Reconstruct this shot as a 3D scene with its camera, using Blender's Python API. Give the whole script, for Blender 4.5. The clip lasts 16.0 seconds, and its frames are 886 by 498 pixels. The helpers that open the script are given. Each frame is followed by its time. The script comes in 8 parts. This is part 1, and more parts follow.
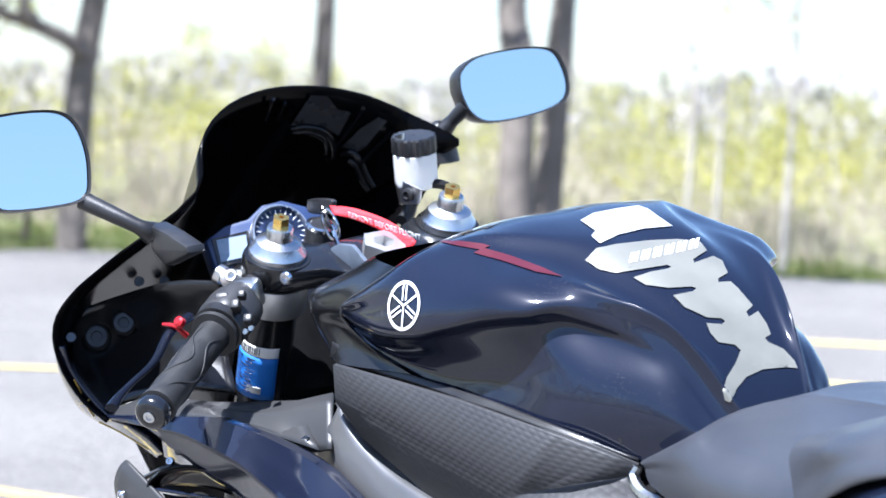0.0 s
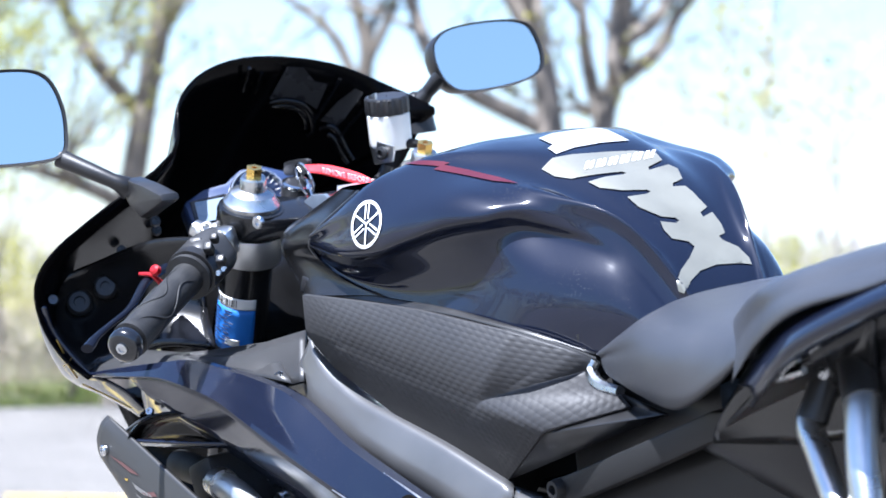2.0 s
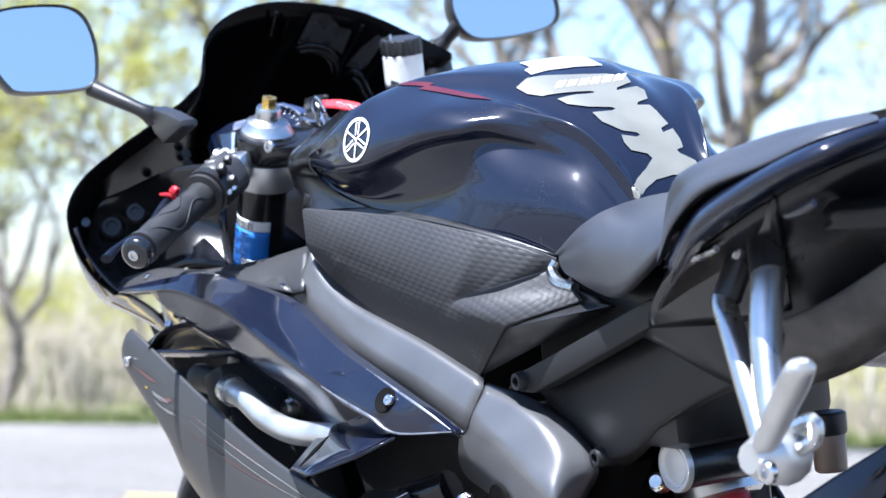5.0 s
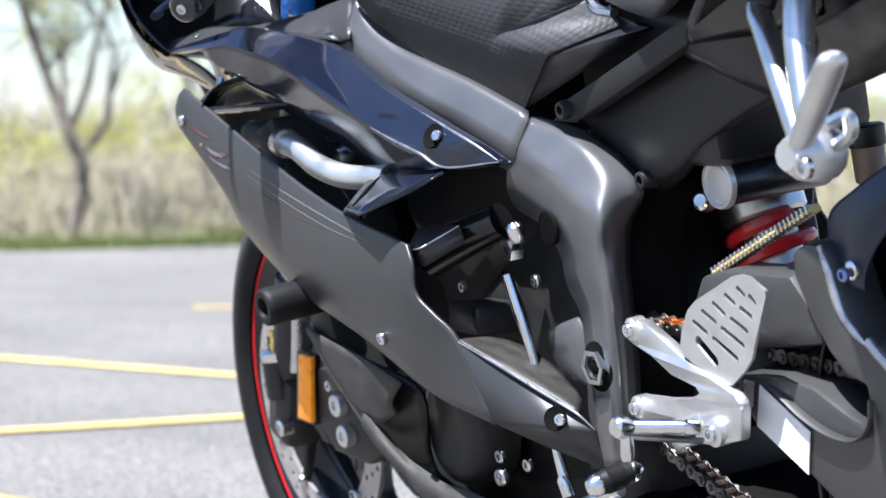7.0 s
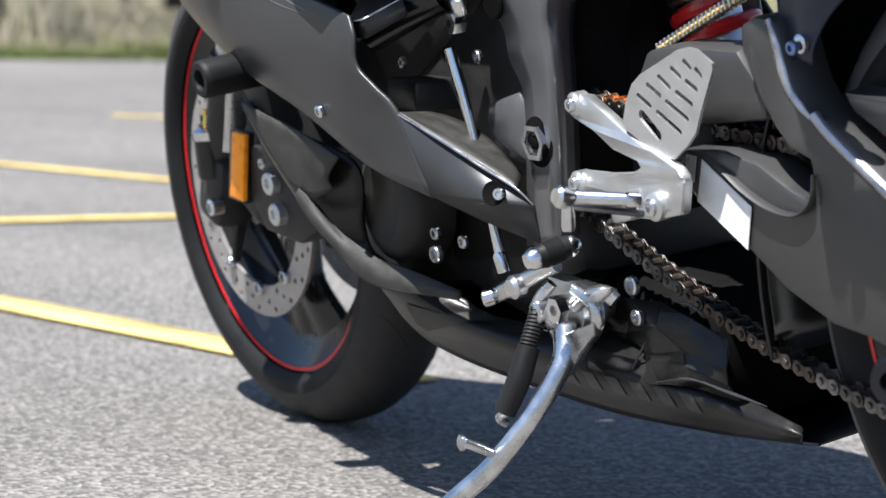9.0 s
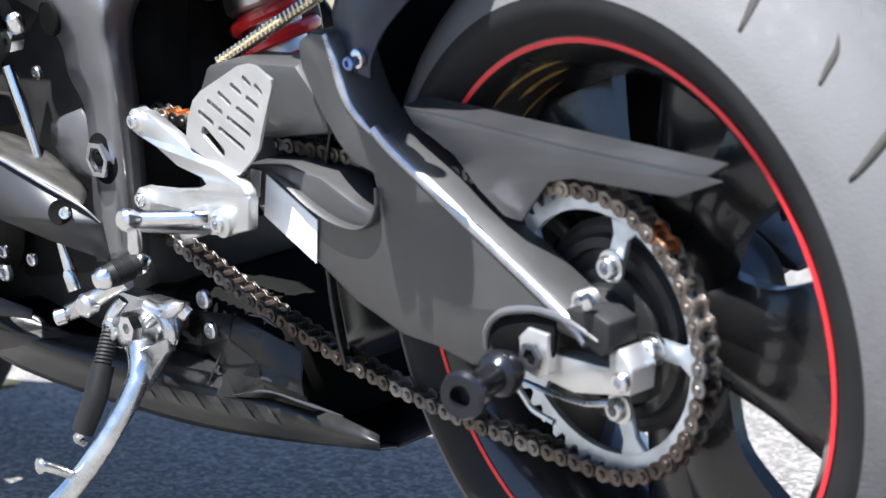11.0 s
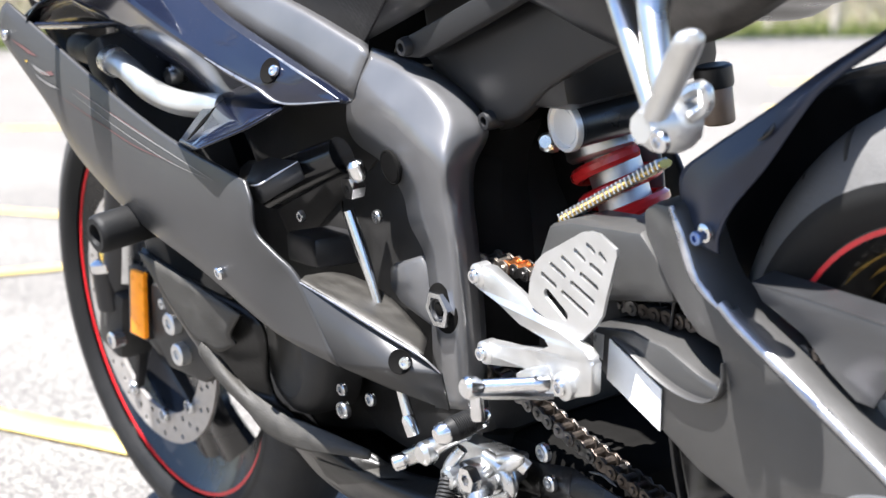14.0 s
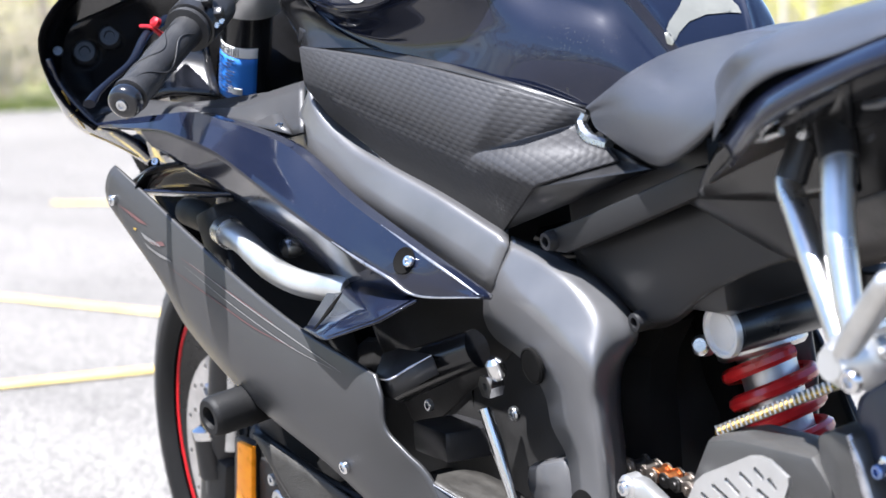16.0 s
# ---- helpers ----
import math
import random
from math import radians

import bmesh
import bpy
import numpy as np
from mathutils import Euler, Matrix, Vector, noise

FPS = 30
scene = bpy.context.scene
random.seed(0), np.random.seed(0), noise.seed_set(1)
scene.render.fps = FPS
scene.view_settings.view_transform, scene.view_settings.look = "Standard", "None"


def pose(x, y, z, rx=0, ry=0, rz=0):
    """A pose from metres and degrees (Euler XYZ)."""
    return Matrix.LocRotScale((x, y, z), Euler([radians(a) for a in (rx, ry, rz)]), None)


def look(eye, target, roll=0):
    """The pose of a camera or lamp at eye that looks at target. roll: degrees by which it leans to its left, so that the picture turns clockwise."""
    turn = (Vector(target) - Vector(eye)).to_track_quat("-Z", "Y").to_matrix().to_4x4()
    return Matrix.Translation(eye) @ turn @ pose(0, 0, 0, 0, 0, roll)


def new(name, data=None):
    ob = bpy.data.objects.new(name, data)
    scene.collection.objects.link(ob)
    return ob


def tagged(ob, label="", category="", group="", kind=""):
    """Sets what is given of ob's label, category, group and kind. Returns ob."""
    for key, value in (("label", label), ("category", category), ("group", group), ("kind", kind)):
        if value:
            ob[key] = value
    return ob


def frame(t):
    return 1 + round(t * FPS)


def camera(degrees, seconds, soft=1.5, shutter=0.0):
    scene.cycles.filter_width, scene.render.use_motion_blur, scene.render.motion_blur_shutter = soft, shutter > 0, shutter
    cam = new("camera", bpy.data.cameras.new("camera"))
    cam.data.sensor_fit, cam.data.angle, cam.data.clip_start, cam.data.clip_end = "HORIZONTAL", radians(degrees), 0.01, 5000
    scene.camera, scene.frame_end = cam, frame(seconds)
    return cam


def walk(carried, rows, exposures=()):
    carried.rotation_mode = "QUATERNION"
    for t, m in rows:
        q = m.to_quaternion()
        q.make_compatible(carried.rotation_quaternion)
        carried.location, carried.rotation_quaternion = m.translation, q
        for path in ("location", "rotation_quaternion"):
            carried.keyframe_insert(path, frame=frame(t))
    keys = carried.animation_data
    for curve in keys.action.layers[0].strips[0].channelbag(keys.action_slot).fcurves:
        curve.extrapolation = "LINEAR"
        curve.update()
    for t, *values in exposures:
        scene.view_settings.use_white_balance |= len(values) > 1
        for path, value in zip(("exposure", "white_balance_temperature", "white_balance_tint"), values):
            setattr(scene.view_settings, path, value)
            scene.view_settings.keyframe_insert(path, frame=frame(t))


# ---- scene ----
import mathutils
from mathutils.bvhtree import BVHTree

cam = camera(18.445, 16.0)
cam.data.dof.use_dof = True
cam.data.dof.focus_distance = 2.5
cam.data.dof.aperture_fstop = 9.0
walk(cam, [
    (0, look((1.8489, -1.6535, 1.0302), (-0.2025, -0.2307, 0.8970), 3.27)),
    (0.5, look((1.8686, -1.6504, 0.9564), (-0.1956, -0.2410, 0.9028), 2.87)),
    (1, look((1.8835, -1.6312, 0.8859), (-0.1867, -0.2297, 0.9095), 2.06)),
    (1.5, look((1.9086, -1.6175, 0.8402), (-0.1690, -0.2279, 0.8888), 1.39)),
    (2, look((1.9398, -1.6007, 0.7976), (-0.1475, -0.2252, 0.8319), 1.76)),
    (2.5, look((1.9877, -1.5944, 0.7521), (-0.1151, -0.2425, 0.7666), 2.18)),
    (3, look((2.0394, -1.5714, 0.7387), (-0.0717, -0.2326, 0.7067), 1.55)),
    (3.5, look((2.0982, -1.5634, 0.7069), (-0.0467, -0.2792, 0.7086), 2.45)),
    (3.7, look((2.1152, -1.5427, 0.6931), (-0.0255, -0.2515, 0.7046), 2.38)),
    (5.8, look((2.2115, -1.5597, 0.6584), (0.0282, -0.3447, 0.7422), 3.14)),
    (6, look((2.2191, -1.5607, 0.6460), (0.0343, -0.3468, 0.7018), 2.97)),
    (6.5, look((2.2270, -1.5604, 0.6184), (0.0412, -0.3478, 0.5789), 1.66)),
    (7, look((2.2354, -1.5603, 0.5901), (0.0451, -0.3584, 0.5002), 0.46)),
    (7.5, look((2.2340, -1.5660, 0.5752), (0.0455, -0.3672, 0.4214), -0.24)),
    (8, look((2.2229, -1.5762, 0.5636), (0.0298, -0.3939, 0.3581), 0.25)),
    (8.5, look((2.2088, -1.5732, 0.5540), (0.0253, -0.3810, 0.3069), 0.85)),
    (9, look((2.2144, -1.5777, 0.5332), (0.0751, -0.3068, 0.2917), 2.26)),
    (9.5, look((2.2120, -1.5615, 0.5425), (0.1451, -0.1766, 0.2983), 1.87)),
    (10, look((2.2241, -1.5782, 0.5412), (0.2453, -0.0672, 0.3148), 1.65)),
    (10.2, look((2.2205, -1.5717, 0.5460), (0.2691, -0.0271, 0.3090), 1.34)),
    (12.3, look((2.2116, -1.5385, 0.6586), (0.2946, 0.0347, 0.3424), -0.20)),
    (12.5, look((2.2054, -1.5268, 0.6631), (0.2579, 0.0113, 0.3606), 0.80)),
    (13, look((2.2001, -1.5570, 0.6855), (0.2132, -0.0697, 0.3854), 1.64)),
    (13.5, look((2.1885, -1.5531, 0.6983), (0.1682, -0.1116, 0.3973), 0.95)),
    (14, look((2.1648, -1.5580, 0.7379), (0.0795, -0.2108, 0.4438), 0.06)),
    (14.5, look((2.1499, -1.5677, 0.7470), (0.0236, -0.2763, 0.5002), 1.15)),
    (15, look((2.1385, -1.5616, 0.7441), (0.0061, -0.2741, 0.5318), 2.28)),
    (15.5, look((2.0891, -1.5919, 0.8065), (-0.0276, -0.2761, 0.6110), 1.06)),
    (16, look((1.9840, -1.5658, 0.8613), (-0.1171, -0.2356, 0.6047), 0.49)),
], exposures=[(0, 1.91, 5390, 14), (2, 1.96, 5370, 14), (5.8, 1.95, 5360, 14), (7, 1.66, 5610, 14), (8.5, 1.28, 5890, 12), (9.5, 1.32, 5790, 12), (10.2, 1.82, 5740, 12), (12.3, 2.05, 5790, 12), (14, 2.17, 5990, 13), (16, 2.08, 5760, 14)])

# ---- light ----
sun_way = Vector((0.12, -0.50, 1.0)).normalized()
world = bpy.data.worlds.new("daylight")
scene.world = world
world.use_nodes = True
wn = world.node_tree
sky = wn.nodes.new("ShaderNodeTexSky")
sky.sky_type, sky.sun_disc = "NISHITA", False
sky.sun_elevation = math.asin(sun_way.z)
sky.sun_rotation = math.atan2(sun_way.x, sun_way.y)
sky.air_density, sky.dust_density, sky.ozone_density = 1.0, 0.6, 1.0
wn.nodes["Background"].inputs[1].default_value = 0.065
wn.links.new(sky.outputs[0], wn.nodes["Background"].inputs[0])
sun = new("sun", bpy.data.lights.new("sun", "SUN"))
sun.data.energy, sun.data.angle, sun.data.color = 5.0, radians(0.55), (1.0, 0.94, 0.84)
sun.matrix_world = look(sun_way * 30, (0, 0, 0))


# ---- materials ----
def mat(name, base, rough=0.5, metal=0.0, vary=0.25, scale=30.0, bump=0.1, bump_scale=200.0, coat=0.0, spec=0.5, rvary=0.15, deep=0.001):
    """A surface with two scales of tone, uneven gloss and fine relief."""
    m = bpy.data.materials.new(name)
    m.use_nodes = True
    nt = m.node_tree
    b = nt.nodes["Principled BSDF"]
    tc = nt.nodes.new("ShaderNodeTexCoord")
    n1 = nt.nodes.new("ShaderNodeTexNoise")
    n1.inputs["Scale"].default_value, n1.inputs["Detail"].default_value = scale, 5
    n2 = nt.nodes.new("ShaderNodeTexNoise")
    n2.inputs["Scale"].default_value, n2.inputs["Detail"].default_value = bump_scale, 3
    for n in (n1, n2):
        nt.links.new(tc.outputs["Object"], n.inputs["Vector"])
    ramp = nt.nodes.new("ShaderNodeMapRange")
    ramp.inputs["From Min"].default_value, ramp.inputs["From Max"].default_value = 0.3, 0.7
    ramp.inputs["To Min"].default_value, ramp.inputs["To Max"].default_value = 1 - vary, 1 + vary
    nt.links.new(n1.outputs[0], ramp.inputs[0])
    mul = nt.nodes.new("ShaderNodeVectorMath")
    mul.operation = "SCALE"
    mul.inputs[0].default_value = base
    nt.links.new(ramp.outputs[0], mul.inputs["Scale"])
    nt.links.new(mul.outputs[0], b.inputs["Base Color"])
    rr = nt.nodes.new("ShaderNodeMapRange")
    rr.inputs["From Min"].default_value, rr.inputs["From Max"].default_value = 0.3, 0.7
    rr.inputs["To Min"].default_value, rr.inputs["To Max"].default_value = max(0.02, rough * (1 - rvary)), min(1, rough * (1 + rvary))
    nt.links.new(n1.outputs[0], rr.inputs[0])
    nt.links.new(rr.outputs[0], b.inputs["Roughness"])
    if bump:
        bp = nt.nodes.new("ShaderNodeBump")
        bp.inputs["Strength"].default_value, bp.inputs["Distance"].default_value = bump, deep
        nt.links.new(n2.outputs[0], bp.inputs["Height"])
        nt.links.new(bp.outputs[0], b.inputs["Normal"])
    b.inputs["Metallic"].default_value = metal
    b.inputs["Coat Weight"].default_value = coat
    b.inputs["Coat Roughness"].default_value = 0.03
    b.inputs["Specular IOR Level"].default_value = spec
    return m


GLOSS = mat("blue_black_metallic_paint", (0.0050, 0.0072, 0.0175), 0.50, 0.10, 0.12, 8, 0.0, 900, coat=1.0, spec=0.05)


def dusted(m, grain=420.0, amount=0.05):
    """Pale dust specks, thicker in some patches than in others."""
    nt = m.node_tree
    b = nt.nodes["Principled BSDF"]
    tc = nt.nodes["Texture Coordinate"]
    vor = nt.nodes.new("ShaderNodeTexVoronoi")
    vor.inputs["Scale"].default_value = grain
    patch = nt.nodes.new("ShaderNodeTexNoise")
    patch.inputs["Scale"].default_value, patch.inputs["Detail"].default_value = 14, 3
    for n in (vor, patch):
        nt.links.new(tc.outputs["Object"], n.inputs["Vector"])
    size = nt.nodes.new("ShaderNodeMapRange")
    size.inputs["From Min"].default_value, size.inputs["From Max"].default_value = 0.48, 0.72
    size.inputs["To Min"].default_value, size.inputs["To Max"].default_value = 0.0, 0.17
    nt.links.new(patch.outputs[0], size.inputs[0])
    less = nt.nodes.new("ShaderNodeMath")
    less.operation = "LESS_THAN"
    nt.links.new(vor.outputs["Distance"], less.inputs[0])
    nt.links.new(size.outputs[0], less.inputs[1])
    old = b.inputs["Base Color"].links[0].from_socket
    mix = nt.nodes.new("ShaderNodeMix")
    mix.data_type = "RGBA"
    nt.links.new(less.outputs[0], mix.inputs[0])
    nt.links.new(old, mix.inputs[6])
    mix.inputs[7].default_value = (amount, amount, amount * 0.95, 1)
    nt.links.new(mix.outputs[2], b.inputs["Base Color"])


dusted(GLOSS)
UNDER = mat("worn_undertray_plastic", (0.007, 0.007, 0.008), 0.3, 0, 0.3, 12, 0.1, 500, spec=0.4)
GLOSS.node_tree.nodes["Principled BSDF"].inputs["Coat Roughness"].default_value = 0.08
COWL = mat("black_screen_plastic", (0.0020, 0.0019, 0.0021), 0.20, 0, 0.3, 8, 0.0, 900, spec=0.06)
# Near-black without sheen: the shade of holes and gaps as a colour
SHADE_BLACK = mat("shade_black", (0.008, 0.0078, 0.0075), 0.95, 0, 0.2, 20, 0.0, 300, spec=0.0)
RAIL = mat("dull_black_subframe_paint", (0.014, 0.014, 0.0145), 0.5, 0.1, 0.15, 9, 0.06, 900, spec=0.35)
COVER = mat("satin_black_cover_plastic", (0.03, 0.03, 0.031), 0.42, 0.1, 0.12, 9, 0.06, 900)
BELLY = mat("dusty_black_belly_plastic", (0.010, 0.0098, 0.0094), 0.34, 0, 0.5, 18, 0.3, 250, spec=0.3)
GLOSS_IN = mat("inner_black_plastic", (0.0085, 0.0085, 0.0090), 0.2, 0, 0.3, 20, 0.05, 500)
SATIN = mat("satin_grey_paint", (0.035, 0.035, 0.0355), 0.38, 0.2, 0.10, 6, 0.03, 1500)
FRAME = mat("dark_grey_frame_paint", (0.085, 0.085, 0.087), 0.36, 0.2, 0.15, 14, 0.08, 1200, coat=0.8)
FRAME.node_tree.nodes["Principled BSDF"].inputs["Coat Roughness"].default_value = 0.20
ARM = mat("dark_swingarm_paint", (0.066, 0.065, 0.063), 0.44, 0.55, 0.12, 14, 0.08, 1200, coat=0.1)
# Pale metal for worn edges, also used to paint edge highlights
WORN_LIT = mat("worn_and_lit_edge", (0.40, 0.40, 0.42), 0.30, 0.9, 0.3, 60, 0.1, 600)
PALE = mat("pale_sprocket_steel", (0.50, 0.54, 0.58), 0.42, 0.9, 0.2, 50, 0.1, 700)
NAVYSATIN = mat("navy_black_satin_plastic", (0.016, 0.021, 0.038), 0.35, 0.2, 0.15, 12, 0.05, 600)
BLACK = mat("black_plastic", (0.015, 0.015, 0.016), 0.4, 0, 0.3, 25, 0.15, 600)
DARK = mat("dark_engine_paint", (0.014, 0.0135, 0.013), 0.55, 0.1, 0.4, 30, 0.25, 300)
LEDGE = mat("dusty_ledge_plastic", (0.036, 0.034, 0.030), 0.5, 0.1, 0.3, 50, 0.4, 600)
SAND = mat("sandy_black_cast_metal", (0.034, 0.032, 0.028), 0.65, 0.2, 0.35, 60, 0.6, 700)
RUBBER = mat("black_rubber", (0.009, 0.009, 0.009), 0.6, 0, 0.25, 20, 0.25, 400, spec=0.2)
TREAD = mat("worn_tyre_tread", (0.084, 0.083, 0.082), 0.8, 0, 0.10, 60, 0.5, 350)
TREAD_F = mat("front_tyre_tread", (0.021, 0.0205, 0.020), 0.75, 0, 0.22, 35, 0.5, 350)
VINYL = mat("black_seat_vinyl", (0.034, 0.036, 0.042), 0.36, 0, 0.10, 12, 0.30, 900, spec=0.7)
ALU = mat("brushed_aluminium", (0.62, 0.62, 0.61), 0.3, 1.0, 0.12, 25, 0.15, 500)
MACHINED = mat("bead_blasted_aluminium", (0.62, 0.62, 0.61), 0.40, 0.92, 0.10, 25, 0.2, 900)
STEEL = mat("zinc_plated_steel", (0.55, 0.56, 0.57), 0.28, 1.0, 0.25, 40, 0.15, 500)
CHROME = mat("bright_bolt_metal", (0.7, 0.7, 0.7), 0.18, 1.0, 0.1, 40, 0.05, 500)
GOLD = mat("gold_anodised", (0.85, 0.58, 0.16), 0.28, 1.0, 0.1, 40, 0.05, 500)
RED = mat("red_anodised", (0.38, 0.010, 0.016), 0.35, 0.3, 0.1, 40, 0.05, 500)
RED_SPRING = mat("red_spring_paint", (0.60, 0.02, 0.02), 0.3, 0, 0.15, 40, 0.05, 500, coat=0.5)
RED_LINE = mat("red_rim_tape", (0.62, 0.02, 0.025), 0.4, 0, 0.1, 40, 0.0, 500)
AMBER = mat("amber_reflector_plastic", (1.0, 0.33, 0.01), 0.3, 0, 0.15, 60, 0.1, 700, spec=0.15)
BLUE = mat("blue_label", (0.022, 0.15, 0.50), 0.55, 0, 0.08, 40, 0.0, 500)
WHITE = mat("white_label", (0.72, 0.72, 0.70), 0.45, 0, 0.08, 40, 0.0, 500)
FLUID = mat("clouded_white_plastic", (0.75, 0.74, 0.70), 0.3, 0, 0.08, 20, 0.05, 300)
SILVER = mat("silver_vinyl", (0.6, 0.6, 0.57), 0.3, 0.5, 0.12, 20, 0.05, 400)
PADGREY = mat("grey_vinyl_pad", (0.19, 0.19, 0.165), 0.38, 0.3, 0.12, 20, 0.05, 400)
RIM = mat("gloss_black_rim", (0.007, 0.0068, 0.007), 0.28, 0.2, 0.3, 15, 0.0, 500, coat=0.35)
DISC = mat("brake_disc_steel", (0.40, 0.38, 0.36), 0.42, 0.65, 0.15, 60, 0.1, 700)
LCD = mat("blank_display", (0.22, 0.27, 0.33), 0.25, 0, 0.05, 10, 0.0, 300)
NAVY = mat("dark_blue_gauge_face", (0.02, 0.035, 0.09), 0.35, 0, 0.1, 10, 0.0, 300)
GUARD = mat("grey_alloy_chain_guard", (0.095, 0.097, 0.102), 0.34, 0.8, 0.12, 15, 0.1, 800)
LEVER = mat("blue_black_anodised", (0.009, 0.011, 0.020), 0.22, 0.6, 0.1, 20, 0.05, 500)
REDTAG = mat("red_woven_tag", (0.62, 0.02, 0.03), 0.7, 0, 0.1, 60, 0.3, 1500)
YELLOW = mat("yellow_road_paint", (0.62, 0.47, 0.15), 0.7, 0, 0.3, 9, 0.6, 120, deep=0.004)
MIRROR = bpy.data.materials.new("mirror_glass")
MIRROR.use_nodes = True
_b = MIRROR.node_tree.nodes["Principled BSDF"]
_b.inputs["Base Color"].default_value = (1.0, 1.0, 0.86, 1)
_b.inputs["Metallic"].default_value, _b.inputs["Roughness"].default_value = 1.0, 0.02


# ---- building helpers ----
def cr(pts, n):
    """n points along a smooth curve through the given ones."""
    p = [Vector(q) for q in pts]
    if len(p) == 2:
        return [p[0].lerp(p[1], i / (n - 1)) for i in range(n)]
    p = [2 * p[0] - p[1]] + p + [2 * p[-1] - p[-2]]
    out = []
    for i in range(n):
        s = i / (n - 1) * (len(p) - 3)
        k = min(int(s), len(p) - 4)
        t = s - k
        a, b, c, d = p[k:k + 4]
        out.append(0.5 * (2 * b + (c - a) * t + (2 * a - 5 * b + 4 * c - d) * t * t + (3 * b - a - 3 * c + d) * t ** 3))
    return out


def grid(bm, rows, close_u=False):
    vs = [[bm.verts.new(p) for p in r] for r in rows]
    for a, b in zip(vs, vs[1:]):
        n = len(a)
        for i in range(n if close_u else n - 1):
            j = (i + 1) % n
            try:
                bm.faces.new((a[i], a[j], b[j], b[i]))
            except ValueError:
                pass
    return vs


def loft(curves, nu=28, nv=14, soft=True):
    """A surface through curves; soft: rounded across them, else straight from one to the next."""
    bm = bmesh.new()
    cs = [cr(c, nu) for c in curves]
    if soft:
        rows = [list(r) for r in zip(*[cr([c[i] for c in cs], nv) for i in range(nu)])]
    else:
        rows = []
        m = max(2, nv // (len(cs) - 1))
        for a, b in zip(cs, cs[1:]):
            rows += [[p.lerp(q, k / m) for p, q in zip(a, b)] for k in range(m)]
        rows.append(cs[-1])
    grid(bm, rows)
    return bm


def mirrored(bm):
    """Adds the other half across the bike's middle plane."""
    geo = bmesh.ops.duplicate(bm, geom=bm.verts[:] + bm.edges[:] + bm.faces[:])["geom"]
    vs = [g for g in geo if isinstance(g, bmesh.types.BMVert)]
    fs = [g for g in geo if isinstance(g, bmesh.types.BMFace)]
    for v in vs:
        v.co.y = -v.co.y
    bmesh.ops.reverse_faces(bm, faces=fs)
    bmesh.ops.remove_doubles(bm, verts=bm.verts, dist=0.0008)
    return bm


def tube(pts, radius, n=24, seg=14, flat=(1.0, 1.0), bm=None, smooth=True, caps=True):
    """A round bar along a curve. radius: one value or several along it."""
    bm = bm or bmesh.new()
    path = cr(pts, n) if smooth else [Vector(p) for p in pts]
    n = len(path)
    rad = radius if isinstance(radius, (list, tuple)) else [radius]
    up, rows = None, []
    for i, p in enumerate(path):
        d = (path[min(i + 1, n - 1)] - path[max(i - 1, 0)]).normalized()
        if up is None:
            up = Vector((0, 0, 1)) if abs(d.z) < 0.9 else Vector((1, 0, 0))
        side = d.cross(up).normalized()
        up = side.cross(d).normalized()
        s = i / (n - 1) * (len(rad) - 1)
        k = min(int(s), len(rad) - 2) if len(rad) > 1 else 0
        r = rad[0] if len(rad) == 1 else rad[k] + (rad[k + 1] - rad[k]) * (s - k)
        rows.append([p + r * (flat[0] * math.cos(a) * side + flat[1] * math.sin(a) * up) for a in [2 * math.pi * j / seg for j in range(seg)]])
    vs = grid(bm, rows, True)
    if caps:
        bm.faces.new(vs[0][::-1]), bm.faces.new(vs[-1])
    return bm


def frame_of(at, way, roll=0.0):
    """A pose at a place whose z axis points along way."""
    q = Vector(way).to_track_quat("Z", "Y").to_matrix().to_4x4()
    return Matrix.Translation(at) @ q @ Matrix.Rotation(roll, 4, "Z")


def lathe(profile, m, seg=28, bm=None):
    """A turned form: profile of (radius, height) about the pose's z axis."""
    bm = bm or bmesh.new()
    rows = []
    for r, h in profile:
        rows.append([m @ Vector((max(r, 1e-5) * math.cos(a), max(r, 1e-5) * math.sin(a), h)) for a in [2 * math.pi * j / seg for j in range(seg)]])
    vs = grid(bm, rows, True)
    if profile[0][0] > 1e-4:
        bm.faces.new(vs[0][::-1])
    if profile[-1][0] > 1e-4:
        bm.faces.new(vs[-1])
    return bm


def ring(profile, m, seg=64, bm=None):
    """A closed section turned about the pose's z axis."""
    bm = bm or bmesh.new()
    rows = [[m @ Vector((r * math.cos(a), r * math.sin(a), h)) for a in [2 * math.pi * j / seg for j in range(seg)]] for r, h in profile]
    grid(bm, rows + [rows[0]], True)
    bmesh.ops.remove_doubles(bm, verts=bm.verts, dist=1e-6)
    return bm


def block(size, m, edge=0.002, bm=None, seg=2):
    """A box with rounded edges."""
    b2 = bmesh.new()
    bmesh.ops.create_cube(b2, size=1)
    for v in b2.verts:
        v.co = Vector((v.co.x * size[0], v.co.y * size[1], v.co.z * size[2]))
    if edge:
        bmesh.ops.bevel(b2, geom=b2.edges[:], offset=edge, segments=seg, affect="EDGES", profile=0.5)
    bmesh.ops.transform(b2, matrix=m, verts=b2.verts)
    if bm is None:
        return b2
    merge(bm, b2)
    return bm


def merge(bm, other):
    me = bpy.data.meshes.new("joined")
    other.to_mesh(me)
    other.free()
    bm.from_mesh(me)
    bpy.data.meshes.remove(me)
    return bm


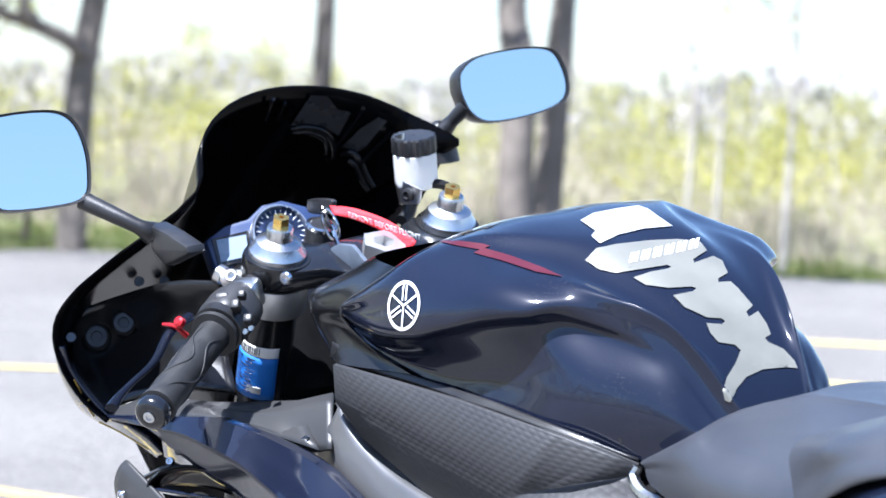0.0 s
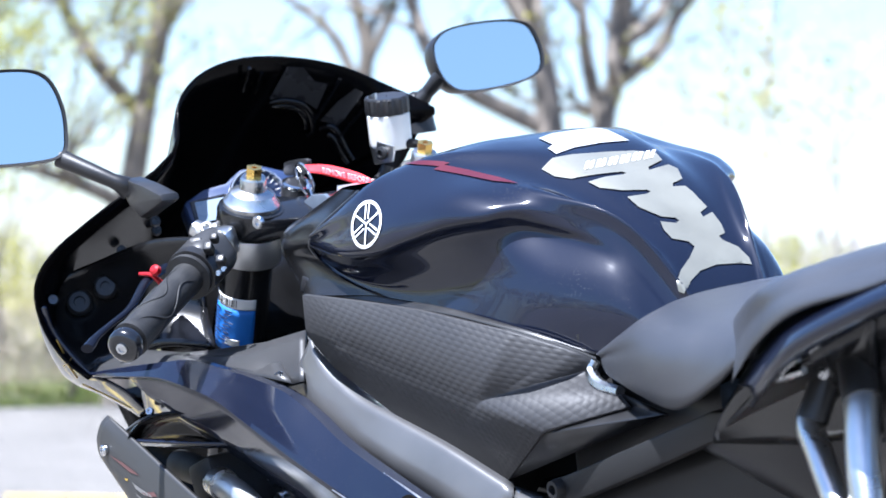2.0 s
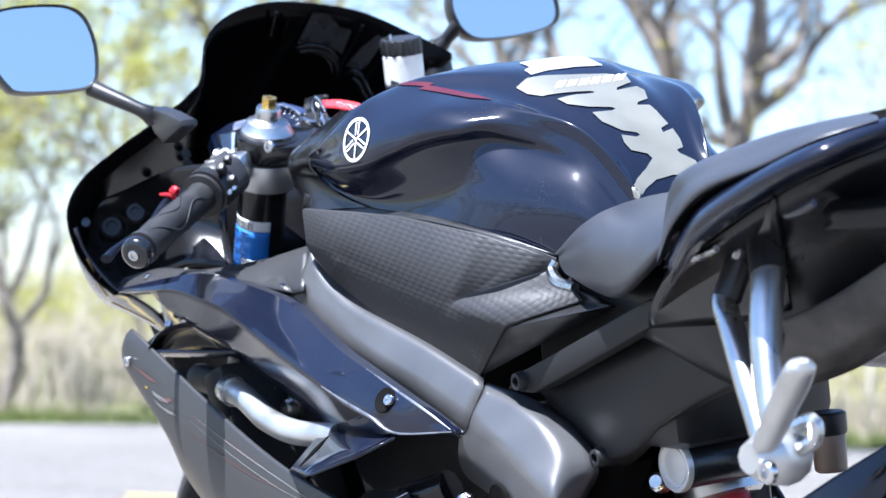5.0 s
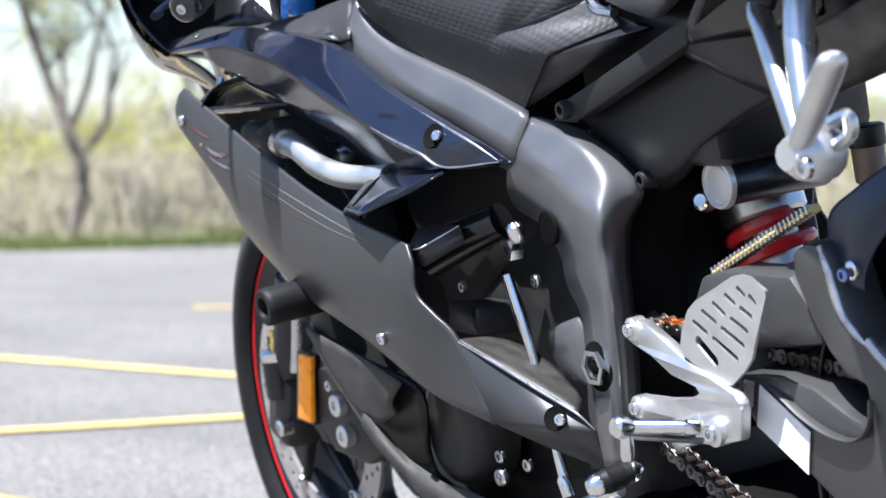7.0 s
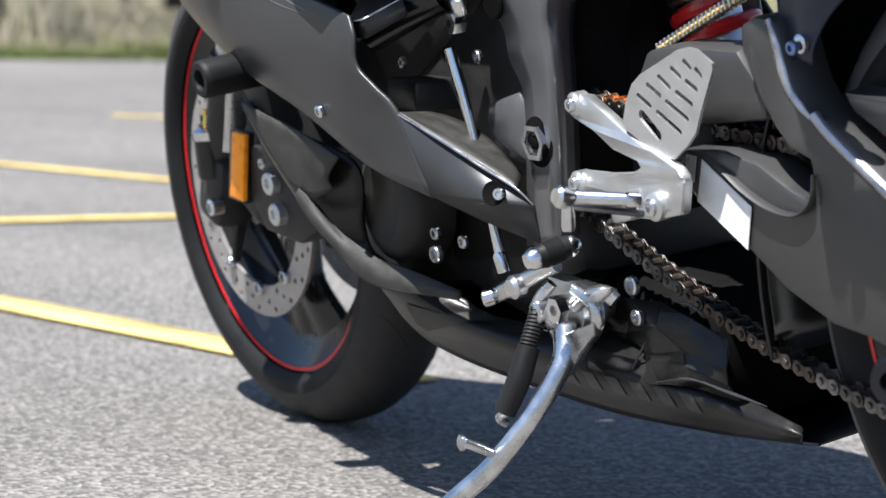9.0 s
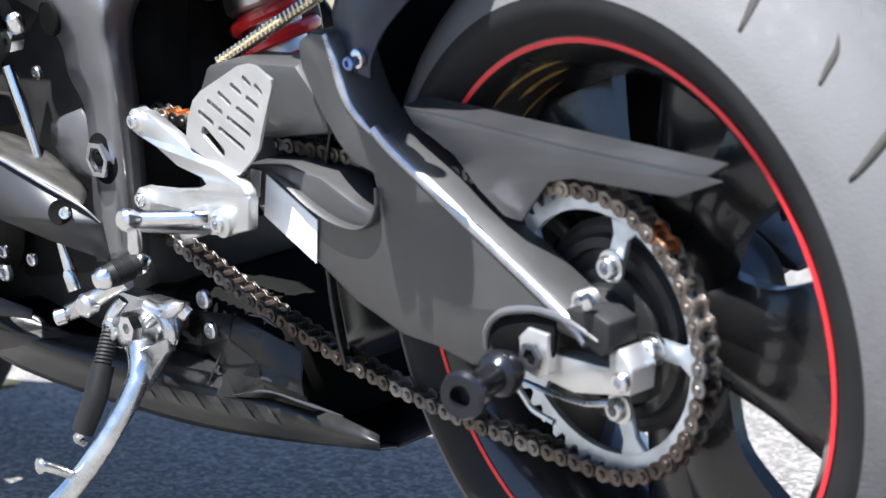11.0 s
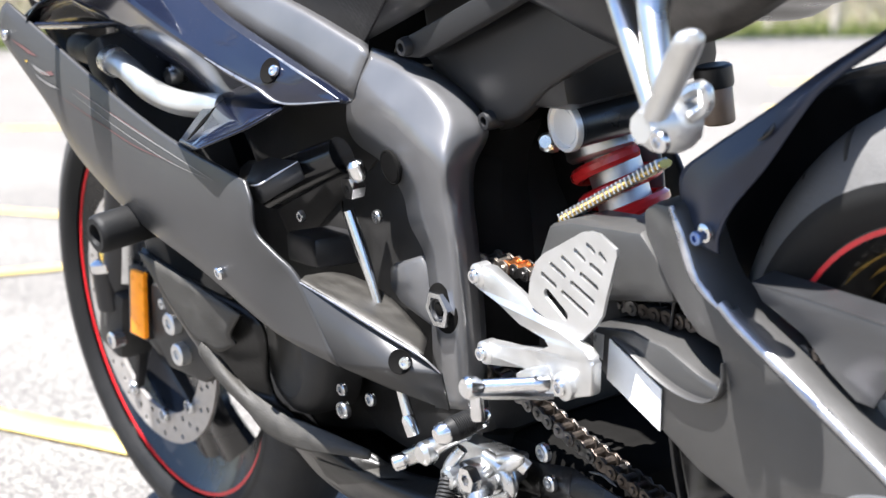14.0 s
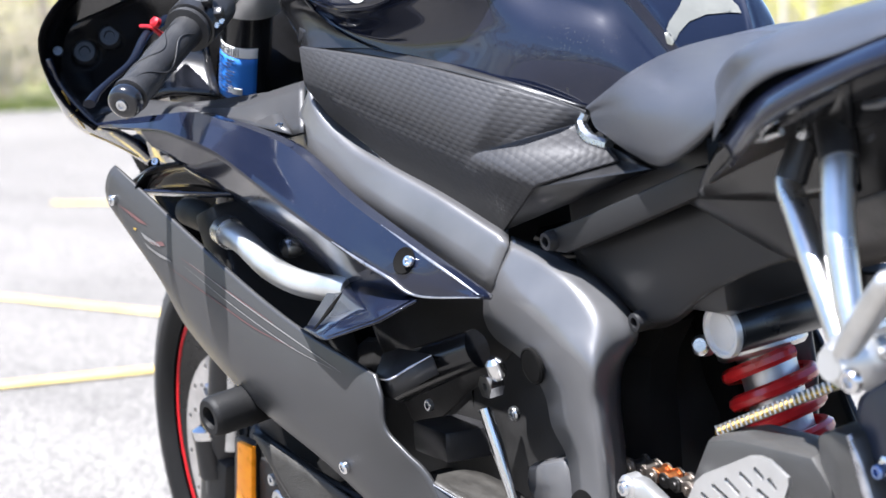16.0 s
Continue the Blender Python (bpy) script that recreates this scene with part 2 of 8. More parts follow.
def plate(loops, thick, way=(0, 1, 0), edge=0.0):
    """A plate cut from outlines given as 3D points (the first is the rim, the others are holes), thick along way."""
    bm = bmesh.new()
    way = Vector(way).normalized()
    q = way.to_track_quat("Z", "Y").inverted()
    flat = [[(q @ Vector(p)).to_2d().to_3d() for p in lp] for lp in loops]
    pts = [Vector(p) for lp in loops for p in lp]
    low = [bm.verts.new(p) for p in pts]
    top = [bm.verts.new(p + way * thick) for p in pts]
    for tri in mathutils.geometry.tessellate_polygon(flat):
        for vs in (low, top):
            try:
                bm.faces.new([vs[i] for i in tri])
            except ValueError:
                pass
    n = 0
    for lp in loops:
        for i in range(len(lp)):
            a, b = n + i, n + (i + 1) % len(lp)
            bm.faces.new((low[a], low[b], top[b], top[a]))
        n += len(lp)
    bmesh.ops.recalc_face_normals(bm, faces=bm.faces[:])
    if edge:
        sharp = [e for e in bm.edges if len(e.link_faces) == 2 and e.calc_face_angle(0) > 0.9]
        bmesh.ops.bevel(bm, geom=sharp, offset=edge, segments=2, affect="EDGES", profile=0.5)
    return bm


def circle(c, r, n=24, u=(1, 0, 0), v=(0, 0, 1)):
    c, u, v = Vector(c), Vector(u), Vector(v)
    return [c + r * (math.cos(2 * math.pi * i / n) * u + math.sin(2 * math.pi * i / n) * v) for i in range(n)]


def smooth_loop(pts, n=48):
    p = [Vector(q) for q in pts]
    k = len(p)
    out = []
    for i in range(n):
        s = i / n * k
        a = int(s)
        t = s - a
        q0, q1, q2, q3 = (p[(a + j - 1) % k] for j in range(4))
        out.append(0.5 * (2 * q1 + (q2 - q0) * t + (2 * q0 - 5 * q1 + 4 * q2 - q3) * t * t + (3 * q1 - q0 - 3 * q2 + q3) * t ** 3))
    return out


def part(name, bm, material, parent, label="", solid=0.0, bevel=0.0, rounds=2, sharp=38, category="", offset=-1.0):
    """One mesh object under a thing or under a part of it."""
    bmesh.ops.recalc_face_normals(bm, faces=bm.faces[:]) if not solid else None
    lim = radians(sharp)
    for f in bm.faces:
        f.smooth = True
    for e in bm.edges:
        if len(e.link_faces) == 2 and e.calc_face_angle(0) > lim:
            e.smooth = False
    me = bpy.data.meshes.new(name)
    bm.to_mesh(me)
    bm.free()
    me.materials.append(material)
    ob = new(name, me)
    if parent is not None:
        ob.parent = parent
    if solid:
        s = ob.modifiers.new("thickness", "SOLIDIFY")
        s.thickness, s.offset = solid, offset
        s.use_even_offset = False
    if bevel:
        b = ob.modifiers.new("edge", "BEVEL")
        b.width, b.segments, b.limit_method, b.angle_limit = bevel, rounds, "ANGLE", radians(40)
        b.harden_normals = False
    if label:
        tagged(ob, label)
    return ob


def bolt(at, way, r, parent, material=None, h=None, name="bolt", socket=True):
    """A screw with a rounded head and a hex socket."""
    h = h or r * 0.7
    m = frame_of(at, way)
    if socket:
        prof = [(r, 0), (r, h * 0.7), (r * 0.85, h), (r * 0.5, h), (r * 0.48, h * 0.35), (0, h * 0.3)]
    else:
        prof = [(r, 0), (r, h * 0.5), (r * 0.8, h * 0.85), (r * 0.4, h), (0, h)]
    return part(name, lathe(prof, m, 14), material or CHROME, parent, sharp=30)


def hexnut(at, way, r, h, hole, bm=None):
    bm = bm or bmesh.new()
    m = frame_of(at, way)
    b2 = bmesh.new()
    rows = [[m @ Vector((q * math.cos(a), q * math.sin(a), z)) for a in [math.pi / 3 * j for j in range(6)]] for q, z in ((r, 0), (r, h))]
    rows.append([m @ Vector((hole * math.cos(a), hole * math.sin(a), h)) for a in [math.pi / 3 * j for j in range(6)]])
    rows.append([m @ Vector((hole * math.cos(a), hole * math.sin(a), h * 0.3)) for a in [math.pi / 3 * j for j in range(6)]])
    vs = grid(b2, rows, True)
    b2.faces.new(vs[-1])
    return merge(bm, b2)


# ---- the parking lot ----
def asphalt():
    m = bpy.data.materials.new("worn_grey_asphalt")
    m.use_nodes = True
    nt = m.node_tree
    b = nt.nodes["Principled BSDF"]
    tc = nt.nodes.new("ShaderNodeTexCoord")
    vor = nt.nodes.new("ShaderNodeTexVoronoi")
    vor.inputs["Scale"].default_value = 170
    fine = nt.nodes.new("ShaderNodeTexNoise")
    fine.inputs["Scale"].default_value, fine.inputs["Detail"].default_value = 60, 6
    big = nt.nodes.new("ShaderNodeTexNoise")
    big.inputs["Scale"].default_value, big.inputs["Detail"].default_value = 0.9, 4
    for n in (vor, fine, big):
        nt.links.new(tc.outputs["Object"], n.inputs["Vector"])
    ramp = nt.nodes.new("ShaderNodeValToRGB")
    ramp.color_ramp.elements[0].position, ramp.color_ramp.elements[0].color = 0.0, (0.074, 0.070, 0.064, 1)
    ramp.color_ramp.elements[1].position, ramp.color_ramp.elements[1].color = 1.0, (0.268, 0.25, 0.226, 1)
    e = ramp.color_ramp.elements.new(0.55)
    e.color = (0.138, 0.130, 0.118, 1)
    sep = nt.nodes.new("ShaderNodeSeparateColor")
    nt.links.new(vor.outputs["Color"], sep.inputs[0])
    nt.links.new(sep.outputs[0], ramp.inputs[0])
    mr = nt.nodes.new("ShaderNodeMapRange")
    mr.inputs["From Min"].default_value, mr.inputs["From Max"].default_value = 0.3, 0.7
    mr.inputs["To Min"].default_value, mr.inputs["To Max"].default_value = 0.85, 1.15
    nt.links.new(big.outputs[0], mr.inputs[0])
    sc = nt.nodes.new("ShaderNodeVectorMath")
    sc.operation = "SCALE"
    nt.links.new(ramp.outputs[0], sc.inputs[0])
    nt.links.new(mr.outputs[0], sc.inputs["Scale"])
    nt.links.new(sc.outputs[0], b.inputs["Base Color"])
    add = nt.nodes.new("ShaderNodeMath")
    nt.links.new(vor.outputs["Distance"], add.inputs[0])
    nt.links.new(fine.outputs[0], add.inputs[1])
    bp = nt.nodes.new("ShaderNodeBump")
    bp.inputs["Strength"].default_value, bp.inputs["Distance"].default_value = 0.7, 0.003
    nt.links.new(add.outputs[0], bp.inputs["Height"])
    nt.links.new(bp.outputs[0], b.inputs["Normal"])
    b.inputs["Roughness"].default_value = 0.9
    b.inputs["Specular IOR Level"].default_value = 0.25
    return m


def field():
    m = mat("spring_grass_and_litter", (0.17, 0.17, 0.07), 0.9, 0, 0.5, 0.8, 0.8, 40, deep=0.03)
    return m


def sheet(pts, z, thick, material, name, label):
    bm = plate([[Vector((x, y, z)) for x, y in pts]], thick, (0, 0, -1))
    return tagged(part(name, bm, material, None), label, name, kind="structure")


ground = sheet([(-900, -900), (900, -900), (900, 900), (-900, 900)], -0.03, 0.5, field(), "ground", "spring grass and leaf litter reaching to the horizon")
EDGE = [(-13.4, -30), (-12.9, -2), (-12.5, 3.9), (-13.2, 5.8), (-12.6, 8.9), (-11.3, 11.6), (-8, 17), (0, 26), (30, 40)]
lot = sheet(EDGE + [(40, -30)], 0.0, 0.2, asphalt(), "pavement", "worn light grey asphalt parking lot with yellow lines")


def line(a, b, w, name="painted_line"):
    a, b = Vector((*a, 0)), Vector((*b, 0))
    side = (b - a).normalized().cross(Vector((0, 0, 1))) * w / 2
    n = 24
    bm = bmesh.new()
    rnd = random.Random(7)
    rows = [[a.lerp(b, i / n) + s * side * (1 + rnd.uniform(-0.05, 0.05)) + Vector((0, 0, 0.004)) for i in range(n + 1)] for s in (-1, 1)]
    grid(bm, rows)
    ob = part(name, bm, YELLOW, lot, "faded yellow painted parking line", solid=0.0035)
    return ob


line((-6.5, -1.12), (-0.9, 0.235), 0.10)
line((-5.39, 0.84), (-4.01, 1.45), 0.065)
line((-3.08, -0.01), (-3.22, 1.15), 0.065)
line((-7.04, 2.48), (-6.75, 3.21), 0.06)
line((-7.88, 6.79), (-7.09, 8.24), 0.12)
line((-6.38, 5.50), (-5.53, 6.53), 0.12)


# ---- the motorcycle, leaning on its side stand ----
bike = tagged(new("motorcycle"), "black sport motorcycle leaning on its side stand on asphalt", "motorcycle")
bike.empty_display_size = 0.1
bike.matrix_world = Matrix.Rotation(0.1765, 4, "X")
LEFT = Vector((0, -1, 0))
SIDE = Matrix.Rotation(radians(90), 4, "X")  # a pose whose z axis points to the bike's left


def at_side(x, y, z):
    return Matrix.Translation((x, y, z)) @ SIDE


# wheels
def wheel(name, cx, cz, prof, rim_r, rim_w, line_y, tread, label):
    hub = new(name)
    hub.parent = bike
    hub.location = (cx, 0, cz)
    hub.empty_display_size = 0.05
    tagged(hub, label)
    sec = [(r, y) for y, r in prof] + [(r, -y) for y, r in reversed(prof[1:])]
    m = SIDE
    split = [p for p in prof if p[1] > prof[4][1] - 1e-6]
    crown = [(r, y) for y, r in reversed(split)] + [(r, -y) for y, r in split[1:]]
    bm = bmesh.new()
    fine = cr([(r, h, 0) for r, h in crown], 33)
    rows = [[m @ Vector((q.x * math.cos(a), q.x * math.sin(a), q.y)) for a in [2 * math.pi * j / 128 for j in range(128)]] for q in fine]
    grid(bm, rows, True)
    part("tread", bm, tread, hub, "worn rubber tread with curved grooves", sharp=80)
    for s in (1, -1):
        side = [p for p in prof if p[1] <= prof[4][1] + 1e-6]
        bm = bmesh.new()
        fine = cr([(r, s * y, 0) for y, r in side], 12)
        rows = [[m @ Vector((q.x * math.cos(a), q.x * math.sin(a), q.y)) for a in [2 * math.pi * j / 128 for j in range(128)]] for q in fine]
        grid(bm, rows, True)
        part("sidewall", bm, RUBBER, hub, "black rubber tyre sidewall", sharp=80)
    w = rim_w
    part("rim", ring([(rim_r + 0.004, w), (rim_r + 0.004, w - 0.006), (rim_r - 0.004, w - 0.012), (rim_r - 0.012, w - 0.03), (rim_r - 0.03, 0.02), (rim_r - 0.03, -0.02), (rim_r - 0.012, -w + 0.03),
                      (rim_r - 0.004, -w + 0.012), (rim_r + 0.004, -w + 0.006), (rim_r + 0.004, -w), (rim_r - 0.004, -w), (rim_r - 0.018, -w + 0.012), (rim_r - 0.04, -0.02),
                      (rim_r - 0.04, 0.02), (rim_r - 0.018, w - 0.012), (rim_r - 0.004, w)], m, 96), RIM, hub, "gloss black cast rim")
    for s in (1, -1):
        part("rim_tape", ring([(rim_r - 0.0036, s * (w + 0.0005)), (rim_r + 0.0006, s * (w + 0.0005)), (rim_r + 0.0006, s * (w + 0.0014)), (rim_r - 0.0036, s * (w + 0.0014))], m, 96), RED_LINE, hub, "thin red rim stripe")
    part("hub", lathe([(0.02, 0.07), (0.045, 0.065), (0.048, 0.02), (0.04, 0), (0.048, -0.02), (0.045, -0.065), (0.02, -0.07)], m), RIM, hub)
    for k in range(5 if rim_w > .06 else 3):
        a = 2 * math.pi * k / (5 if rim_w > .06 else 3) + (1.05 if rim_w > .06 else -1.5)
        for off in (-0.17, 0.17):
            p0 = m @ Vector((0.04 * math.cos(a + off * 0.6), 0.04 * math.sin(a + off * 0.6), 0.01))
            p1 = m @ Vector((0.12 * math.cos(a + off * 0.7), 0.12 * math.sin(a + off * 0.7), 0.018))
            p2 = m @ Vector(((rim_r - 0.025) * math.cos(a + off), (rim_r - 0.025) * math.sin(a + off), 0.0))
            part("spoke", tube([p0, p1, p2], [0.023, 0.021, 0.030] if rim_w > .06 else [0.021, 0.016, 0.024], 12, 10, (0.9, 1.9)), RIM, hub)
    return hub


FRONT_TYRE = [(0, .298), (.02, .2955), (.04, .285), (.054, .268), (.060, .252), (.0595, .243), (.055, .235), (.049, .2285)]
REAR_TYRE = [(0, .317), (.03, .3135), (.056, .301), (.077, .282), (.089, .262), (.0905, .252), (.087, .241), (.079, .2285)]
front_wheel = wheel("front_wheel", -0.692, 0.298, FRONT_TYRE, .2265, .0444, -.0444, TREAD_F, "front wheel with black cast rim and red rim stripe")
rear_wheel = wheel("rear_wheel", 0.69, 0.315, REAR_TYRE, .2265, .0783, -.0783, TREAD, "wide rear wheel with worn tyre and red rim stripe")


def disc(parent, y, ro, ri, holes, label, carrier):
    loops = [circle((0, y, 0), ro, 72), circle((0, y, 0), ri, 60)]
    for row, r in enumerate([ri + (ro - ri) * f for f in (0.22, 0.5, 0.78)]):
        for k in range(holes):
            a = 2 * math.pi * (k + row / 3.0) / holes
            loops.append(circle((r * math.cos(a), y, r * math.sin(a)), 0.0036, 8))
    part("brake_disc", plate(loops, 0.005), DISC, parent, label)
    for k in range(5):
        a = 2 * math.pi * k / 5
        part("carrier_arm", tube([(0.045 * math.cos(a), y + .006, 0.045 * math.sin(a)), (ri * math.cos(a + .3), y + .004, ri * math.sin(a + .3))], [.012, .007], 6, 8, (1, .5)), carrier, parent)
        for q in (0, .62):
            part("disc_button", lathe([(.009, 0), (.009, .004), (.0075, .006), (.0055, .006), (.005, .002), (0.0, .002)], at_side((ri + .003) * math.cos(a + .3 + q), y - .0005, (ri + .003) * math.sin(a + .3 + q)), 14), STEEL, parent)


disc(front_wheel, -.071, .155, .118, 20, "drilled steel front brake disc", BLACK)
disc(front_wheel, .066, .155, .118, 20, "drilled steel front brake disc", BLACK)
disc(rear_wheel, .105, .110, .078, 14, "drilled steel rear brake disc", BLACK)

WORNGROOVE = mat("dusty_groove_rubber", (0.022, 0.020, 0.016), 0.85, 0, 0.4, 40, 0.3, 300)


# Unseen caliper and bracket, added to darken the bright gap between spokes
caliper_far = part("rear_caliper", block((.11, .05, .085), Matrix.Translation((-.135, .115, .135)) @ pose(0, 0, 0, 0, 25, 0), .014, seg=3), DARK, rear_wheel, "dark block added as an unseen rear caliper")
part("caliper_bracket", tube([(-.11, .108, .11), (-.05, .108, .04), (0, .108, 0)], [.02, .016, .02], 10, 10, (1, .5)), DARK, caliper_far)


# curved grooves of the rear and front tread
def groove(parent, prof, a0, a1, y0, y1, w):
    sec = cr([(y, r, 0) for y, r in prof[:6]], 40)

    def rad(y):
        y = abs(y)
        for p, q in zip(sec, sec[1:]):
            if p.x <= y <= q.x:
                return p.y + (q.y - p.y) * (y - p.x) / (q.x - p.x + 1e-9)
        return sec[-1].y
    bm = bmesh.new()
    rows = [[], []]
    for i in range(11):
        t = i / 10
        a, y = a0 + (a1 - a0) * t ** 1.3, y0 + (y1 - y0) * t
        hw = w * math.sin(math.pi * min(1, 0.08 + t * 0.92)) ** 0.6
        for row, s in zip(rows, (-1, 1)):
            b, r = a + s * hw / 0.31 + .005 * math.sin(2 * math.pi * t), rad(y) + 0.0004
            row.append(Vector((r * math.cos(b), -y, r * math.sin(b))))
    grid(bm, rows)
    part("groove", bm, WORNGROOVE, parent, solid=0.0003)


for k in range(13):
    a = 2 * math.pi * k / 13
    groove(rear_wheel, REAR_TYRE, a, a + 0.13, 0.074, 0.018, 0.0042)
    groove(rear_wheel, REAR_TYRE, a + 0.24, a + 0.33, 0.062, 0.030, 0.0032)
    groove(rear_wheel, REAR_TYRE, a + 0.1, a + 0.23, -0.074, -0.018, 0.0022)
    groove(front_wheel, FRONT_TYRE, a, a - 0.17, 0.048, 0.008, 0.0018)
    groove(front_wheel, FRONT_TYRE, a + 0.2, a + 0.03, -0.048, -0.008, 0.0018)

# fuel tank
MID = 0.010  # the tank sits a little off the frame's middle
tank_curves = [
    [(-.290, 0, .897), (-.220, 0, .932), (-.130, 0, .952), (-.058, 0, .949), (-.010, 0, .936), (.050, 0, .908), (.097, 0, .873), (.140, 0, .825), (.165, 0, .770)],
    [(-.290, -.050, .896), (-.215, -.052, .931), (-.125, -.050, .951), (-.050, -.046, .946), (.000, -.042, .932), (.058, -.036, .903), (.102, -.028, .870), (.142, -.020, .823), (.164, -.016, .770)],
    [(-0.244, -0.152, 0.885), (-0.164, -0.148, 0.922), (-0.136, -0.125, 0.936), (-0.110, -0.102, 0.944), (-0.064, -0.088, 0.932), (-0.007, -0.088, 0.920), (0.044, -0.080, 0.907), (0.105, -0.052, 0.879), (0.159, -0.026, 0.804)],
    [(-0.248, -0.155, 0.877), (-0.162, -0.166, 0.887), (-0.105, -0.160, 0.900), (-0.067, -0.147, 0.911), (-0.026, -0.132, 0.915), (0.011, -0.112, 0.907), (0.045, -0.088, 0.895), (0.101, -0.056, 0.868), (0.153, -0.032, 0.795)],
    [(-0.257, -0.152, 0.872), (-0.174, -0.168, 0.868), (-0.116, -0.168, 0.872), (-0.073, -0.161, 0.882), (-0.031, -0.150, 0.892), (0.004, -0.132, 0.894), (0.030, -0.098, 0.887), (0.099, -0.062, 0.859), (0.150, -0.040, 0.790)],
    [(-0.258, -0.149, 0.869), (-0.189, -0.159, 0.860), (-0.131, -0.157, 0.861), (-0.086, -0.149, 0.869), (-0.039, -0.138, 0.877), (-0.002, -0.120, 0.878), (0.030, -0.090, 0.875), (0.103, -0.066, 0.848), (0.151, -0.044, 0.788)],
    [(-0.263, -0.145, 0.865), (-0.204, -0.148, 0.851), (-0.147, -0.144, 0.846), (-0.093, -0.137, 0.848), (-0.039, -0.129, 0.851), (0.010, -0.118, 0.849), (0.056, -0.102, 0.844), (0.112, -0.075, 0.829), (0.147, -0.050, 0.786)],
    [(-0.264, -0.143, 0.863), (-0.213, -0.143, 0.845), (-0.150, -0.140, 0.834), (-0.094, -0.135, 0.832), (-0.036, -0.129, 0.832), (0.018, -0.122, 0.828), (0.065, -0.108, 0.819), (0.118, -0.082, 0.804), (0.146, -0.056, 0.782)],
    [(-0.255, -0.146, 0.860), (-0.212, -0.144, 0.839), (-0.142, -0.142, 0.823), (-0.096, -0.139, 0.817), (-0.049, -0.137, 0.812), (0.000, -0.132, 0.803), (0.040, -0.122, 0.793), (0.096, -0.094, 0.773), (0.140, -0.066, 0.767)],
]
bm = mirrored(loft([[(x, 0 if y == 0 else y - MID, z) for x, y, z in c] for c in tank_curves], 54, 44))
for v in bm.verts:
    v.co.y += MID
tank = part("fuel_tank", bm, GLOSS, bike, "gloss blue-black fuel tank with knee cut-outs", sharp=80)

# Black strip painted in for the shadow gap between tank and panel
part("tank_skirt", loft([[(-0.282, -0.146, 0.842), (-0.211, -0.146, 0.830), (-0.135, -0.146, 0.823), (-0.040, -0.142, 0.814), (0.043, -0.124, 0.795), (0.098, -0.095, 0.775)], [(-0.283, -0.150, 0.828), (-0.205, -0.150, 0.822), (-0.119, -0.150, 0.817), (-0.027, -0.148, 0.807), (0.048, -0.128, 0.790), (0.094, -0.094, 0.769)]], 30, 5), BLACK, bike, "black strip filling the shaded gap below the tank", solid=.003)

nose_edge = [(-0.164, -0.148, 0.922), (-0.200, -0.155, 0.903), (-0.244, -0.152, 0.885), (-0.257, -0.152, 0.872), (-0.255, -0.146, 0.860), (-0.205, -0.148, 0.839), (-0.151, -0.150, 0.827)]
nose_face = [(-0.249, -0.110, 0.922), (-0.297, -0.118, 0.902), (-0.340, -0.125, 0.884), (-0.341, -0.130, 0.869), (-0.331, -0.132, 0.854), (-0.311, -0.136, 0.838), (-0.286, -0.146, 0.826)]
part("tank_nose", mirrored(loft([nose_edge, nose_face, [(x - .005, 0, z) for x, y, z in nose_face]], 24, 14)), GLOSS_IN, bike, "black plastic nose piece ahead of the tank", sharp=60)
part("tank_seam", tube(nose_edge[:5], .0013, 20, 6), GUARD, bike)

# textured side panel under the tank
def knit():
    m = mat("woven_texture_plastic", (0.024, 0.024, 0.026), 0.58, 0.0, 0.1, 10, 0.0)
    nt = m.node_tree
    tc = nt.nodes["Texture Coordinate"]
    sx = nt.nodes.new("ShaderNodeSeparateXYZ")
    nt.links.new(tc.outputs["Object"], sx.inputs[0])

    def calc(op, a, b=0.0, c=0.0):
        k = nt.nodes.new("ShaderNodeMath")
        k.operation = op
        for i, v in enumerate((a, b, c)):
            if isinstance(v, (int, float)):
                k.inputs[i].default_value = v
            else:
                nt.links.new(v, k.inputs[i])
        return k.outputs[0]
    along = calc("MULTIPLY_ADD", sx.outputs[2], -0.24, sx.outputs[0])
    across = calc("MULTIPLY_ADD", sx.outputs[0], 0.24, sx.outputs[2])
    v = calc("DIVIDE", across, 0.0056)
    u = calc("MULTIPLY_ADD", calc("FLOOR", v), 0.5, calc("DIVIDE", along, 0.0112))
    hump = calc("POWER", calc("ABSOLUTE", calc("SINE", calc("MULTIPLY", u, math.pi))), 1.5)
    pr = nt.nodes.new("ShaderNodeMath")
    pr.operation = "MULTIPLY"
    nt.links.new(hump, pr.inputs[0])
    nt.links.new(calc("POWER", calc("ABSOLUTE", calc("SINE", calc("MULTIPLY", v, math.pi))), 0.9), pr.inputs[1])
    bp = nt.nodes.new("ShaderNodeBump")
    bp.inputs["Strength"].default_value, bp.inputs["Distance"].default_value = 0.42, 0.0007
    nt.links.new(pr.outputs[0], bp.inputs["Height"])
    nt.links.new(bp.outputs[0], nt.nodes["Principled BSDF"].inputs["Normal"])
    return m


KNIT = knit()
def faceted(points, faces, edge):
    bm = bmesh.new()
    vs = [bm.verts.new(p) for p in points]
    for f in faces:
        bm.faces.new([vs[i] for i in f])
    bmesh.ops.recalc_face_normals(bm, faces=bm.faces[:])
    inner = [e for e in bm.edges if len(e.link_faces) == 2]
    bmesh.ops.bevel(bm, geom=inner, offset=edge, segments=3, affect="EDGES", profile=0.5)
    return bm


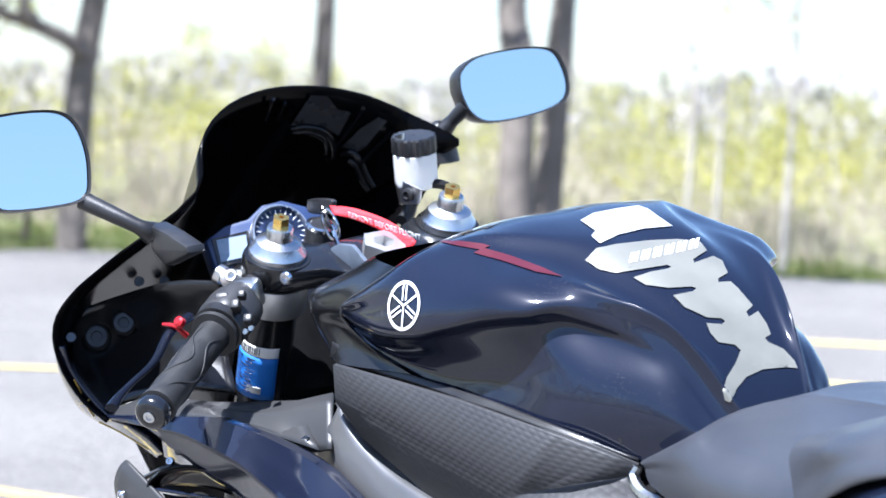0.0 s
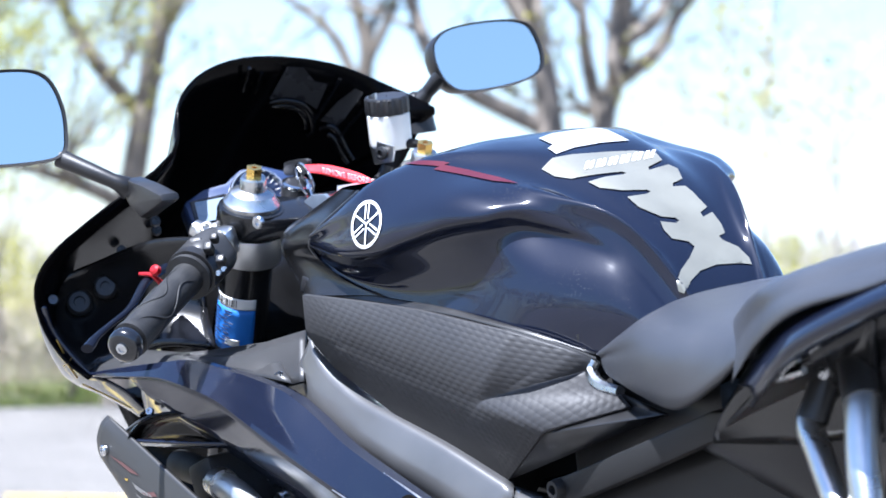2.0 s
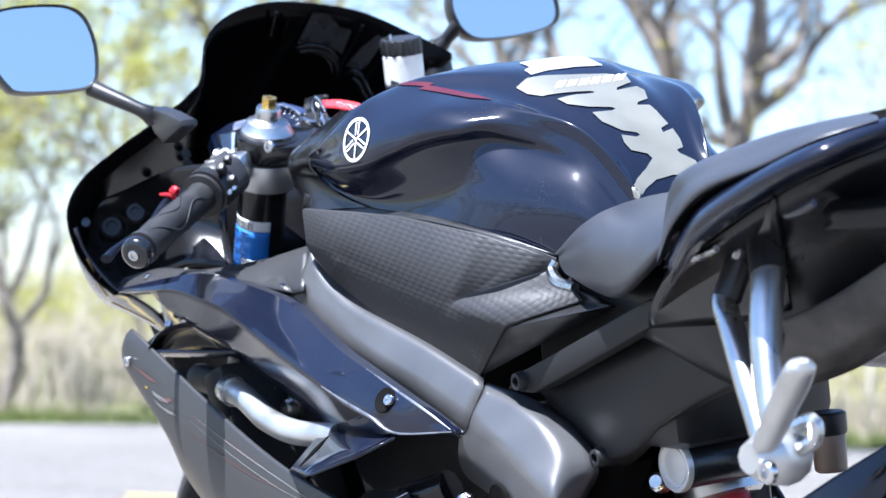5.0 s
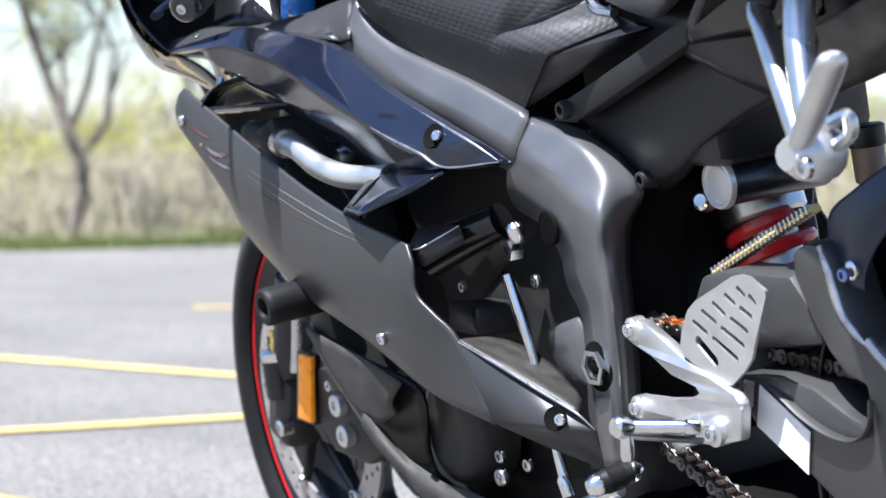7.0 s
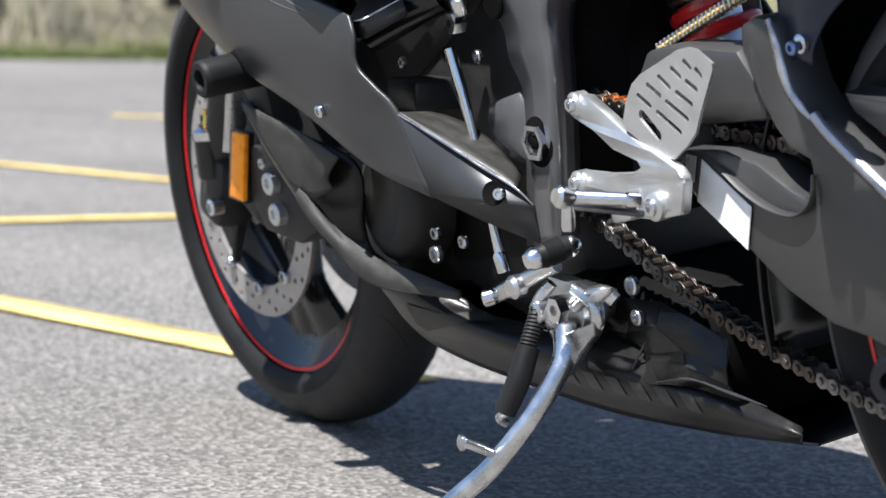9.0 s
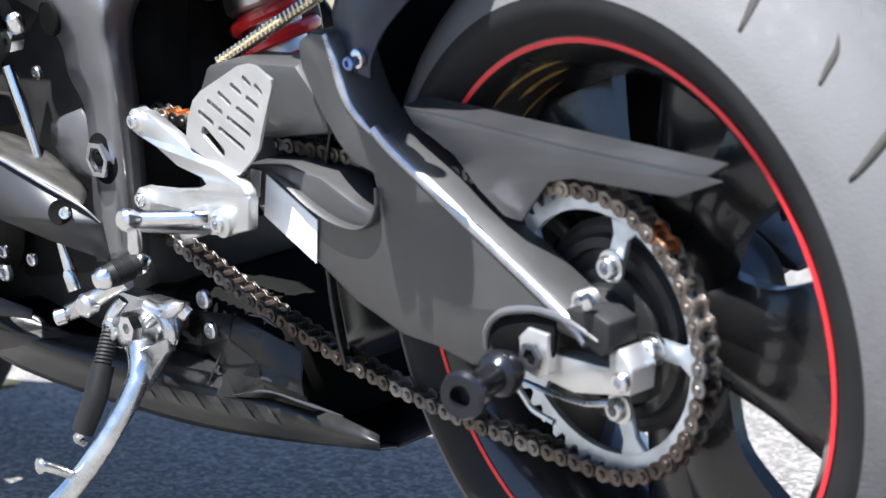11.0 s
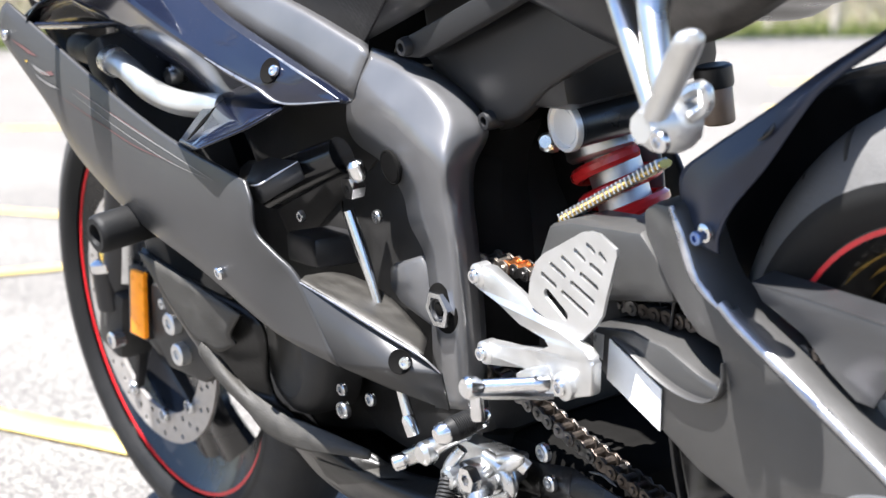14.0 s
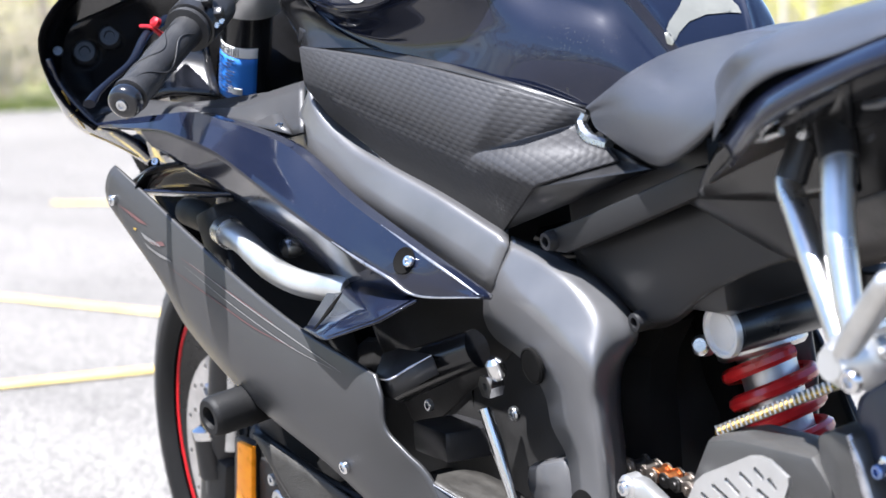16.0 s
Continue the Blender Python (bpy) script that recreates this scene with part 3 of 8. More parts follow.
panel_pts = [(-0.250, -0.166, 0.829), (-0.146, -0.164, 0.824), (-0.062, -0.160, 0.818), (0.045, -0.141, 0.799), (0.085, -0.116, 0.782), (0.100, -0.097, 0.770), (0.097, -0.101, 0.759), (0.116, -0.106, 0.749), (0.139, -0.107, 0.745), (0.164, -0.113, 0.734), (0.085, -0.148, 0.715), (-0.012, -0.122, 0.663), (-0.077, -0.132, 0.691), (-0.152, -0.142, 0.718), (-0.233, -0.154, 0.761), (-0.269, -0.156, 0.790), (-0.022, -0.140, 0.734), (-0.106, -0.146, 0.755), (-0.194, -0.155, 0.780), (0.211, -0.118, 0.732)]
panel_faces = [(0, 1, 18, 15), (1, 2, 17, 18), (2, 3, 16, 17), (3, 4, 16), (4, 5, 6, 16), (6, 7, 8, 9, 10, 16), (16, 10, 11, 12), (17, 16, 12, 13), (18, 17, 13, 14), (15, 18, 14)]
tail_faces = [(9, 19, 10), (10, 19, 11), (8, 19, 9)]


def only(points, faces):
    used = sorted({i for f in faces for i in f})
    return [points[i] for i in used], [tuple(used.index(i) for i in f) for f in faces]


for side in (-1, 1):
    pts = [(x, y * (1 if side < 0 else -.80), z) for x, y, z in panel_pts]
    panel = part("side_panel", faceted(*only(pts, panel_faces), .004), KNIT, bike, "black side panel with a woven texture", solid=.004, sharp=50, offset=-1)
    # Plain corner in a darker black: shade of the down-facing facet painted in
    part("panel_tail", faceted(*only(pts, tail_faces), .003), BLACK, panel, "plain rear corner of the panel, coloured dark for its shade", solid=.004, sharp=50, offset=-1)
    # Thin round tube, added so the flat upper edge shows a highlight
    part("panel_rim", tube([(x, y * (1 if side < 0 else -.80), z) for x, y, z in [(-0.063, -0.159, 0.818), (-0.010, -0.150, 0.810), (0.042, -0.139, 0.799), (0.083, -0.114, 0.781), (0.100, -0.098, 0.770)]], [.0004, .0016, .0018, .0018, .0016], 24, 8), SATIN, panel, "rounded satin rim added to catch a highlight")

# frame spars and pivot plates
def folded(curves, cut, n=40, side=-1):
    """Flat strips between curves that meet in rounded folds; cut: the fold's breadth at each inner curve."""
    cs = [cr([(x, y * (1 if side < 0 else -1), z) for x, y, z in c], n) for c in curves]
    rows = []
    for i in range(n):
        pts = [c[i] for c in cs]
        row = [pts[0]]
        for k in range(1, len(pts) - 1):
            g, f, b = pts[k], pts[k - 1], pts[k + 1]
            p = g + (f - g).normalized() * min(cut[k - 1], (f - g).length * .45)
            q = g + (b - g).normalized() * min(cut[k - 1], (b - g).length * .45)
            row.append(row[-1].lerp(p, .5))
            row += [(1 - t) ** 2 * p + 2 * t * (1 - t) * g + t * t * q for t in (0, .2, .4, .6, .8, 1)]
        row.append(row[-1].lerp(pts[-1], .5))
        row.append(pts[-1])
        rows.append(row)
    bm = bmesh.new()
    grid(bm, rows)
    bm.normal_update()
    if sum(f.normal.y * f.calc_area() for f in bm.faces) * side < 0:
        bmesh.ops.reverse_faces(bm, faces=bm.faces[:])
    return bm


spar_curves = [
    [(-0.296, -0.134, 0.801), (-0.269, -0.136, 0.772), (-0.221, -0.134, 0.739), (-0.153, -0.130, 0.714), (-0.087, -0.126, 0.693), (-0.014, -0.118, 0.663)],
    [(-0.273, -0.154, 0.784), (-0.250, -0.156, 0.757), (-0.201, -0.156, 0.733), (-0.137, -0.152, 0.714), (-0.070, -0.146, 0.692), (0.012, -0.136, 0.658)],
    [(-0.287, -0.160, 0.762), (-0.266, -0.166, 0.731), (-0.215, -0.168, 0.704), (-0.143, -0.166, 0.682), (-0.072, -0.160, 0.657), (0.002, -0.152, 0.624)],
    [(-0.346, -0.152, 0.724), (-0.305, -0.156, 0.688), (-0.244, -0.158, 0.666), (-0.159, -0.156, 0.646), (-0.083, -0.152, 0.625), (-0.017, -0.146, 0.605)],
]
# top corner, fold, bright ridge and back edge of the cast pivot plate
plate_curves = [
    [(-0.026, -0.146, 0.608), (-0.029, -0.147, 0.586), (-0.014, -0.148, 0.570), (0.029, -0.149, 0.555), (0.055, -0.149, 0.529), (0.060, -0.149, 0.500), (0.076, -0.148, 0.471), (0.071, -0.147, 0.422), (0.057, -0.145, 0.366), (0.045, -0.143, 0.320)],
    [(0.003, -0.149, 0.628), (0.022, -0.152, 0.618), (0.059, -0.154, 0.608), (0.100, -0.154, 0.586), (0.138, -0.154, 0.564), (0.135, -0.153, 0.533), (0.136, -0.153, 0.504), (0.131, -0.152, 0.469), (0.115, -0.150, 0.399), (0.096, -0.147, 0.327)],
    [(0.010, -0.134, 0.655), (0.053, -0.132, 0.645), (0.097, -0.131, 0.627), (0.125, -0.132, 0.604), (0.135, -0.135, 0.579), (0.132, -0.138, 0.540), (0.134, -0.140, 0.509), (0.134, -0.141, 0.478), (0.123, -0.141, 0.403), (0.103, -0.138, 0.325)],
    [(-0.021, -0.112, 0.655), (0.036, -0.106, 0.644), (0.084, -0.101, 0.628), (0.118, -0.098, 0.607), (0.134, -0.097, 0.580), (0.112, -0.102, 0.549), (0.107, -0.106, 0.517), (0.108, -0.108, 0.481), (0.099, -0.108, 0.399), (0.079, -0.106, 0.315)],
]
for side in (-1, 1):
    wide = 1 if side < 0 else .92
    part("frame_spar", folded([[(x, y * wide, z) for x, y, z in c] for c in spar_curves], (.008, .010), 32, side), FRAME, bike, "dark grey cast aluminium frame spar", solid=.006, sharp=70)
    wide = 1 if side < 0 else .6
    pivot = part("pivot_plate", folded([[(x, y * wide, z) for x, y, z in c] for c in plate_curves], (.012, .010), 60, side), FRAME, bike, "dark grey frame pivot plate with a round hole", solid=.005, sharp=60)
    # Filler sheet behind the plate, near-black as the void's shade
    part("pivot_core", plate([[(x, (abs(y) - .03 if side < 0 else .05) * side, z) for x, y, z in plate_curves[0] + plate_curves[3][::-1]]], .03, (0, -side, 0)), SHADE_BLACK, pivot)
for p in ((.066, -.128, .662), (.140, -.099, .592)):
    bolt(Vector(p) + Vector((0, .012, 0)), LEFT, .0092, bike, BLACK, .018)

# seat and tail
def over_middle(c, rise):
    """The centre line above a side curve."""
    return [(x, 0, z + rise) for x, y, z in c]


seat_edge = [(0.117, -0.100, 0.779), (0.184, -0.110, 0.808), (0.195, -0.080, 0.818), (0.214, -0.035, 0.821), (0.253, -0.020, 0.822), (0.320, -0.020, 0.823)]
seat = [
    over_middle(seat_edge, .004),
    seat_edge,
    [(0.127, -0.112, 0.774), (0.225, -0.145, 0.789), (0.283, -0.150, 0.799), (0.318, -0.135, 0.811), (0.343, -0.120, 0.816), (0.388, -0.100, 0.817)],
    [(0.132, -0.114, 0.765), (0.229, -0.148, 0.762), (0.291, -0.160, 0.761), (0.345, -0.165, 0.783), (0.386, -0.160, 0.803), (0.416, -0.130, 0.808)],
    [(0.134, -0.110, 0.758), (0.215, -0.137, 0.749), (0.269, -0.147, 0.745), (0.327, -0.155, 0.766), (0.366, -0.150, 0.790), (0.404, -0.125, 0.799)],
    [(0.094, -0.080, 0.754), (0.166, -0.100, 0.744), (0.221, -0.110, 0.740), (0.264, -0.110, 0.759), (0.307, -0.110, 0.782), (0.368, -0.100, 0.792)],
]
part("seat", mirrored(loft(seat, 28, 30)), VINYL, bike, "black vinyl rider seat", sharp=80)
pad_edge = [(0.300, -0.100, 0.816), (0.396, -0.155, 0.844), (0.438, -0.165, 0.857), (0.498, -0.152, 0.872), (0.554, -0.145, 0.880), (0.598, -0.120, 0.885)]
pillion = [
    over_middle(pad_edge, .004),
    pad_edge,
    [(0.369, -0.165, 0.799), (0.428, -0.190, 0.828), (0.475, -0.198, 0.847), (0.541, -0.188, 0.863), (0.596, -0.175, 0.876), (0.623, -0.140, 0.882)],
    [(0.377, -0.178, 0.778), (0.437, -0.200, 0.812), (0.491, -0.205, 0.837), (0.559, -0.200, 0.853), (0.611, -0.185, 0.870), (0.635, -0.150, 0.879)],
    [(0.347, -0.155, 0.772), (0.406, -0.175, 0.806), (0.459, -0.180, 0.832), (0.527, -0.175, 0.849), (0.580, -0.160, 0.867), (0.609, -0.130, 0.876)],
]
part("passenger_seat", mirrored(loft(pillion, 30, 26)), VINYL, bike, "black vinyl passenger seat pad", sharp=80)
tail = [
    [(0.362, -0.160, 0.770), (0.406, -0.170, 0.801), (0.455, -0.175, 0.828), (0.521, -0.172, 0.848), (0.576, -0.158, 0.866), (0.612, -0.110, 0.879)],
    [(0.413, -0.190, 0.776), (0.458, -0.203, 0.804), (0.497, -0.208, 0.824), (0.565, -0.205, 0.848), (0.617, -0.190, 0.865), (0.636, -0.130, 0.879)],
    [(0.423, -0.195, 0.773), (0.470, -0.210, 0.799), (0.503, -0.213, 0.815), (0.571, -0.210, 0.840), (0.622, -0.195, 0.857), (0.635, -0.130, 0.873)],
    [(0.396, -0.180, 0.761), (0.439, -0.188, 0.786), (0.472, -0.190, 0.802), (0.535, -0.185, 0.828), (0.589, -0.170, 0.848), (0.610, -0.110, 0.866)],
]
part("tail_cowl", loft(tail, 30, 20), GLOSS, bike, "gloss black tail cowl", solid=0.003, sharp=60)
part("tail_cowl", loft([[(x, -y, z) for x, y, z in c] for c in tail], 30, 20), GLOSS, bike, "gloss black tail cowl", solid=-0.003, sharp=60)
under = [
    [(0.378, -0.170, 0.758), (0.420, -0.175, 0.783), (0.510, -0.170, 0.822), (0.569, -0.155, 0.844), (0.597, -0.100, 0.861)],
    [(0.283, -0.125, 0.723), (0.362, -0.125, 0.738), (0.428, -0.115, 0.747), (0.500, -0.100, 0.765), (0.584, -0.075, 0.795)],
    [(0.241, -0.100, 0.707), (0.362, -0.095, 0.665), (0.421, -0.085, 0.677), (0.475, -0.075, 0.690), (0.601, -0.050, 0.740)],
    [(x, 0, z + .008) for x, y, z in ((0.241, -0.100, 0.707), (0.362, -0.095, 0.665), (0.421, -0.085, 0.677), (0.475, -0.075, 0.690), (0.601, -0.050, 0.740))],
]
part("undertray", mirrored(loft(under, 24, 20)), UNDER, bike, "black plastic undertray below the tail", solid=0.003, sharp=60)
part("seat_cover", folded([
    [(0.036, -0.096, 0.653), (0.101, -0.098, 0.666), (0.190, -0.098, 0.691), (0.271, -0.096, 0.712), (0.354, -0.102, 0.709), (0.411, -0.104, 0.709), (0.448, -0.102, 0.713)],
    [(0.084, -0.098, 0.623), (0.147, -0.100, 0.636), (0.224, -0.100, 0.660), (0.305, -0.100, 0.684), (0.370, -0.104, 0.693), (0.419, -0.105, 0.696), (0.454, -0.102, 0.707)],
    [(0.142, -0.096, 0.591), (0.185, -0.096, 0.598), (0.234, -0.096, 0.624), (0.303, -0.096, 0.651), (0.368, -0.100, 0.670), (0.420, -0.102, 0.685), (0.458, -0.100, 0.699)],
    [(0.112, -0.068, 0.572), (0.152, -0.068, 0.585), (0.202, -0.068, 0.613), (0.267, -0.068, 0.642), (0.329, -0.068, 0.660), (0.379, -0.068, 0.675), (0.420, -0.068, 0.692)]], (.010, .006), 24), RAIL, bike, "dark grey cover below the seat", solid=0.003)
part("subframe_rail", plate([[(0.055, -0.126, 0.668), (0.085, -0.126, 0.677), (0.186, -0.126, 0.709), (0.280, -0.126, 0.740), (0.333, -0.126, 0.743), (0.321, -0.126, 0.729), (0.267, -0.126, 0.712), (0.181, -0.126, 0.683), (0.082, -0.126, 0.651), (0.058, -0.126, 0.651), (0.047, -0.126, 0.659)]], 0.02, (0, 1, 0), 0.003), RAIL, bike, "dark grey subframe rail")
part("tail_inner", folded([
    [(0.353, -0.150, 0.774), (0.398, -0.158, 0.795), (0.446, -0.165, 0.811), (0.532, -0.172, 0.827)],
    [(0.330, -0.150, 0.750), (0.381, -0.156, 0.772), (0.437, -0.156, 0.787), (0.505, -0.150, 0.795)],
    [(0.302, -0.142, 0.728), (0.363, -0.142, 0.745), (0.414, -0.138, 0.754), (0.478, -0.128, 0.762)],
    [(0.286, -0.130, 0.716), (0.347, -0.128, 0.719), (0.398, -0.124, 0.722), (0.467, -0.118, 0.733)]], (.010, .012), 20), GLOSS_IN, bike, "glossy black inner tail panel", solid=.003)
part("worn_undertray", folded([
    [(0.459, -0.124, 0.725), (0.505, -0.118, 0.739), (0.546, -0.110, 0.757), (0.601, -0.090, 0.787)],
    [(0.460, -0.120, 0.713), (0.502, -0.112, 0.721), (0.534, -0.104, 0.728), (0.590, -0.085, 0.752)],
    [(0.434, -0.112, 0.686), (0.473, -0.104, 0.696), (0.520, -0.096, 0.707), (0.575, -0.075, 0.734)],
    [(0.419, -0.095, 0.665), (0.444, -0.085, 0.669), (0.491, -0.075, 0.683), (0.549, -0.055, 0.713)]], (.006, .010), 20), mat("scuffed_grey_plastic", (.055, .050, .045), .45, 0, .45, 40, .4, 200), bike, "scuffed grey plastic below the tail", solid=.003)
part("panel_clip", tube([(0.101, -0.099, 0.769), (0.099, -0.103, 0.760), (0.116, -0.108, 0.750), (0.144, -0.109, 0.746)], [.0045, .006, .005], 12, 8), STEEL, bike, "bright clip at the seat corner")

# upper cowl and windscreen
cowl = [
    [(-0.592, 0.150, 0.893), (-0.592, 0.172, 0.916), (-0.580, 0.195, 0.953), (-0.555, 0.200, 0.971), (-0.592, 0.162, 1.004), (-0.604, 0.113, 1.030), (-0.618, 0.063, 1.044), (-0.604, -0.004, 1.049), (-0.591, -0.061, 1.038), (-0.571, -0.102, 1.011), (-0.553, -0.127, 0.961), (-0.584, -0.212, 0.905), (-0.596, -0.255, 0.875), (-0.612, -0.270, 0.844),
     (-0.618, -0.265, 0.805), (-0.600, -0.255, 0.770), (-0.569, -0.245, 0.749)],
]
rim_c = cr(cowl[0], 54)
bm = bmesh.new()
rows = []
for k in range(12):
    t = k / 11
    row = []
    for p in rim_c:
        tip = Vector((-.93, p.y * .15, .72 + .10 * (p.z - .80)))
        q = p.lerp(tip, t)
        b = math.sin(math.pi * t * 0.9) * (1 - 0.3 * t)
        q += Vector((0, -p.y * .10, .020 * (p.z - .75) / .3)) * b
        row.append(q)
    rows.append(row)
grid(bm, rows)
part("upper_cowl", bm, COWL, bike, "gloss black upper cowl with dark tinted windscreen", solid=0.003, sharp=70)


# fairing panels
def pane(name, curves, material, label="", solid=0.003, nu=32, nv=10, soft=True, both=True, sharp=60):
    for side in (-1, 1) if both else (-1,):
        bm = loft([[(x, y * -side, z) for x, y, z in c] for c in curves], nu, nv, soft)
        bm.normal_update()
        if sum(f.normal.y * f.calc_area() for f in bm.faces) * side < 0:
            bmesh.ops.reverse_faces(bm, faces=bm.faces[:])
        part(name, bm, material, bike, label, solid=solid, sharp=sharp)


pane("side_fairing", [
    [(-0.552, -0.238, 0.710), (-0.487, -0.236, 0.680), (-0.390, -0.235, 0.639), (-0.296, -0.236, 0.604), (-0.205, -0.237, 0.577), (-0.116, -0.238, 0.559), (-0.082, -0.236, 0.550)],
    [(-0.557, -0.244, 0.703), (-0.494, -0.242, 0.663), (-0.395, -0.241, 0.619), (-0.296, -0.242, 0.582), (-0.200, -0.243, 0.556), (-0.111, -0.243, 0.539), (-0.070, -0.240, 0.531)],
    [(-0.564, -0.247, 0.689), (-0.499, -0.246, 0.642), (-0.399, -0.246, 0.595), (-0.298, -0.246, 0.554), (-0.194, -0.247, 0.527), (-0.107, -0.246, 0.508), (-0.068, -0.242, 0.503)],
    [(-0.568, -0.246, 0.676), (-0.493, -0.245, 0.618), (-0.412, -0.245, 0.569), (-0.303, -0.246, 0.523), (-0.195, -0.246, 0.490), (-0.106, -0.243, 0.466), (-0.045, -0.238, 0.483)],
    [(-0.570, -0.243, 0.666), (-0.493, -0.241, 0.605), (-0.433, -0.240, 0.556), (-0.316, -0.241, 0.503), (-0.196, -0.242, 0.467), (-0.093, -0.239, 0.432), (-0.018, -0.230, 0.456)],
    [(-0.576, -0.236, 0.658), (-0.503, -0.233, 0.596), (-0.458, -0.231, 0.545), (-0.339, -0.232, 0.487), (-0.203, -0.234, 0.447), (-0.083, -0.232, 0.402), (0.023, -0.226, 0.379)],
], SATIN, "satin grey lower side fairing with pinstripes", 0.004, 56, 30)
tip = [(-0.016, -0.231, 0.456), (0.097, -0.180, 0.386), (0.112, -0.172, 0.371), (0.027, -0.228, 0.381), (0.100, -0.162, 0.331), (0.062, -0.196, 0.355)]
for side in (-1, 1):
    part("fairing_tip", faceted([(x, y * -side, z) for x, y, z in tip], [(0, 1, 2, 3), (3, 2, 4, 5)], .003), SATIN, bike, "satin grey pointed rear tip of the side fairing", solid=.004, sharp=50)
# Pale metal tube paints the highlight along the tip's edge
part("fairing_edge", tube([(-0.016, -0.231, 0.457), (0.023, -0.215, 0.435), (0.065, -0.196, 0.408), (0.099, -0.181, 0.387), (0.112, -0.172, 0.371)], [.0005, .0014, .0014, .0012, .0005], 20, 8), WORN_LIT, bpy.data.objects["fairing_tip"], "thin pale tube drawn as the fairing edge's highlight")
# gloss middle fairing: a flat upper plane, a dark undercut below its fold and a wedge behind the intake
upper_edge = [(-0.581, -0.237, 0.751), (-0.500, -0.232, 0.760), (-0.428, -0.226, 0.767), (-0.398, -0.214, 0.768), (-0.355, -0.204, 0.760), (-0.311, -0.198, 0.752), (-0.262, -0.192, 0.740), (-0.223, -0.188, 0.721), (-0.170, -0.190, 0.697), (-0.099, -0.195, 0.676), (-0.037, -0.196, 0.656), (0.007, -0.194, 0.640), (0.032, -0.184, 0.622)]
lower_fold = [(-0.570, -0.240, 0.749), (-0.493, -0.242, 0.752), (-0.426, -0.240, 0.753), (-0.373, -0.237, 0.745), (-0.336, -0.231, 0.735), (-0.300, -0.226, 0.718), (-0.246, -0.222, 0.694), (-0.199, -0.220, 0.677), (-0.153, -0.218, 0.661), (-0.110, -0.216, 0.647), (-0.068, -0.214, 0.635), (-0.037, -0.206, 0.620), (0.041, -0.190, 0.623)]
pane("middle_fairing", [
    [(x, y + .012, z - .002) for x, y, z in upper_edge],
    upper_edge,
    [tuple(.985 * Vector(a) + .015 * Vector(b) + Vector((0, -.0025, .0012))) for a, b in zip(upper_edge, lower_fold)],
    [tuple(.5 * (Vector(a) + Vector(b)) + Vector((0, -.003, .001))) for a, b in zip(upper_edge, lower_fold)],
    [tuple(.03 * Vector(a) + .97 * Vector(b) + Vector((0, -.0008, .0008))) for a, b in zip(upper_edge, lower_fold)],
    lower_fold,
    [(x, y + .010, z - .004) for x, y, z in lower_fold],
], GLOSS, "gloss blue-black middle fairing with dust specks", 0.003, 64, 24, False, True, 34)
pane("fairing_lip", [
    [(x, y + .004, z - .0015) for x, y, z in lower_fold[1:12]],
    [(-0.478, -0.234, 0.739), (-0.451, -0.226, 0.725), (-0.424, -0.218, 0.708), (-0.397, -0.206, 0.694), (-0.358, -0.198, 0.679), (-0.314, -0.194, 0.661), (-0.267, -0.192, 0.645), (-0.228, -0.192, 0.629), (-0.189, -0.194, 0.614), (-0.130, -0.198, 0.612), (-0.047, -0.206, 0.617)],
    [(-0.519, -0.212, 0.712), (-0.494, -0.205, 0.705), (-0.489, -0.190, 0.694), (-0.453, -0.182, 0.681), (-0.409, -0.176, 0.666), (-0.363, -0.172, 0.649), (-0.315, -0.170, 0.632), (-0.276, -0.170, 0.616), (-0.237, -0.172, 0.600), (-0.175, -0.176, 0.600), (-0.089, -0.185, 0.605)],
], GLOSS, "", 0.003, 44, 12, False, True, 34)
wedge = [(-0.211, -0.186, 0.617), (-0.043, -0.204, 0.620), (-0.038, -0.210, 0.615), (-0.057, -0.240, 0.602), (-0.117, -0.262, 0.583), (-0.163, -0.256, 0.587), (-0.088, -0.190, 0.606), (-0.119, -0.214, 0.589), (-0.178, -0.236, 0.570), (-0.223, -0.230, 0.574)]
for side in (-1, 1):
    part("fairing_wedge", faceted([(x, y * -side, z) for x, y, z in wedge], [(0, 1, 2, 3), (0, 3, 4, 5), (2, 6, 7, 3), (3, 7, 8, 4), (4, 8, 9, 5)], .003), GLOSS, bike, "gloss blue-black wedge of the side intake", solid=.003, sharp=34)
# Raised near-black tube: the groove's shade is in its colour
part("wedge_groove", tube([(-0.142, -0.257, 0.590), (-0.147, -0.236, 0.602), (-0.160, -0.214, 0.611)], [.0008, .0022, .0008], 16, 6), SHADE_BLACK, bpy.data.objects["fairing_wedge"])
fin_rim = [(-0.517, -0.236, 0.685), (-0.503, -0.234, 0.697), (-0.483, -0.231, 0.707), (-0.453, -0.227, 0.714), (-0.417, -0.222, 0.716), (-0.388, -0.215, 0.712), (-0.373, -0.206, 0.702), (-0.368, -0.197, 0.690), (-0.372, -0.190, 0.683)]
fin_in = [(-0.526, -0.228, 0.683), (-0.514, -0.226, 0.690), (-0.496, -0.222, 0.698), (-0.469, -0.218, 0.705), (-0.437, -0.213, 0.708), (-0.419, -0.207, 0.706), (-0.411, -0.200, 0.699), (-0.412, -0.194, 0.690), (-0.421, -0.188, 0.683)]
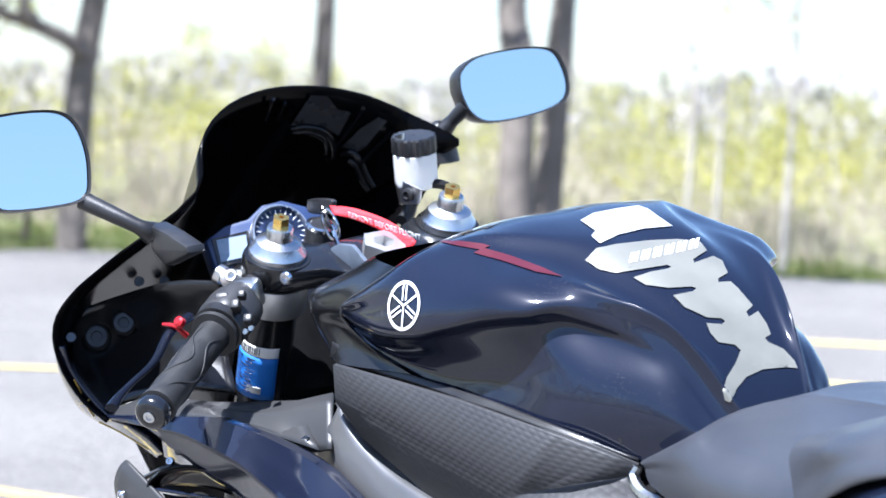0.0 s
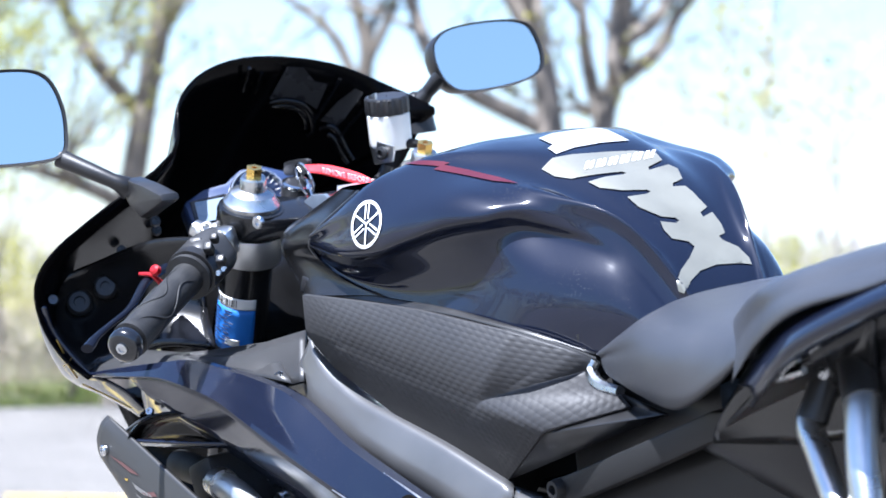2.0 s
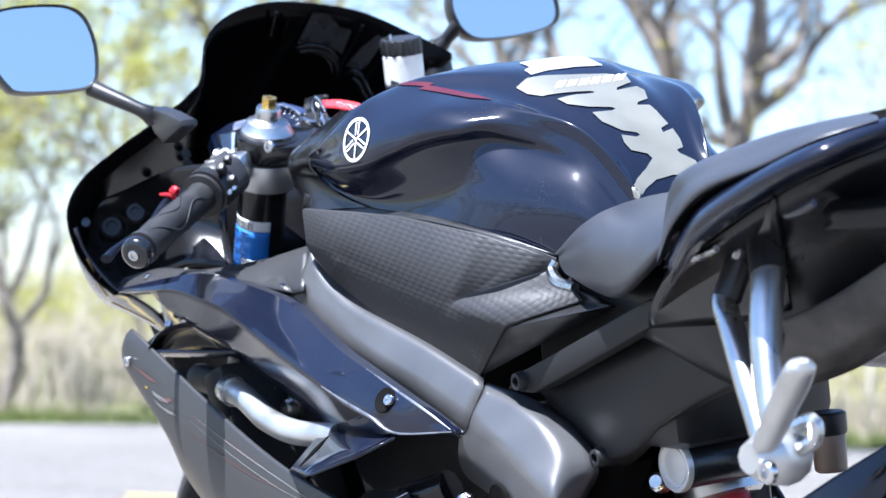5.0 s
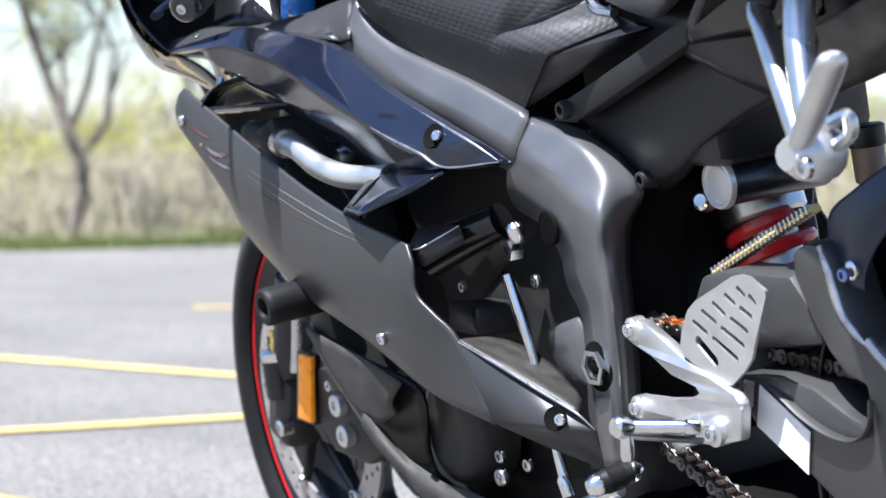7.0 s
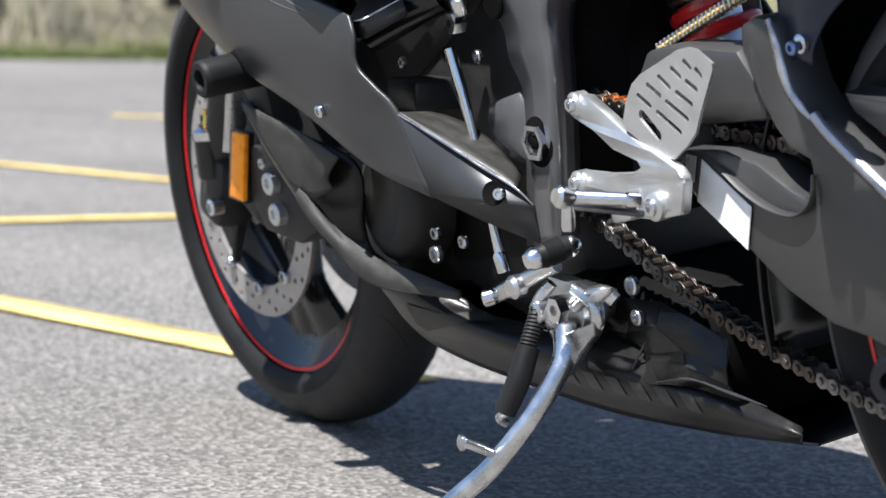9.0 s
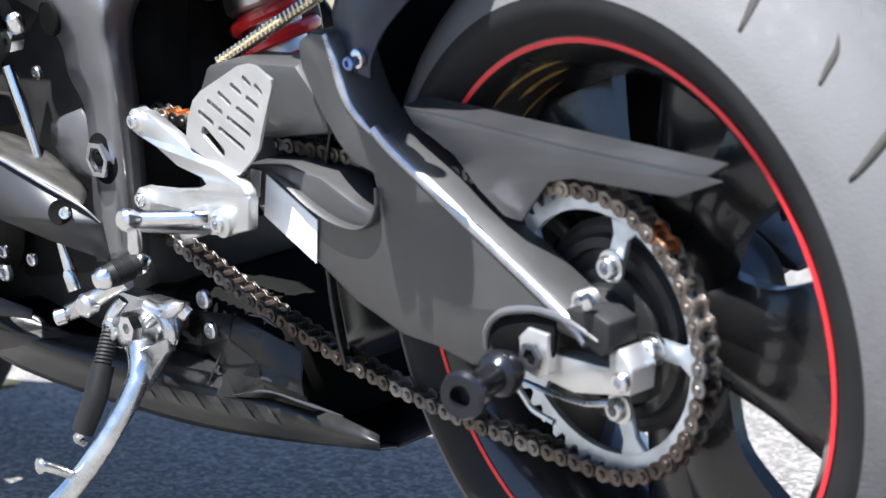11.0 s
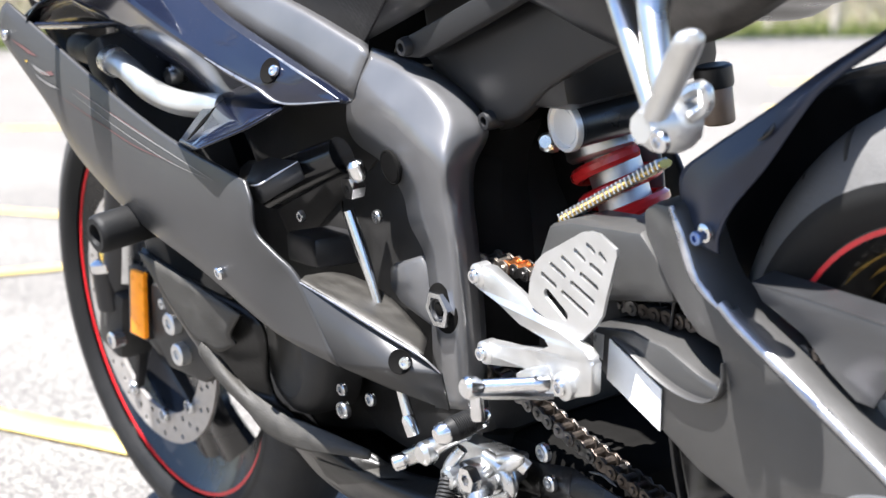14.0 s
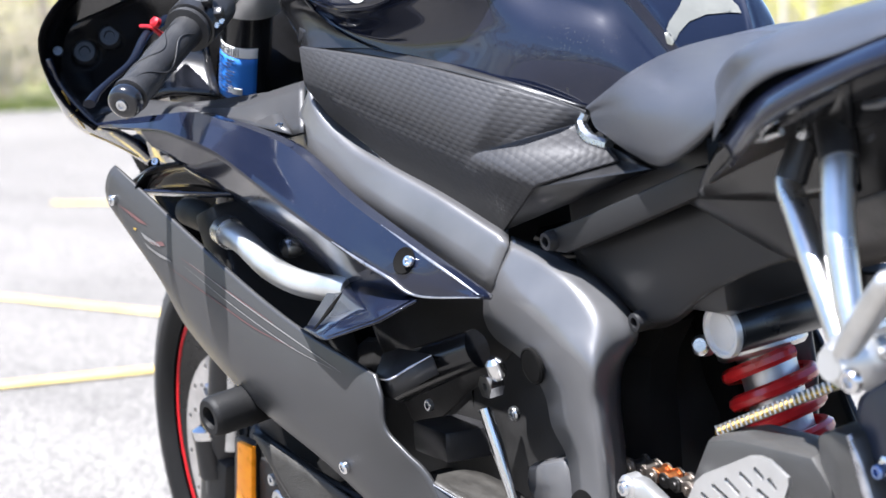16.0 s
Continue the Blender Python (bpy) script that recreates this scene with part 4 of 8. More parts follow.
pane("intake_fin", [
    [(x - .003, y + .012, z - .003) for x, y, z in fin_rim],
    fin_rim,
    [tuple(.5 * (Vector(a) + Vector(b)) + Vector((0, -.0015, .0015))) for a, b in zip(fin_rim, fin_in)],
    fin_in,
    [(x, y + .010, z - .003) for x, y, z in fin_in],
    [(-0.558, -0.212, 0.676), (-0.547, -0.208, 0.677), (-0.528, -0.204, 0.680), (-0.507, -0.200, 0.682), (-0.486, -0.196, 0.683), (-0.469, -0.192, 0.683), (-0.455, -0.188, 0.682), (-0.446, -0.184, 0.679), (-0.440, -0.180, 0.677)],
], COWL, "gloss black leaf-shaped fin in the side intake", 0.003, 36, 22, False)
pane("fin_sill", [
    [(-0.515, -0.237, 0.685), (-0.460, -0.226, 0.685), (-0.413, -0.212, 0.684), (-0.374, -0.190, 0.682)],
    [(-0.532, -0.226, 0.678), (-0.480, -0.216, 0.678), (-0.432, -0.202, 0.677), (-0.393, -0.182, 0.676)],
], GLOSS, "", 0.003, 16, 5)
fin_mount = part("fin_mount", tube([(-0.554, -0.228, 0.685), (-0.529, -0.226, 0.694), (-0.506, -0.224, 0.703), (-0.486, -0.220, 0.710)], [.003, .0055, .006, .0045], 18, 12, (1, .5)), COVER, bike, "grey plastic mount of the intake fin")
bolt((-0.487, -0.222, 0.714), (.6, -.7, .4), .0042, fin_mount, STEEL, .004)
nose_rim = [(-0.608, -0.266, 0.824), (-0.610, -0.260, 0.800), (-0.597, -0.252, 0.776), (-0.575, -0.240, 0.750), (-0.562, -0.226, 0.740), (-0.550, -0.212, 0.726), (-0.547, -0.198, 0.708)]
nose_low = [(-0.652, -0.252, 0.820), (-0.688, -0.232, 0.781), (-0.704, -0.212, 0.744), (-0.695, -0.200, 0.728), (-0.667, -0.190, 0.718), (-0.634, -0.180, 0.705), (-0.603, -0.172, 0.692)]
pane("nose_side", [
    nose_rim,
    [tuple(.80 * Vector(a) + .20 * Vector(b) + Vector((0, -.004, 0))) for a, b in zip(nose_rim, nose_low)],
    [tuple(.42 * Vector(a) + .58 * Vector(b) + Vector((0, -.006, -.001))) for a, b in zip(nose_rim, nose_low)],
    nose_low,
    [(x - .03, y + .03, z + .002) for x, y, z in nose_low],
], GLOSS, "gloss black nose side with thin gold pinstripe", 0.003, 40, 20)
pane("inner_panel", [
    [(-0.457, -0.190, 0.766), (-0.389, -0.175, 0.769), (-0.346, -0.155, 0.780), (-0.313, -0.135, 0.788)],
    [(-0.418, -0.195, 0.763), (-0.338, -0.182, 0.753), (-0.306, -0.176, 0.741), (-0.271, -0.168, 0.746)],
], COVER, "satin black inner fairing panel", 0.003, 16, 6)
pane("cowl_inner", [
    [(-0.654, -0.245, 0.824), (-0.657, -0.220, 0.845), (-0.636, -0.190, 0.858), (-0.558, -0.165, 0.877), (-0.505, -0.130, 0.876)],
    [(-0.639, -0.245, 0.796), (-0.661, -0.210, 0.805), (-0.641, -0.180, 0.813), (-0.576, -0.155, 0.821), (-0.534, -0.120, 0.814)],
    [(-0.594, -0.235, 0.749), (-0.597, -0.210, 0.758), (-0.570, -0.185, 0.763), (-0.534, -0.165, 0.770), (-0.505, -0.130, 0.761)],
], GLOSS_IN, "black plastic inner cowl panel", 0.003, 20, 14)
pane("cowl_ledge", [
    [(-0.592, -0.234, 0.751), (-0.561, -0.222, 0.764), (-0.534, -0.204, 0.772), (-0.467, -0.178, 0.768), (-0.356, -0.150, 0.778)],
    [(-0.577, -0.236, 0.750), (-0.507, -0.229, 0.758), (-0.421, -0.207, 0.764), (-0.362, -0.190, 0.756), (-0.281, -0.175, 0.745)],
], COVER, "", 0.003, 20, 6)
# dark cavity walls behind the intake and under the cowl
# Near-black sheet: the open intake's shade is put into its colour
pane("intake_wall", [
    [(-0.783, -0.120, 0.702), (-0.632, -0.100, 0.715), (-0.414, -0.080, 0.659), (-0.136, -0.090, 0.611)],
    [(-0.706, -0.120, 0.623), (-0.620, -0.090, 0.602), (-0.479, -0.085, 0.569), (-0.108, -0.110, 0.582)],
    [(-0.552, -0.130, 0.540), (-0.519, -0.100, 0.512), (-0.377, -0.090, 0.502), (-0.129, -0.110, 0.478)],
], COWL, "intake wall coloured near-black for the cavity's shade", 0.004, 20, 10)
part("front_bulkhead", block((.20, .22, .16), pose(-.60, 0, .78, 0, -25, 0), .03), GLOSS_IN, bike, "black headlight housing behind the dash")

# cooling pipe in the intake
part("coolant_pipe", tube([(-0.431, -0.190, 0.641), (-0.376, -0.197, 0.637), (-0.314, -0.203, 0.618), (-0.252, -0.203, 0.608), (-0.175, -0.195, 0.607)], .0128, 24, 16), MACHINED, bike, "bright aluminium coolant pipe")
part("coolant_hose", tube([(-0.548, -0.165, 0.646), (-0.477, -0.178, 0.645), (-0.406, -0.192, 0.641)], [.0155, .0152, .0148], 10, 16), RUBBER, bike, "black rubber coolant hose")
part("hose_clamp", tube([(-0.422, -0.190, 0.642), (-0.405, -0.193, 0.640)], .0160, 3, 16), STEEL, bike)
for q in ((-0.423, -0.130, 0.665), (-0.388, -0.130, 0.642), (-0.380, -0.130, 0.618)):
    part("hose_fitting", lathe([(.010, 0), (.012, .01), (.009, .02), (0, .021)], frame_of(q, LEFT), 12), STEEL, bike)

# frame slider
sl0, sl1 = Vector((-0.350, -0.188, 0.484)), Vector((-0.350, -0.276, 0.480))
d = (sl1 - sl0)
slider = part("frame_slider", lathe([(.018, 0), (.0205, .004), (.0205, d.length - .007), (.0195, d.length - .002), (.0175, d.length), (.0115, d.length), (.0105, d.length - .003), (.0105, d.length - .020), (0, d.length - .020)], frame_of(sl0, d), 40), RUBBER, bike, "black nylon crash protector")
part("slider_bolt", lathe([(.008, 0), (.008, .004), (.005, .004), (.004, .001), (0, .001)], frame_of(sl1 - d.normalized() * .0198, d), 14), DARK, slider)

# belly pan
pane("belly_pan", [
    [(-0.405, -0.200, 0.444), (-0.295, -0.200, 0.418), (-0.179, -0.195, 0.387), (-0.215, -0.170, 0.296), (-0.088, -0.150, 0.259), (-0.041, -0.130, 0.237), (0.116, -0.110, 0.236), (0.249, -0.100, 0.214), (0.390, -0.100, 0.190)],
    [(-0.380, -0.215, 0.438), (-0.326, -0.215, 0.392), (-0.268, -0.210, 0.344), (-0.239, -0.195, 0.305), (-0.148, -0.180, 0.262), (-0.049, -0.165, 0.233), (0.108, -0.140, 0.209), (0.256, -0.120, 0.197), (0.395, -0.105, 0.182)],
    [(-0.397, -0.205, 0.431), (-0.347, -0.200, 0.375), (-0.278, -0.195, 0.319), (-0.204, -0.180, 0.270), (-0.176, -0.155, 0.214), (-0.110, -0.135, 0.184), (0.089, -0.115, 0.163), (0.221, -0.100, 0.160), (0.374, -0.090, 0.169)],
], BELLY, "dusty black belly pan", 0.004, 48, 14)
pane("belly_floor", [
    [(-0.288, -0.190, 0.316), (-0.214, -0.175, 0.267), (-0.185, -0.150, 0.211), (-0.119, -0.130, 0.182), (0.081, -0.110, 0.160), (0.214, -0.095, 0.158), (0.367, -0.085, 0.166)],
    [(-.42, 0, .36), (-.38, 0, .25), (-.30, 0, .16), (-.20, 0, .125), (0, 0, .115), (.12, 0, .115), (.28, 0, .13)],
], BLACK, "", 0.003, 24, 8)
part("belly_belt", loft([[(-0.371, -0.219, 0.447), (-0.251, -0.222, 0.427), (-0.174, -0.215, 0.402)], [(-0.327, -0.219, 0.405), (-0.255, -0.220, 0.386), (-0.202, -0.215, 0.380)], [(-0.280, -0.217, 0.365), (-0.236, -0.215, 0.356), (-0.205, -0.210, 0.367)]], 12, 10), SAND, bike, "dull sandy black fairing flap", solid=.003)
part("belly_belt", loft([[(-0.262, -0.220, 0.363), (-0.249, -0.214, 0.351), (-0.233, -0.207, 0.327), (-0.189, -0.201, 0.309), (-0.162, -0.196, 0.297), (-0.118, -0.190, 0.290), (-0.042, -0.170, 0.268)],
                        [(-0.262, -0.222, 0.359), (-0.245, -0.218, 0.340), (-0.210, -0.212, 0.315), (-0.179, -0.206, 0.295), (-0.140, -0.201, 0.283), (-0.095, -0.192, 0.277), (-0.039, -0.172, 0.267)],
                        [(-0.265, -0.220, 0.352), (-0.241, -0.216, 0.326), (-0.202, -0.210, 0.299), (-0.179, -0.205, 0.278), (-0.127, -0.199, 0.268), (-0.085, -0.190, 0.267), (-0.042, -0.171, 0.265)]], 36, 12), SAND, bike, "dull sandy black edge of the belly pan", solid=.004)


# swingarm
arm_rim = [(0.280, -0.135, 0.423), (0.312, -0.135, 0.432), (0.361, -0.135, 0.433), (0.408, -0.135, 0.426), (0.444, -0.135, 0.410), (0.469, -0.135, 0.401), (0.483, -0.135, 0.413), (0.480, -0.135, 0.434), (0.455, -0.135, 0.441), (0.438, -0.135, 0.457), (0.424, -0.135, 0.476), (0.412, -0.135, 0.498), (0.402, -0.135, 0.520), (0.402, -0.135, 0.541),
           (0.422, -0.135, 0.549), (0.446, -0.135, 0.548), (0.454, -0.135, 0.532), (0.459, -0.135, 0.515), (0.466, -0.135, 0.495), (0.476, -0.135, 0.481), (0.490, -0.135, 0.470), (0.520, -0.135, 0.453), (0.614, -0.135, 0.396), (0.698, -0.135, 0.343), (0.726, -0.135, 0.323), (0.719, -0.135, 0.317), (0.677, -0.135, 0.326), (0.624, -0.135, 0.329), (0.607, -0.135, 0.316),
           (0.606, -0.135, 0.288), (0.576, -0.135, 0.284), (0.535, -0.135, 0.294), (0.492, -0.135, 0.299), (0.432, -0.135, 0.322), (0.387, -0.135, 0.350), (0.319, -0.135, 0.385)]
part("swingarm", plate([arm_rim], 0.045, (0, 1, 0), 0.0055), ARM, bike, "dark grey aluminium swingarm with worn edges")
part("swingarm", plate([[(x, -y, z) for x, y, z in arm_rim]], 0.045, (0, -1, 0), 0.0055), ARM, bike)
part("swingarm_brace", plate([[(0.219, -0.125, 0.473), (0.247, -0.125, 0.511), (0.281, -0.125, 0.518), (0.380, -0.125, 0.518), (0.414, -0.125, 0.480), (0.415, -0.125, 0.460), (0.318, -0.125, 0.450), (0.219, -0.125, 0.450)]], 0.05, (0, 1, 0), 0.008), ARM, bike, "dark swingarm brace")
# Unseen far-side plate, added to block the bright gap behind the wheel
part("swingarm_brace", plate([[(.22, .13, .45), (.25, .13, .51), (.40, .13, .53), (.46, .13, .52), (.56, .13, .475), (.62, .13, .41), (.45, .13, .39), (.30, .13, .42)]], 0.03, (0, -1, 0), 0.006), ARM, bike, "dark swingarm brace")
part("swingarm_crossbeam", block((.09, .22, .06), pose(.27, 0, .43, 0, -10, 0), .012), DARK, bike)
part("window_rim", tube([(0.340, -0.136, 0.426), (0.365, -0.137, 0.418), (0.394, -0.137, 0.403), (0.427, -0.137, 0.391), (0.461, -0.137, 0.388), (0.483, -0.137, 0.401), (0.485, -0.136, 0.423)], [.002, .005, .0065, .0065, .006, .005, .002], 28, 10, (1, .25)), ARM, bike, "rounded rim of the swingarm window")
# Pale tube painting the highlight on the upper arm's edge
part("worn_edge", tube([(0.440, -0.132, 0.547), (0.447, -0.132, 0.531), (0.452, -0.132, 0.514), (0.459, -0.132, 0.493), (0.470, -0.132, 0.480), (0.485, -0.132, 0.468)], [.003, .0050, .0055, .0045, .003], 24, 10), WORN_LIT, bike, "bright swingarm edge, part worn metal, part painted highlight")
part("worn_edge", tube([(0.489, -0.132, 0.471), (0.515, -0.132, 0.451), (0.610, -0.132, 0.392), (0.694, -0.132, 0.338), (0.716, -0.132, 0.320)], .0050, 40, 10), WORN_LIT, bike, "bright swingarm edge, part worn metal, part painted highlight")
part("swingarm_top_face", loft([[(0.499, -0.133, 0.469), (0.524, -0.133, 0.452), (0.614, -0.133, 0.395), (0.698, -0.133, 0.341), (0.723, -0.133, 0.323)], [(0.487, -0.108, 0.468), (0.517, -0.108, 0.449), (0.610, -0.108, 0.394), (0.693, -0.108, 0.340), (0.712, -0.108, 0.322)]], 24, 4), FRAME, bike, "", solid=.004)
part("warning_label", plate([[(0.335, -0.137, 0.424), (0.399, -0.137, 0.389), (0.389, -0.137, 0.351), (0.323, -0.137, 0.387)]], .001, (0, 1, 0)), WHITE, bike, "blank white warning label")
# Grey strip at the label's left paints the heel plate's shadow
part("label_print", plate([[(0.313, -0.137, 0.427), (0.327, -0.137, 0.426), (0.320, -0.137, 0.403), (0.309, -0.137, 0.410)]], .001, (0, 1, 0)), SILVER, bike)
bolt((0.477, -0.137, 0.526), LEFT, .006, bike, mat("blue_anodised", (.20, .28, .5), .3, .9), .005)

# chain, sprockets
SPR = Vector((.69, -.095, .315))
rear_r, pitch = .1140, .01588
sprocket = part("rear_sprocket", plate([[SPR + (rear_r - .003 + (.006 if k % 4 < 2 else -.003)) * Vector((math.cos(2 * math.pi * k / 180), 0, math.sin(2 * math.pi * k / 180))) for k in range(180)], circle(SPR, .0975, 48)]
                                       , .006), PALE, bike, "worn steel rear sprocket")
for k in range(5):
    a = 2 * math.pi * k / 5 + 1.17
    v = Vector((math.cos(a), 0, math.sin(a)))
    w = Vector((-math.sin(a), 0, math.cos(a)))
    part("sprocket_arm", plate([[SPR + .099 * v - .018 * w, SPR + .099 * v + .012 * w, SPR + .086 * v + .006 * w, SPR + .052 * v + .008 * w, SPR + .048 * v - .008 * w, SPR + .086 * v - .009 * w]], .006, (0, 1, 0), .001), PALE, sprocket)
    bolt(SPR + .060 * v + Vector((0, -.001, 0)), LEFT, .0095, sprocket, STEEL, .009, "sprocket_nut")
    part("sprocket_nut_collar", lathe([(.013, 0), (.013, .003), (.009, .004)], frame_of(SPR + .060 * v, LEFT), 16), ALU, sprocket)
part("sprocket_carrier", lathe([(.02, -.04), (.084, -.038), (.086, -.022), (.080, -.018), (.074, -.020), (.072, -.014), (.064, -.013), (.062, -.018), (.050, -.018), (.048, -.010), (.034, -.008), (.032, .012), (.024, .020), (.0, .020)], frame_of(SPR, LEFT), 48), DARK, bike, "dull black sprocket carrier", sharp=25)

FS = Vector((.055, -.095, .415))
front_r = .048
def tangent(c0, r0, c1, r1, upper):
    d = (c1 - c0)
    L = d.length
    base = math.atan2(d.z, d.x)
    k = math.acos((r0 - r1) / L)
    a = base + (k if upper else -k)
    n = Vector((math.cos(a), 0, math.sin(a)))
    return c0 + r0 * n, c1 + r1 * n, a


u_f, u_r, ang_u = tangent(FS, front_r, SPR, rear_r, True)
l_f, l_r, ang_l = tangent(FS, front_r, SPR, rear_r, False)
path_pts = []
n = int((u_r - u_f).length / .004)
path_pts += [u_f.lerp(u_r, i / n) + Vector((0, 0, -.008 * math.sin(math.pi * i / n))) for i in range(n)]
m_ = 90
path_pts += [SPR + rear_r * Vector((math.cos(ang_u + (ang_l - ang_u) * i / m_), 0, math.sin(ang_u + (ang_l - ang_u) * i / m_))) for i in range(m_)]
path_pts += [l_r.lerp(l_f, i / n) + Vector((0, 0, -.032 * math.sin(math.pi * i / n))) for i in range(n)]
path_pts += [FS + front_r * Vector((math.cos(ang_l + (ang_u - 2 * math.pi - ang_l) * i / 40), 0, math.sin(ang_l + (ang_u - 2 * math.pi - ang_l) * i / 40))) for i in range(41)]
chain = new("drive_chain")
chain.parent = bike
tagged(chain, "rusty drive chain with worn steel rollers")


def link_mesh(outer):
    bm = bmesh.new()
    w = .0095 if outer else .0075
    for s in (-1, 1):
        rim = []
        for end in (1, -1):
            for k in range(9):
                a = radians(-118 + 236 * k / 8) + (0 if end > 0 else math.pi)
                rim.append(Vector((end * pitch / 2 + .0070 * math.cos(a), s * w, .0070 * math.sin(a))))
            rim.append(Vector((0, s * w, .0042 * end)))
        merge(bm, plate([rim], -s * .0018, (0, 1, 0), .0004))
    for cx in (-pitch / 2, pitch / 2):
        lathe([(.0029, -w - .002), (.0033, -w - .001), (.0033, w + .001), (.0029, w + .002)] if outer else [(.0048, -w), (.0048, w)], Matrix.Translation((cx, 0, 0)) @ SIDE, 10, bm)
    bmesh.ops.recalc_face_normals(bm, faces=bm.faces[:])
    for f in bm.faces:
        f.smooth = False
    me = bpy.data.meshes.new("link")
    bm.to_mesh(me)
    bm.free()
    return me


meshes = [link_mesh(True), link_mesh(False)]
def chain_look(name, last, mid):
    m = mat(name, (.34, .24, .16), .38, .9, .5, 120, .2, 600)
    nt = m.node_tree
    oi = nt.nodes.new("ShaderNodeObjectInfo")
    ramp = nt.nodes.new("ShaderNodeValToRGB")
    e = ramp.color_ramp.elements
    e[0].position, e[0].color = 0.0, (.05, .048, .046, 1)
    e[1].position, e[1].color = 1.0, last
    k = e.new(.35)
    k.color = mid
    k = e.new(.6)
    k.color = (.12, .10, .085, 1)
    k = e.new(.8)
    k.color = tuple(.6 * q for q in last[:3]) + (1,)
    nt.links.new(oi.outputs["Random"], ramp.inputs[0])
    sc = [x for x in nt.nodes if x.type == "VECT_MATH"][0]
    nt.links.new(ramp.outputs[0], sc.inputs[0])
    return m


LINK = chain_look("oily_chain_steel", (.115, .095, .08, 1), (.20, .19, .18, 1))
RUSTY = chain_look("rusty_chain_steel", (.80, .25, .05, 1), (.32, .28, .24, 1))
meshes += [me.copy() for me in meshes]
for k, me in enumerate(meshes):
    me.materials.append(RUSTY if k > 1 else LINK)
acc, last, want, k = 0.0, path_pts[0], 0.0, 0
joints = []
for p in path_pts + [path_pts[0]]:
    seg = (p - last).length
    while seg > 1e-9 and want <= acc + seg:
        joints.append(last.lerp(p, (want - acc) / seg))
        want += pitch
    acc += seg
    last = p
for i, (a, b) in enumerate(zip(joints, joints[1:])):
    d = b - a
    ob = new("link", meshes[i % 2 + (2 if (a.x > .62 and a.z > .33) or (a.x < .2 and a.z > .43) else 0)])
    ob.parent = chain
    ob.matrix_local = Matrix.Translation((a + b) / 2) @ Matrix.Rotation(-math.atan2(d.z, d.x), 4, "Y")

# chain guard, hugger
guard = [(0.507, -0.113, 0.485), (0.567, -0.113, 0.480), (0.698, -0.113, 0.465), (0.845, -0.113, 0.452), (0.859, -0.113, 0.450), (0.809, -0.113, 0.435), (0.698, -0.113, 0.441), (0.671, -0.113, 0.436), (0.653, -0.113, 0.420), (0.634, -0.113, 0.402), (0.614, -0.113, 0.405), (0.586, -0.113, 0.425), (0.562, -0.113, 0.450), (0.536, -0.113, 0.463), (0.516, -0.113, 0.472)]
part("chain_guard", plate([guard], .003, (0, 1, 0), .001), GUARD, bike, "grey metal chain guard")
part("guard_flange", plate([[Vector(guard[0]), Vector(guard[1]), Vector(guard[2]), Vector(guard[3]), Vector(guard[3]) + Vector((0, .022, .004)), Vector(guard[2]) + Vector((0, .022, .004)), Vector(guard[1]) + Vector((0, .022, .004)), Vector(guard[0]) + Vector((0, .022, .004))]], .002, (0, 0, 1)), GUARD, bike)
bm = bmesh.new()
rows = []
for i in range(16):
    a = radians(192 - 76 * i / 15)
    row = []
    for j in range(13):
        y = -.108 + .216 * j / 12
        r = .356 - .030 * abs(y / .108) ** 3
        row.append(Vector((.69 + r * math.cos(a), y, .315 + r * math.sin(a))))
    rows.append(row)
grid(bm, rows)
part("rear_hugger", bm, GLOSS_IN, bike, "black rear wheel hugger", solid=.003, sharp=70)
part("hugger_side", loft([[(0.441, -0.116, 0.517), (0.437, -0.116, 0.540), (0.438, -0.114, 0.570), (0.477, -0.113, 0.592), (0.532, -0.096, 0.622), (0.577, -0.072, 0.651), (0.624, -0.046, 0.678)],
                          [(0.469, -0.124, 0.514), (0.468, -0.124, 0.530), (0.482, -0.124, 0.561), (0.515, -0.116, 0.585), (0.550, -0.097, 0.614), (0.583, -0.078, 0.646), (0.632, -0.053, 0.677)],
                          [(0.482, -0.122, 0.510), (0.489, -0.124, 0.526), (0.507, -0.121, 0.550), (0.534, -0.106, 0.580), (0.559, -0.091, 0.614), (0.581, -0.077, 0.642), (0.629, -0.051, 0.673)]], 30, 14), NAVYSATIN, bike, "dark blue-black hugger side", solid=.003, sharp=70)
rear_edge = [(.560, -.150, .800), (.613, -.133, .800), (.642, -.116, .802), (.678, -.098, .806), (.714, -.082, .812), (.752, -.068, .818), (.775, -.072, .822), (.790, -.086, .826), (.830, -.092, .834), (.900, -.090, .850)]
part("rear_undertray", mirrored(loft([[(x, y, z) for x, y, z in rear_edge], [(x, y * .9, z + .022) for x, y, z in rear_edge], [(x, 0, z + .030) for x, y, z in rear_edge]], 40, 12)), UNDER, bike, "black plastic rear end below the tail", solid=.003, sharp=60)

# axle blocks
axle_block = part("axle_block", plate([[(0.666, -0.130, 0.306), (0.701, -0.130, 0.304), (0.722, -0.130, 0.302), (0.734, -0.130, 0.302), (0.736, -0.130, 0.315), (0.748, -0.130, 0.318), (0.760, -0.130, 0.303), (0.754, -0.130, 0.282), (0.690, -0.130, 0.276), (0.662, -0.130, 0.282)]], .026, (0, 1, 0), .002), MACHINED, bike, "pale aluminium chain adjuster block")
bolt((0.751, -0.132, 0.294), LEFT, .0078, axle_block, CHROME, .006)
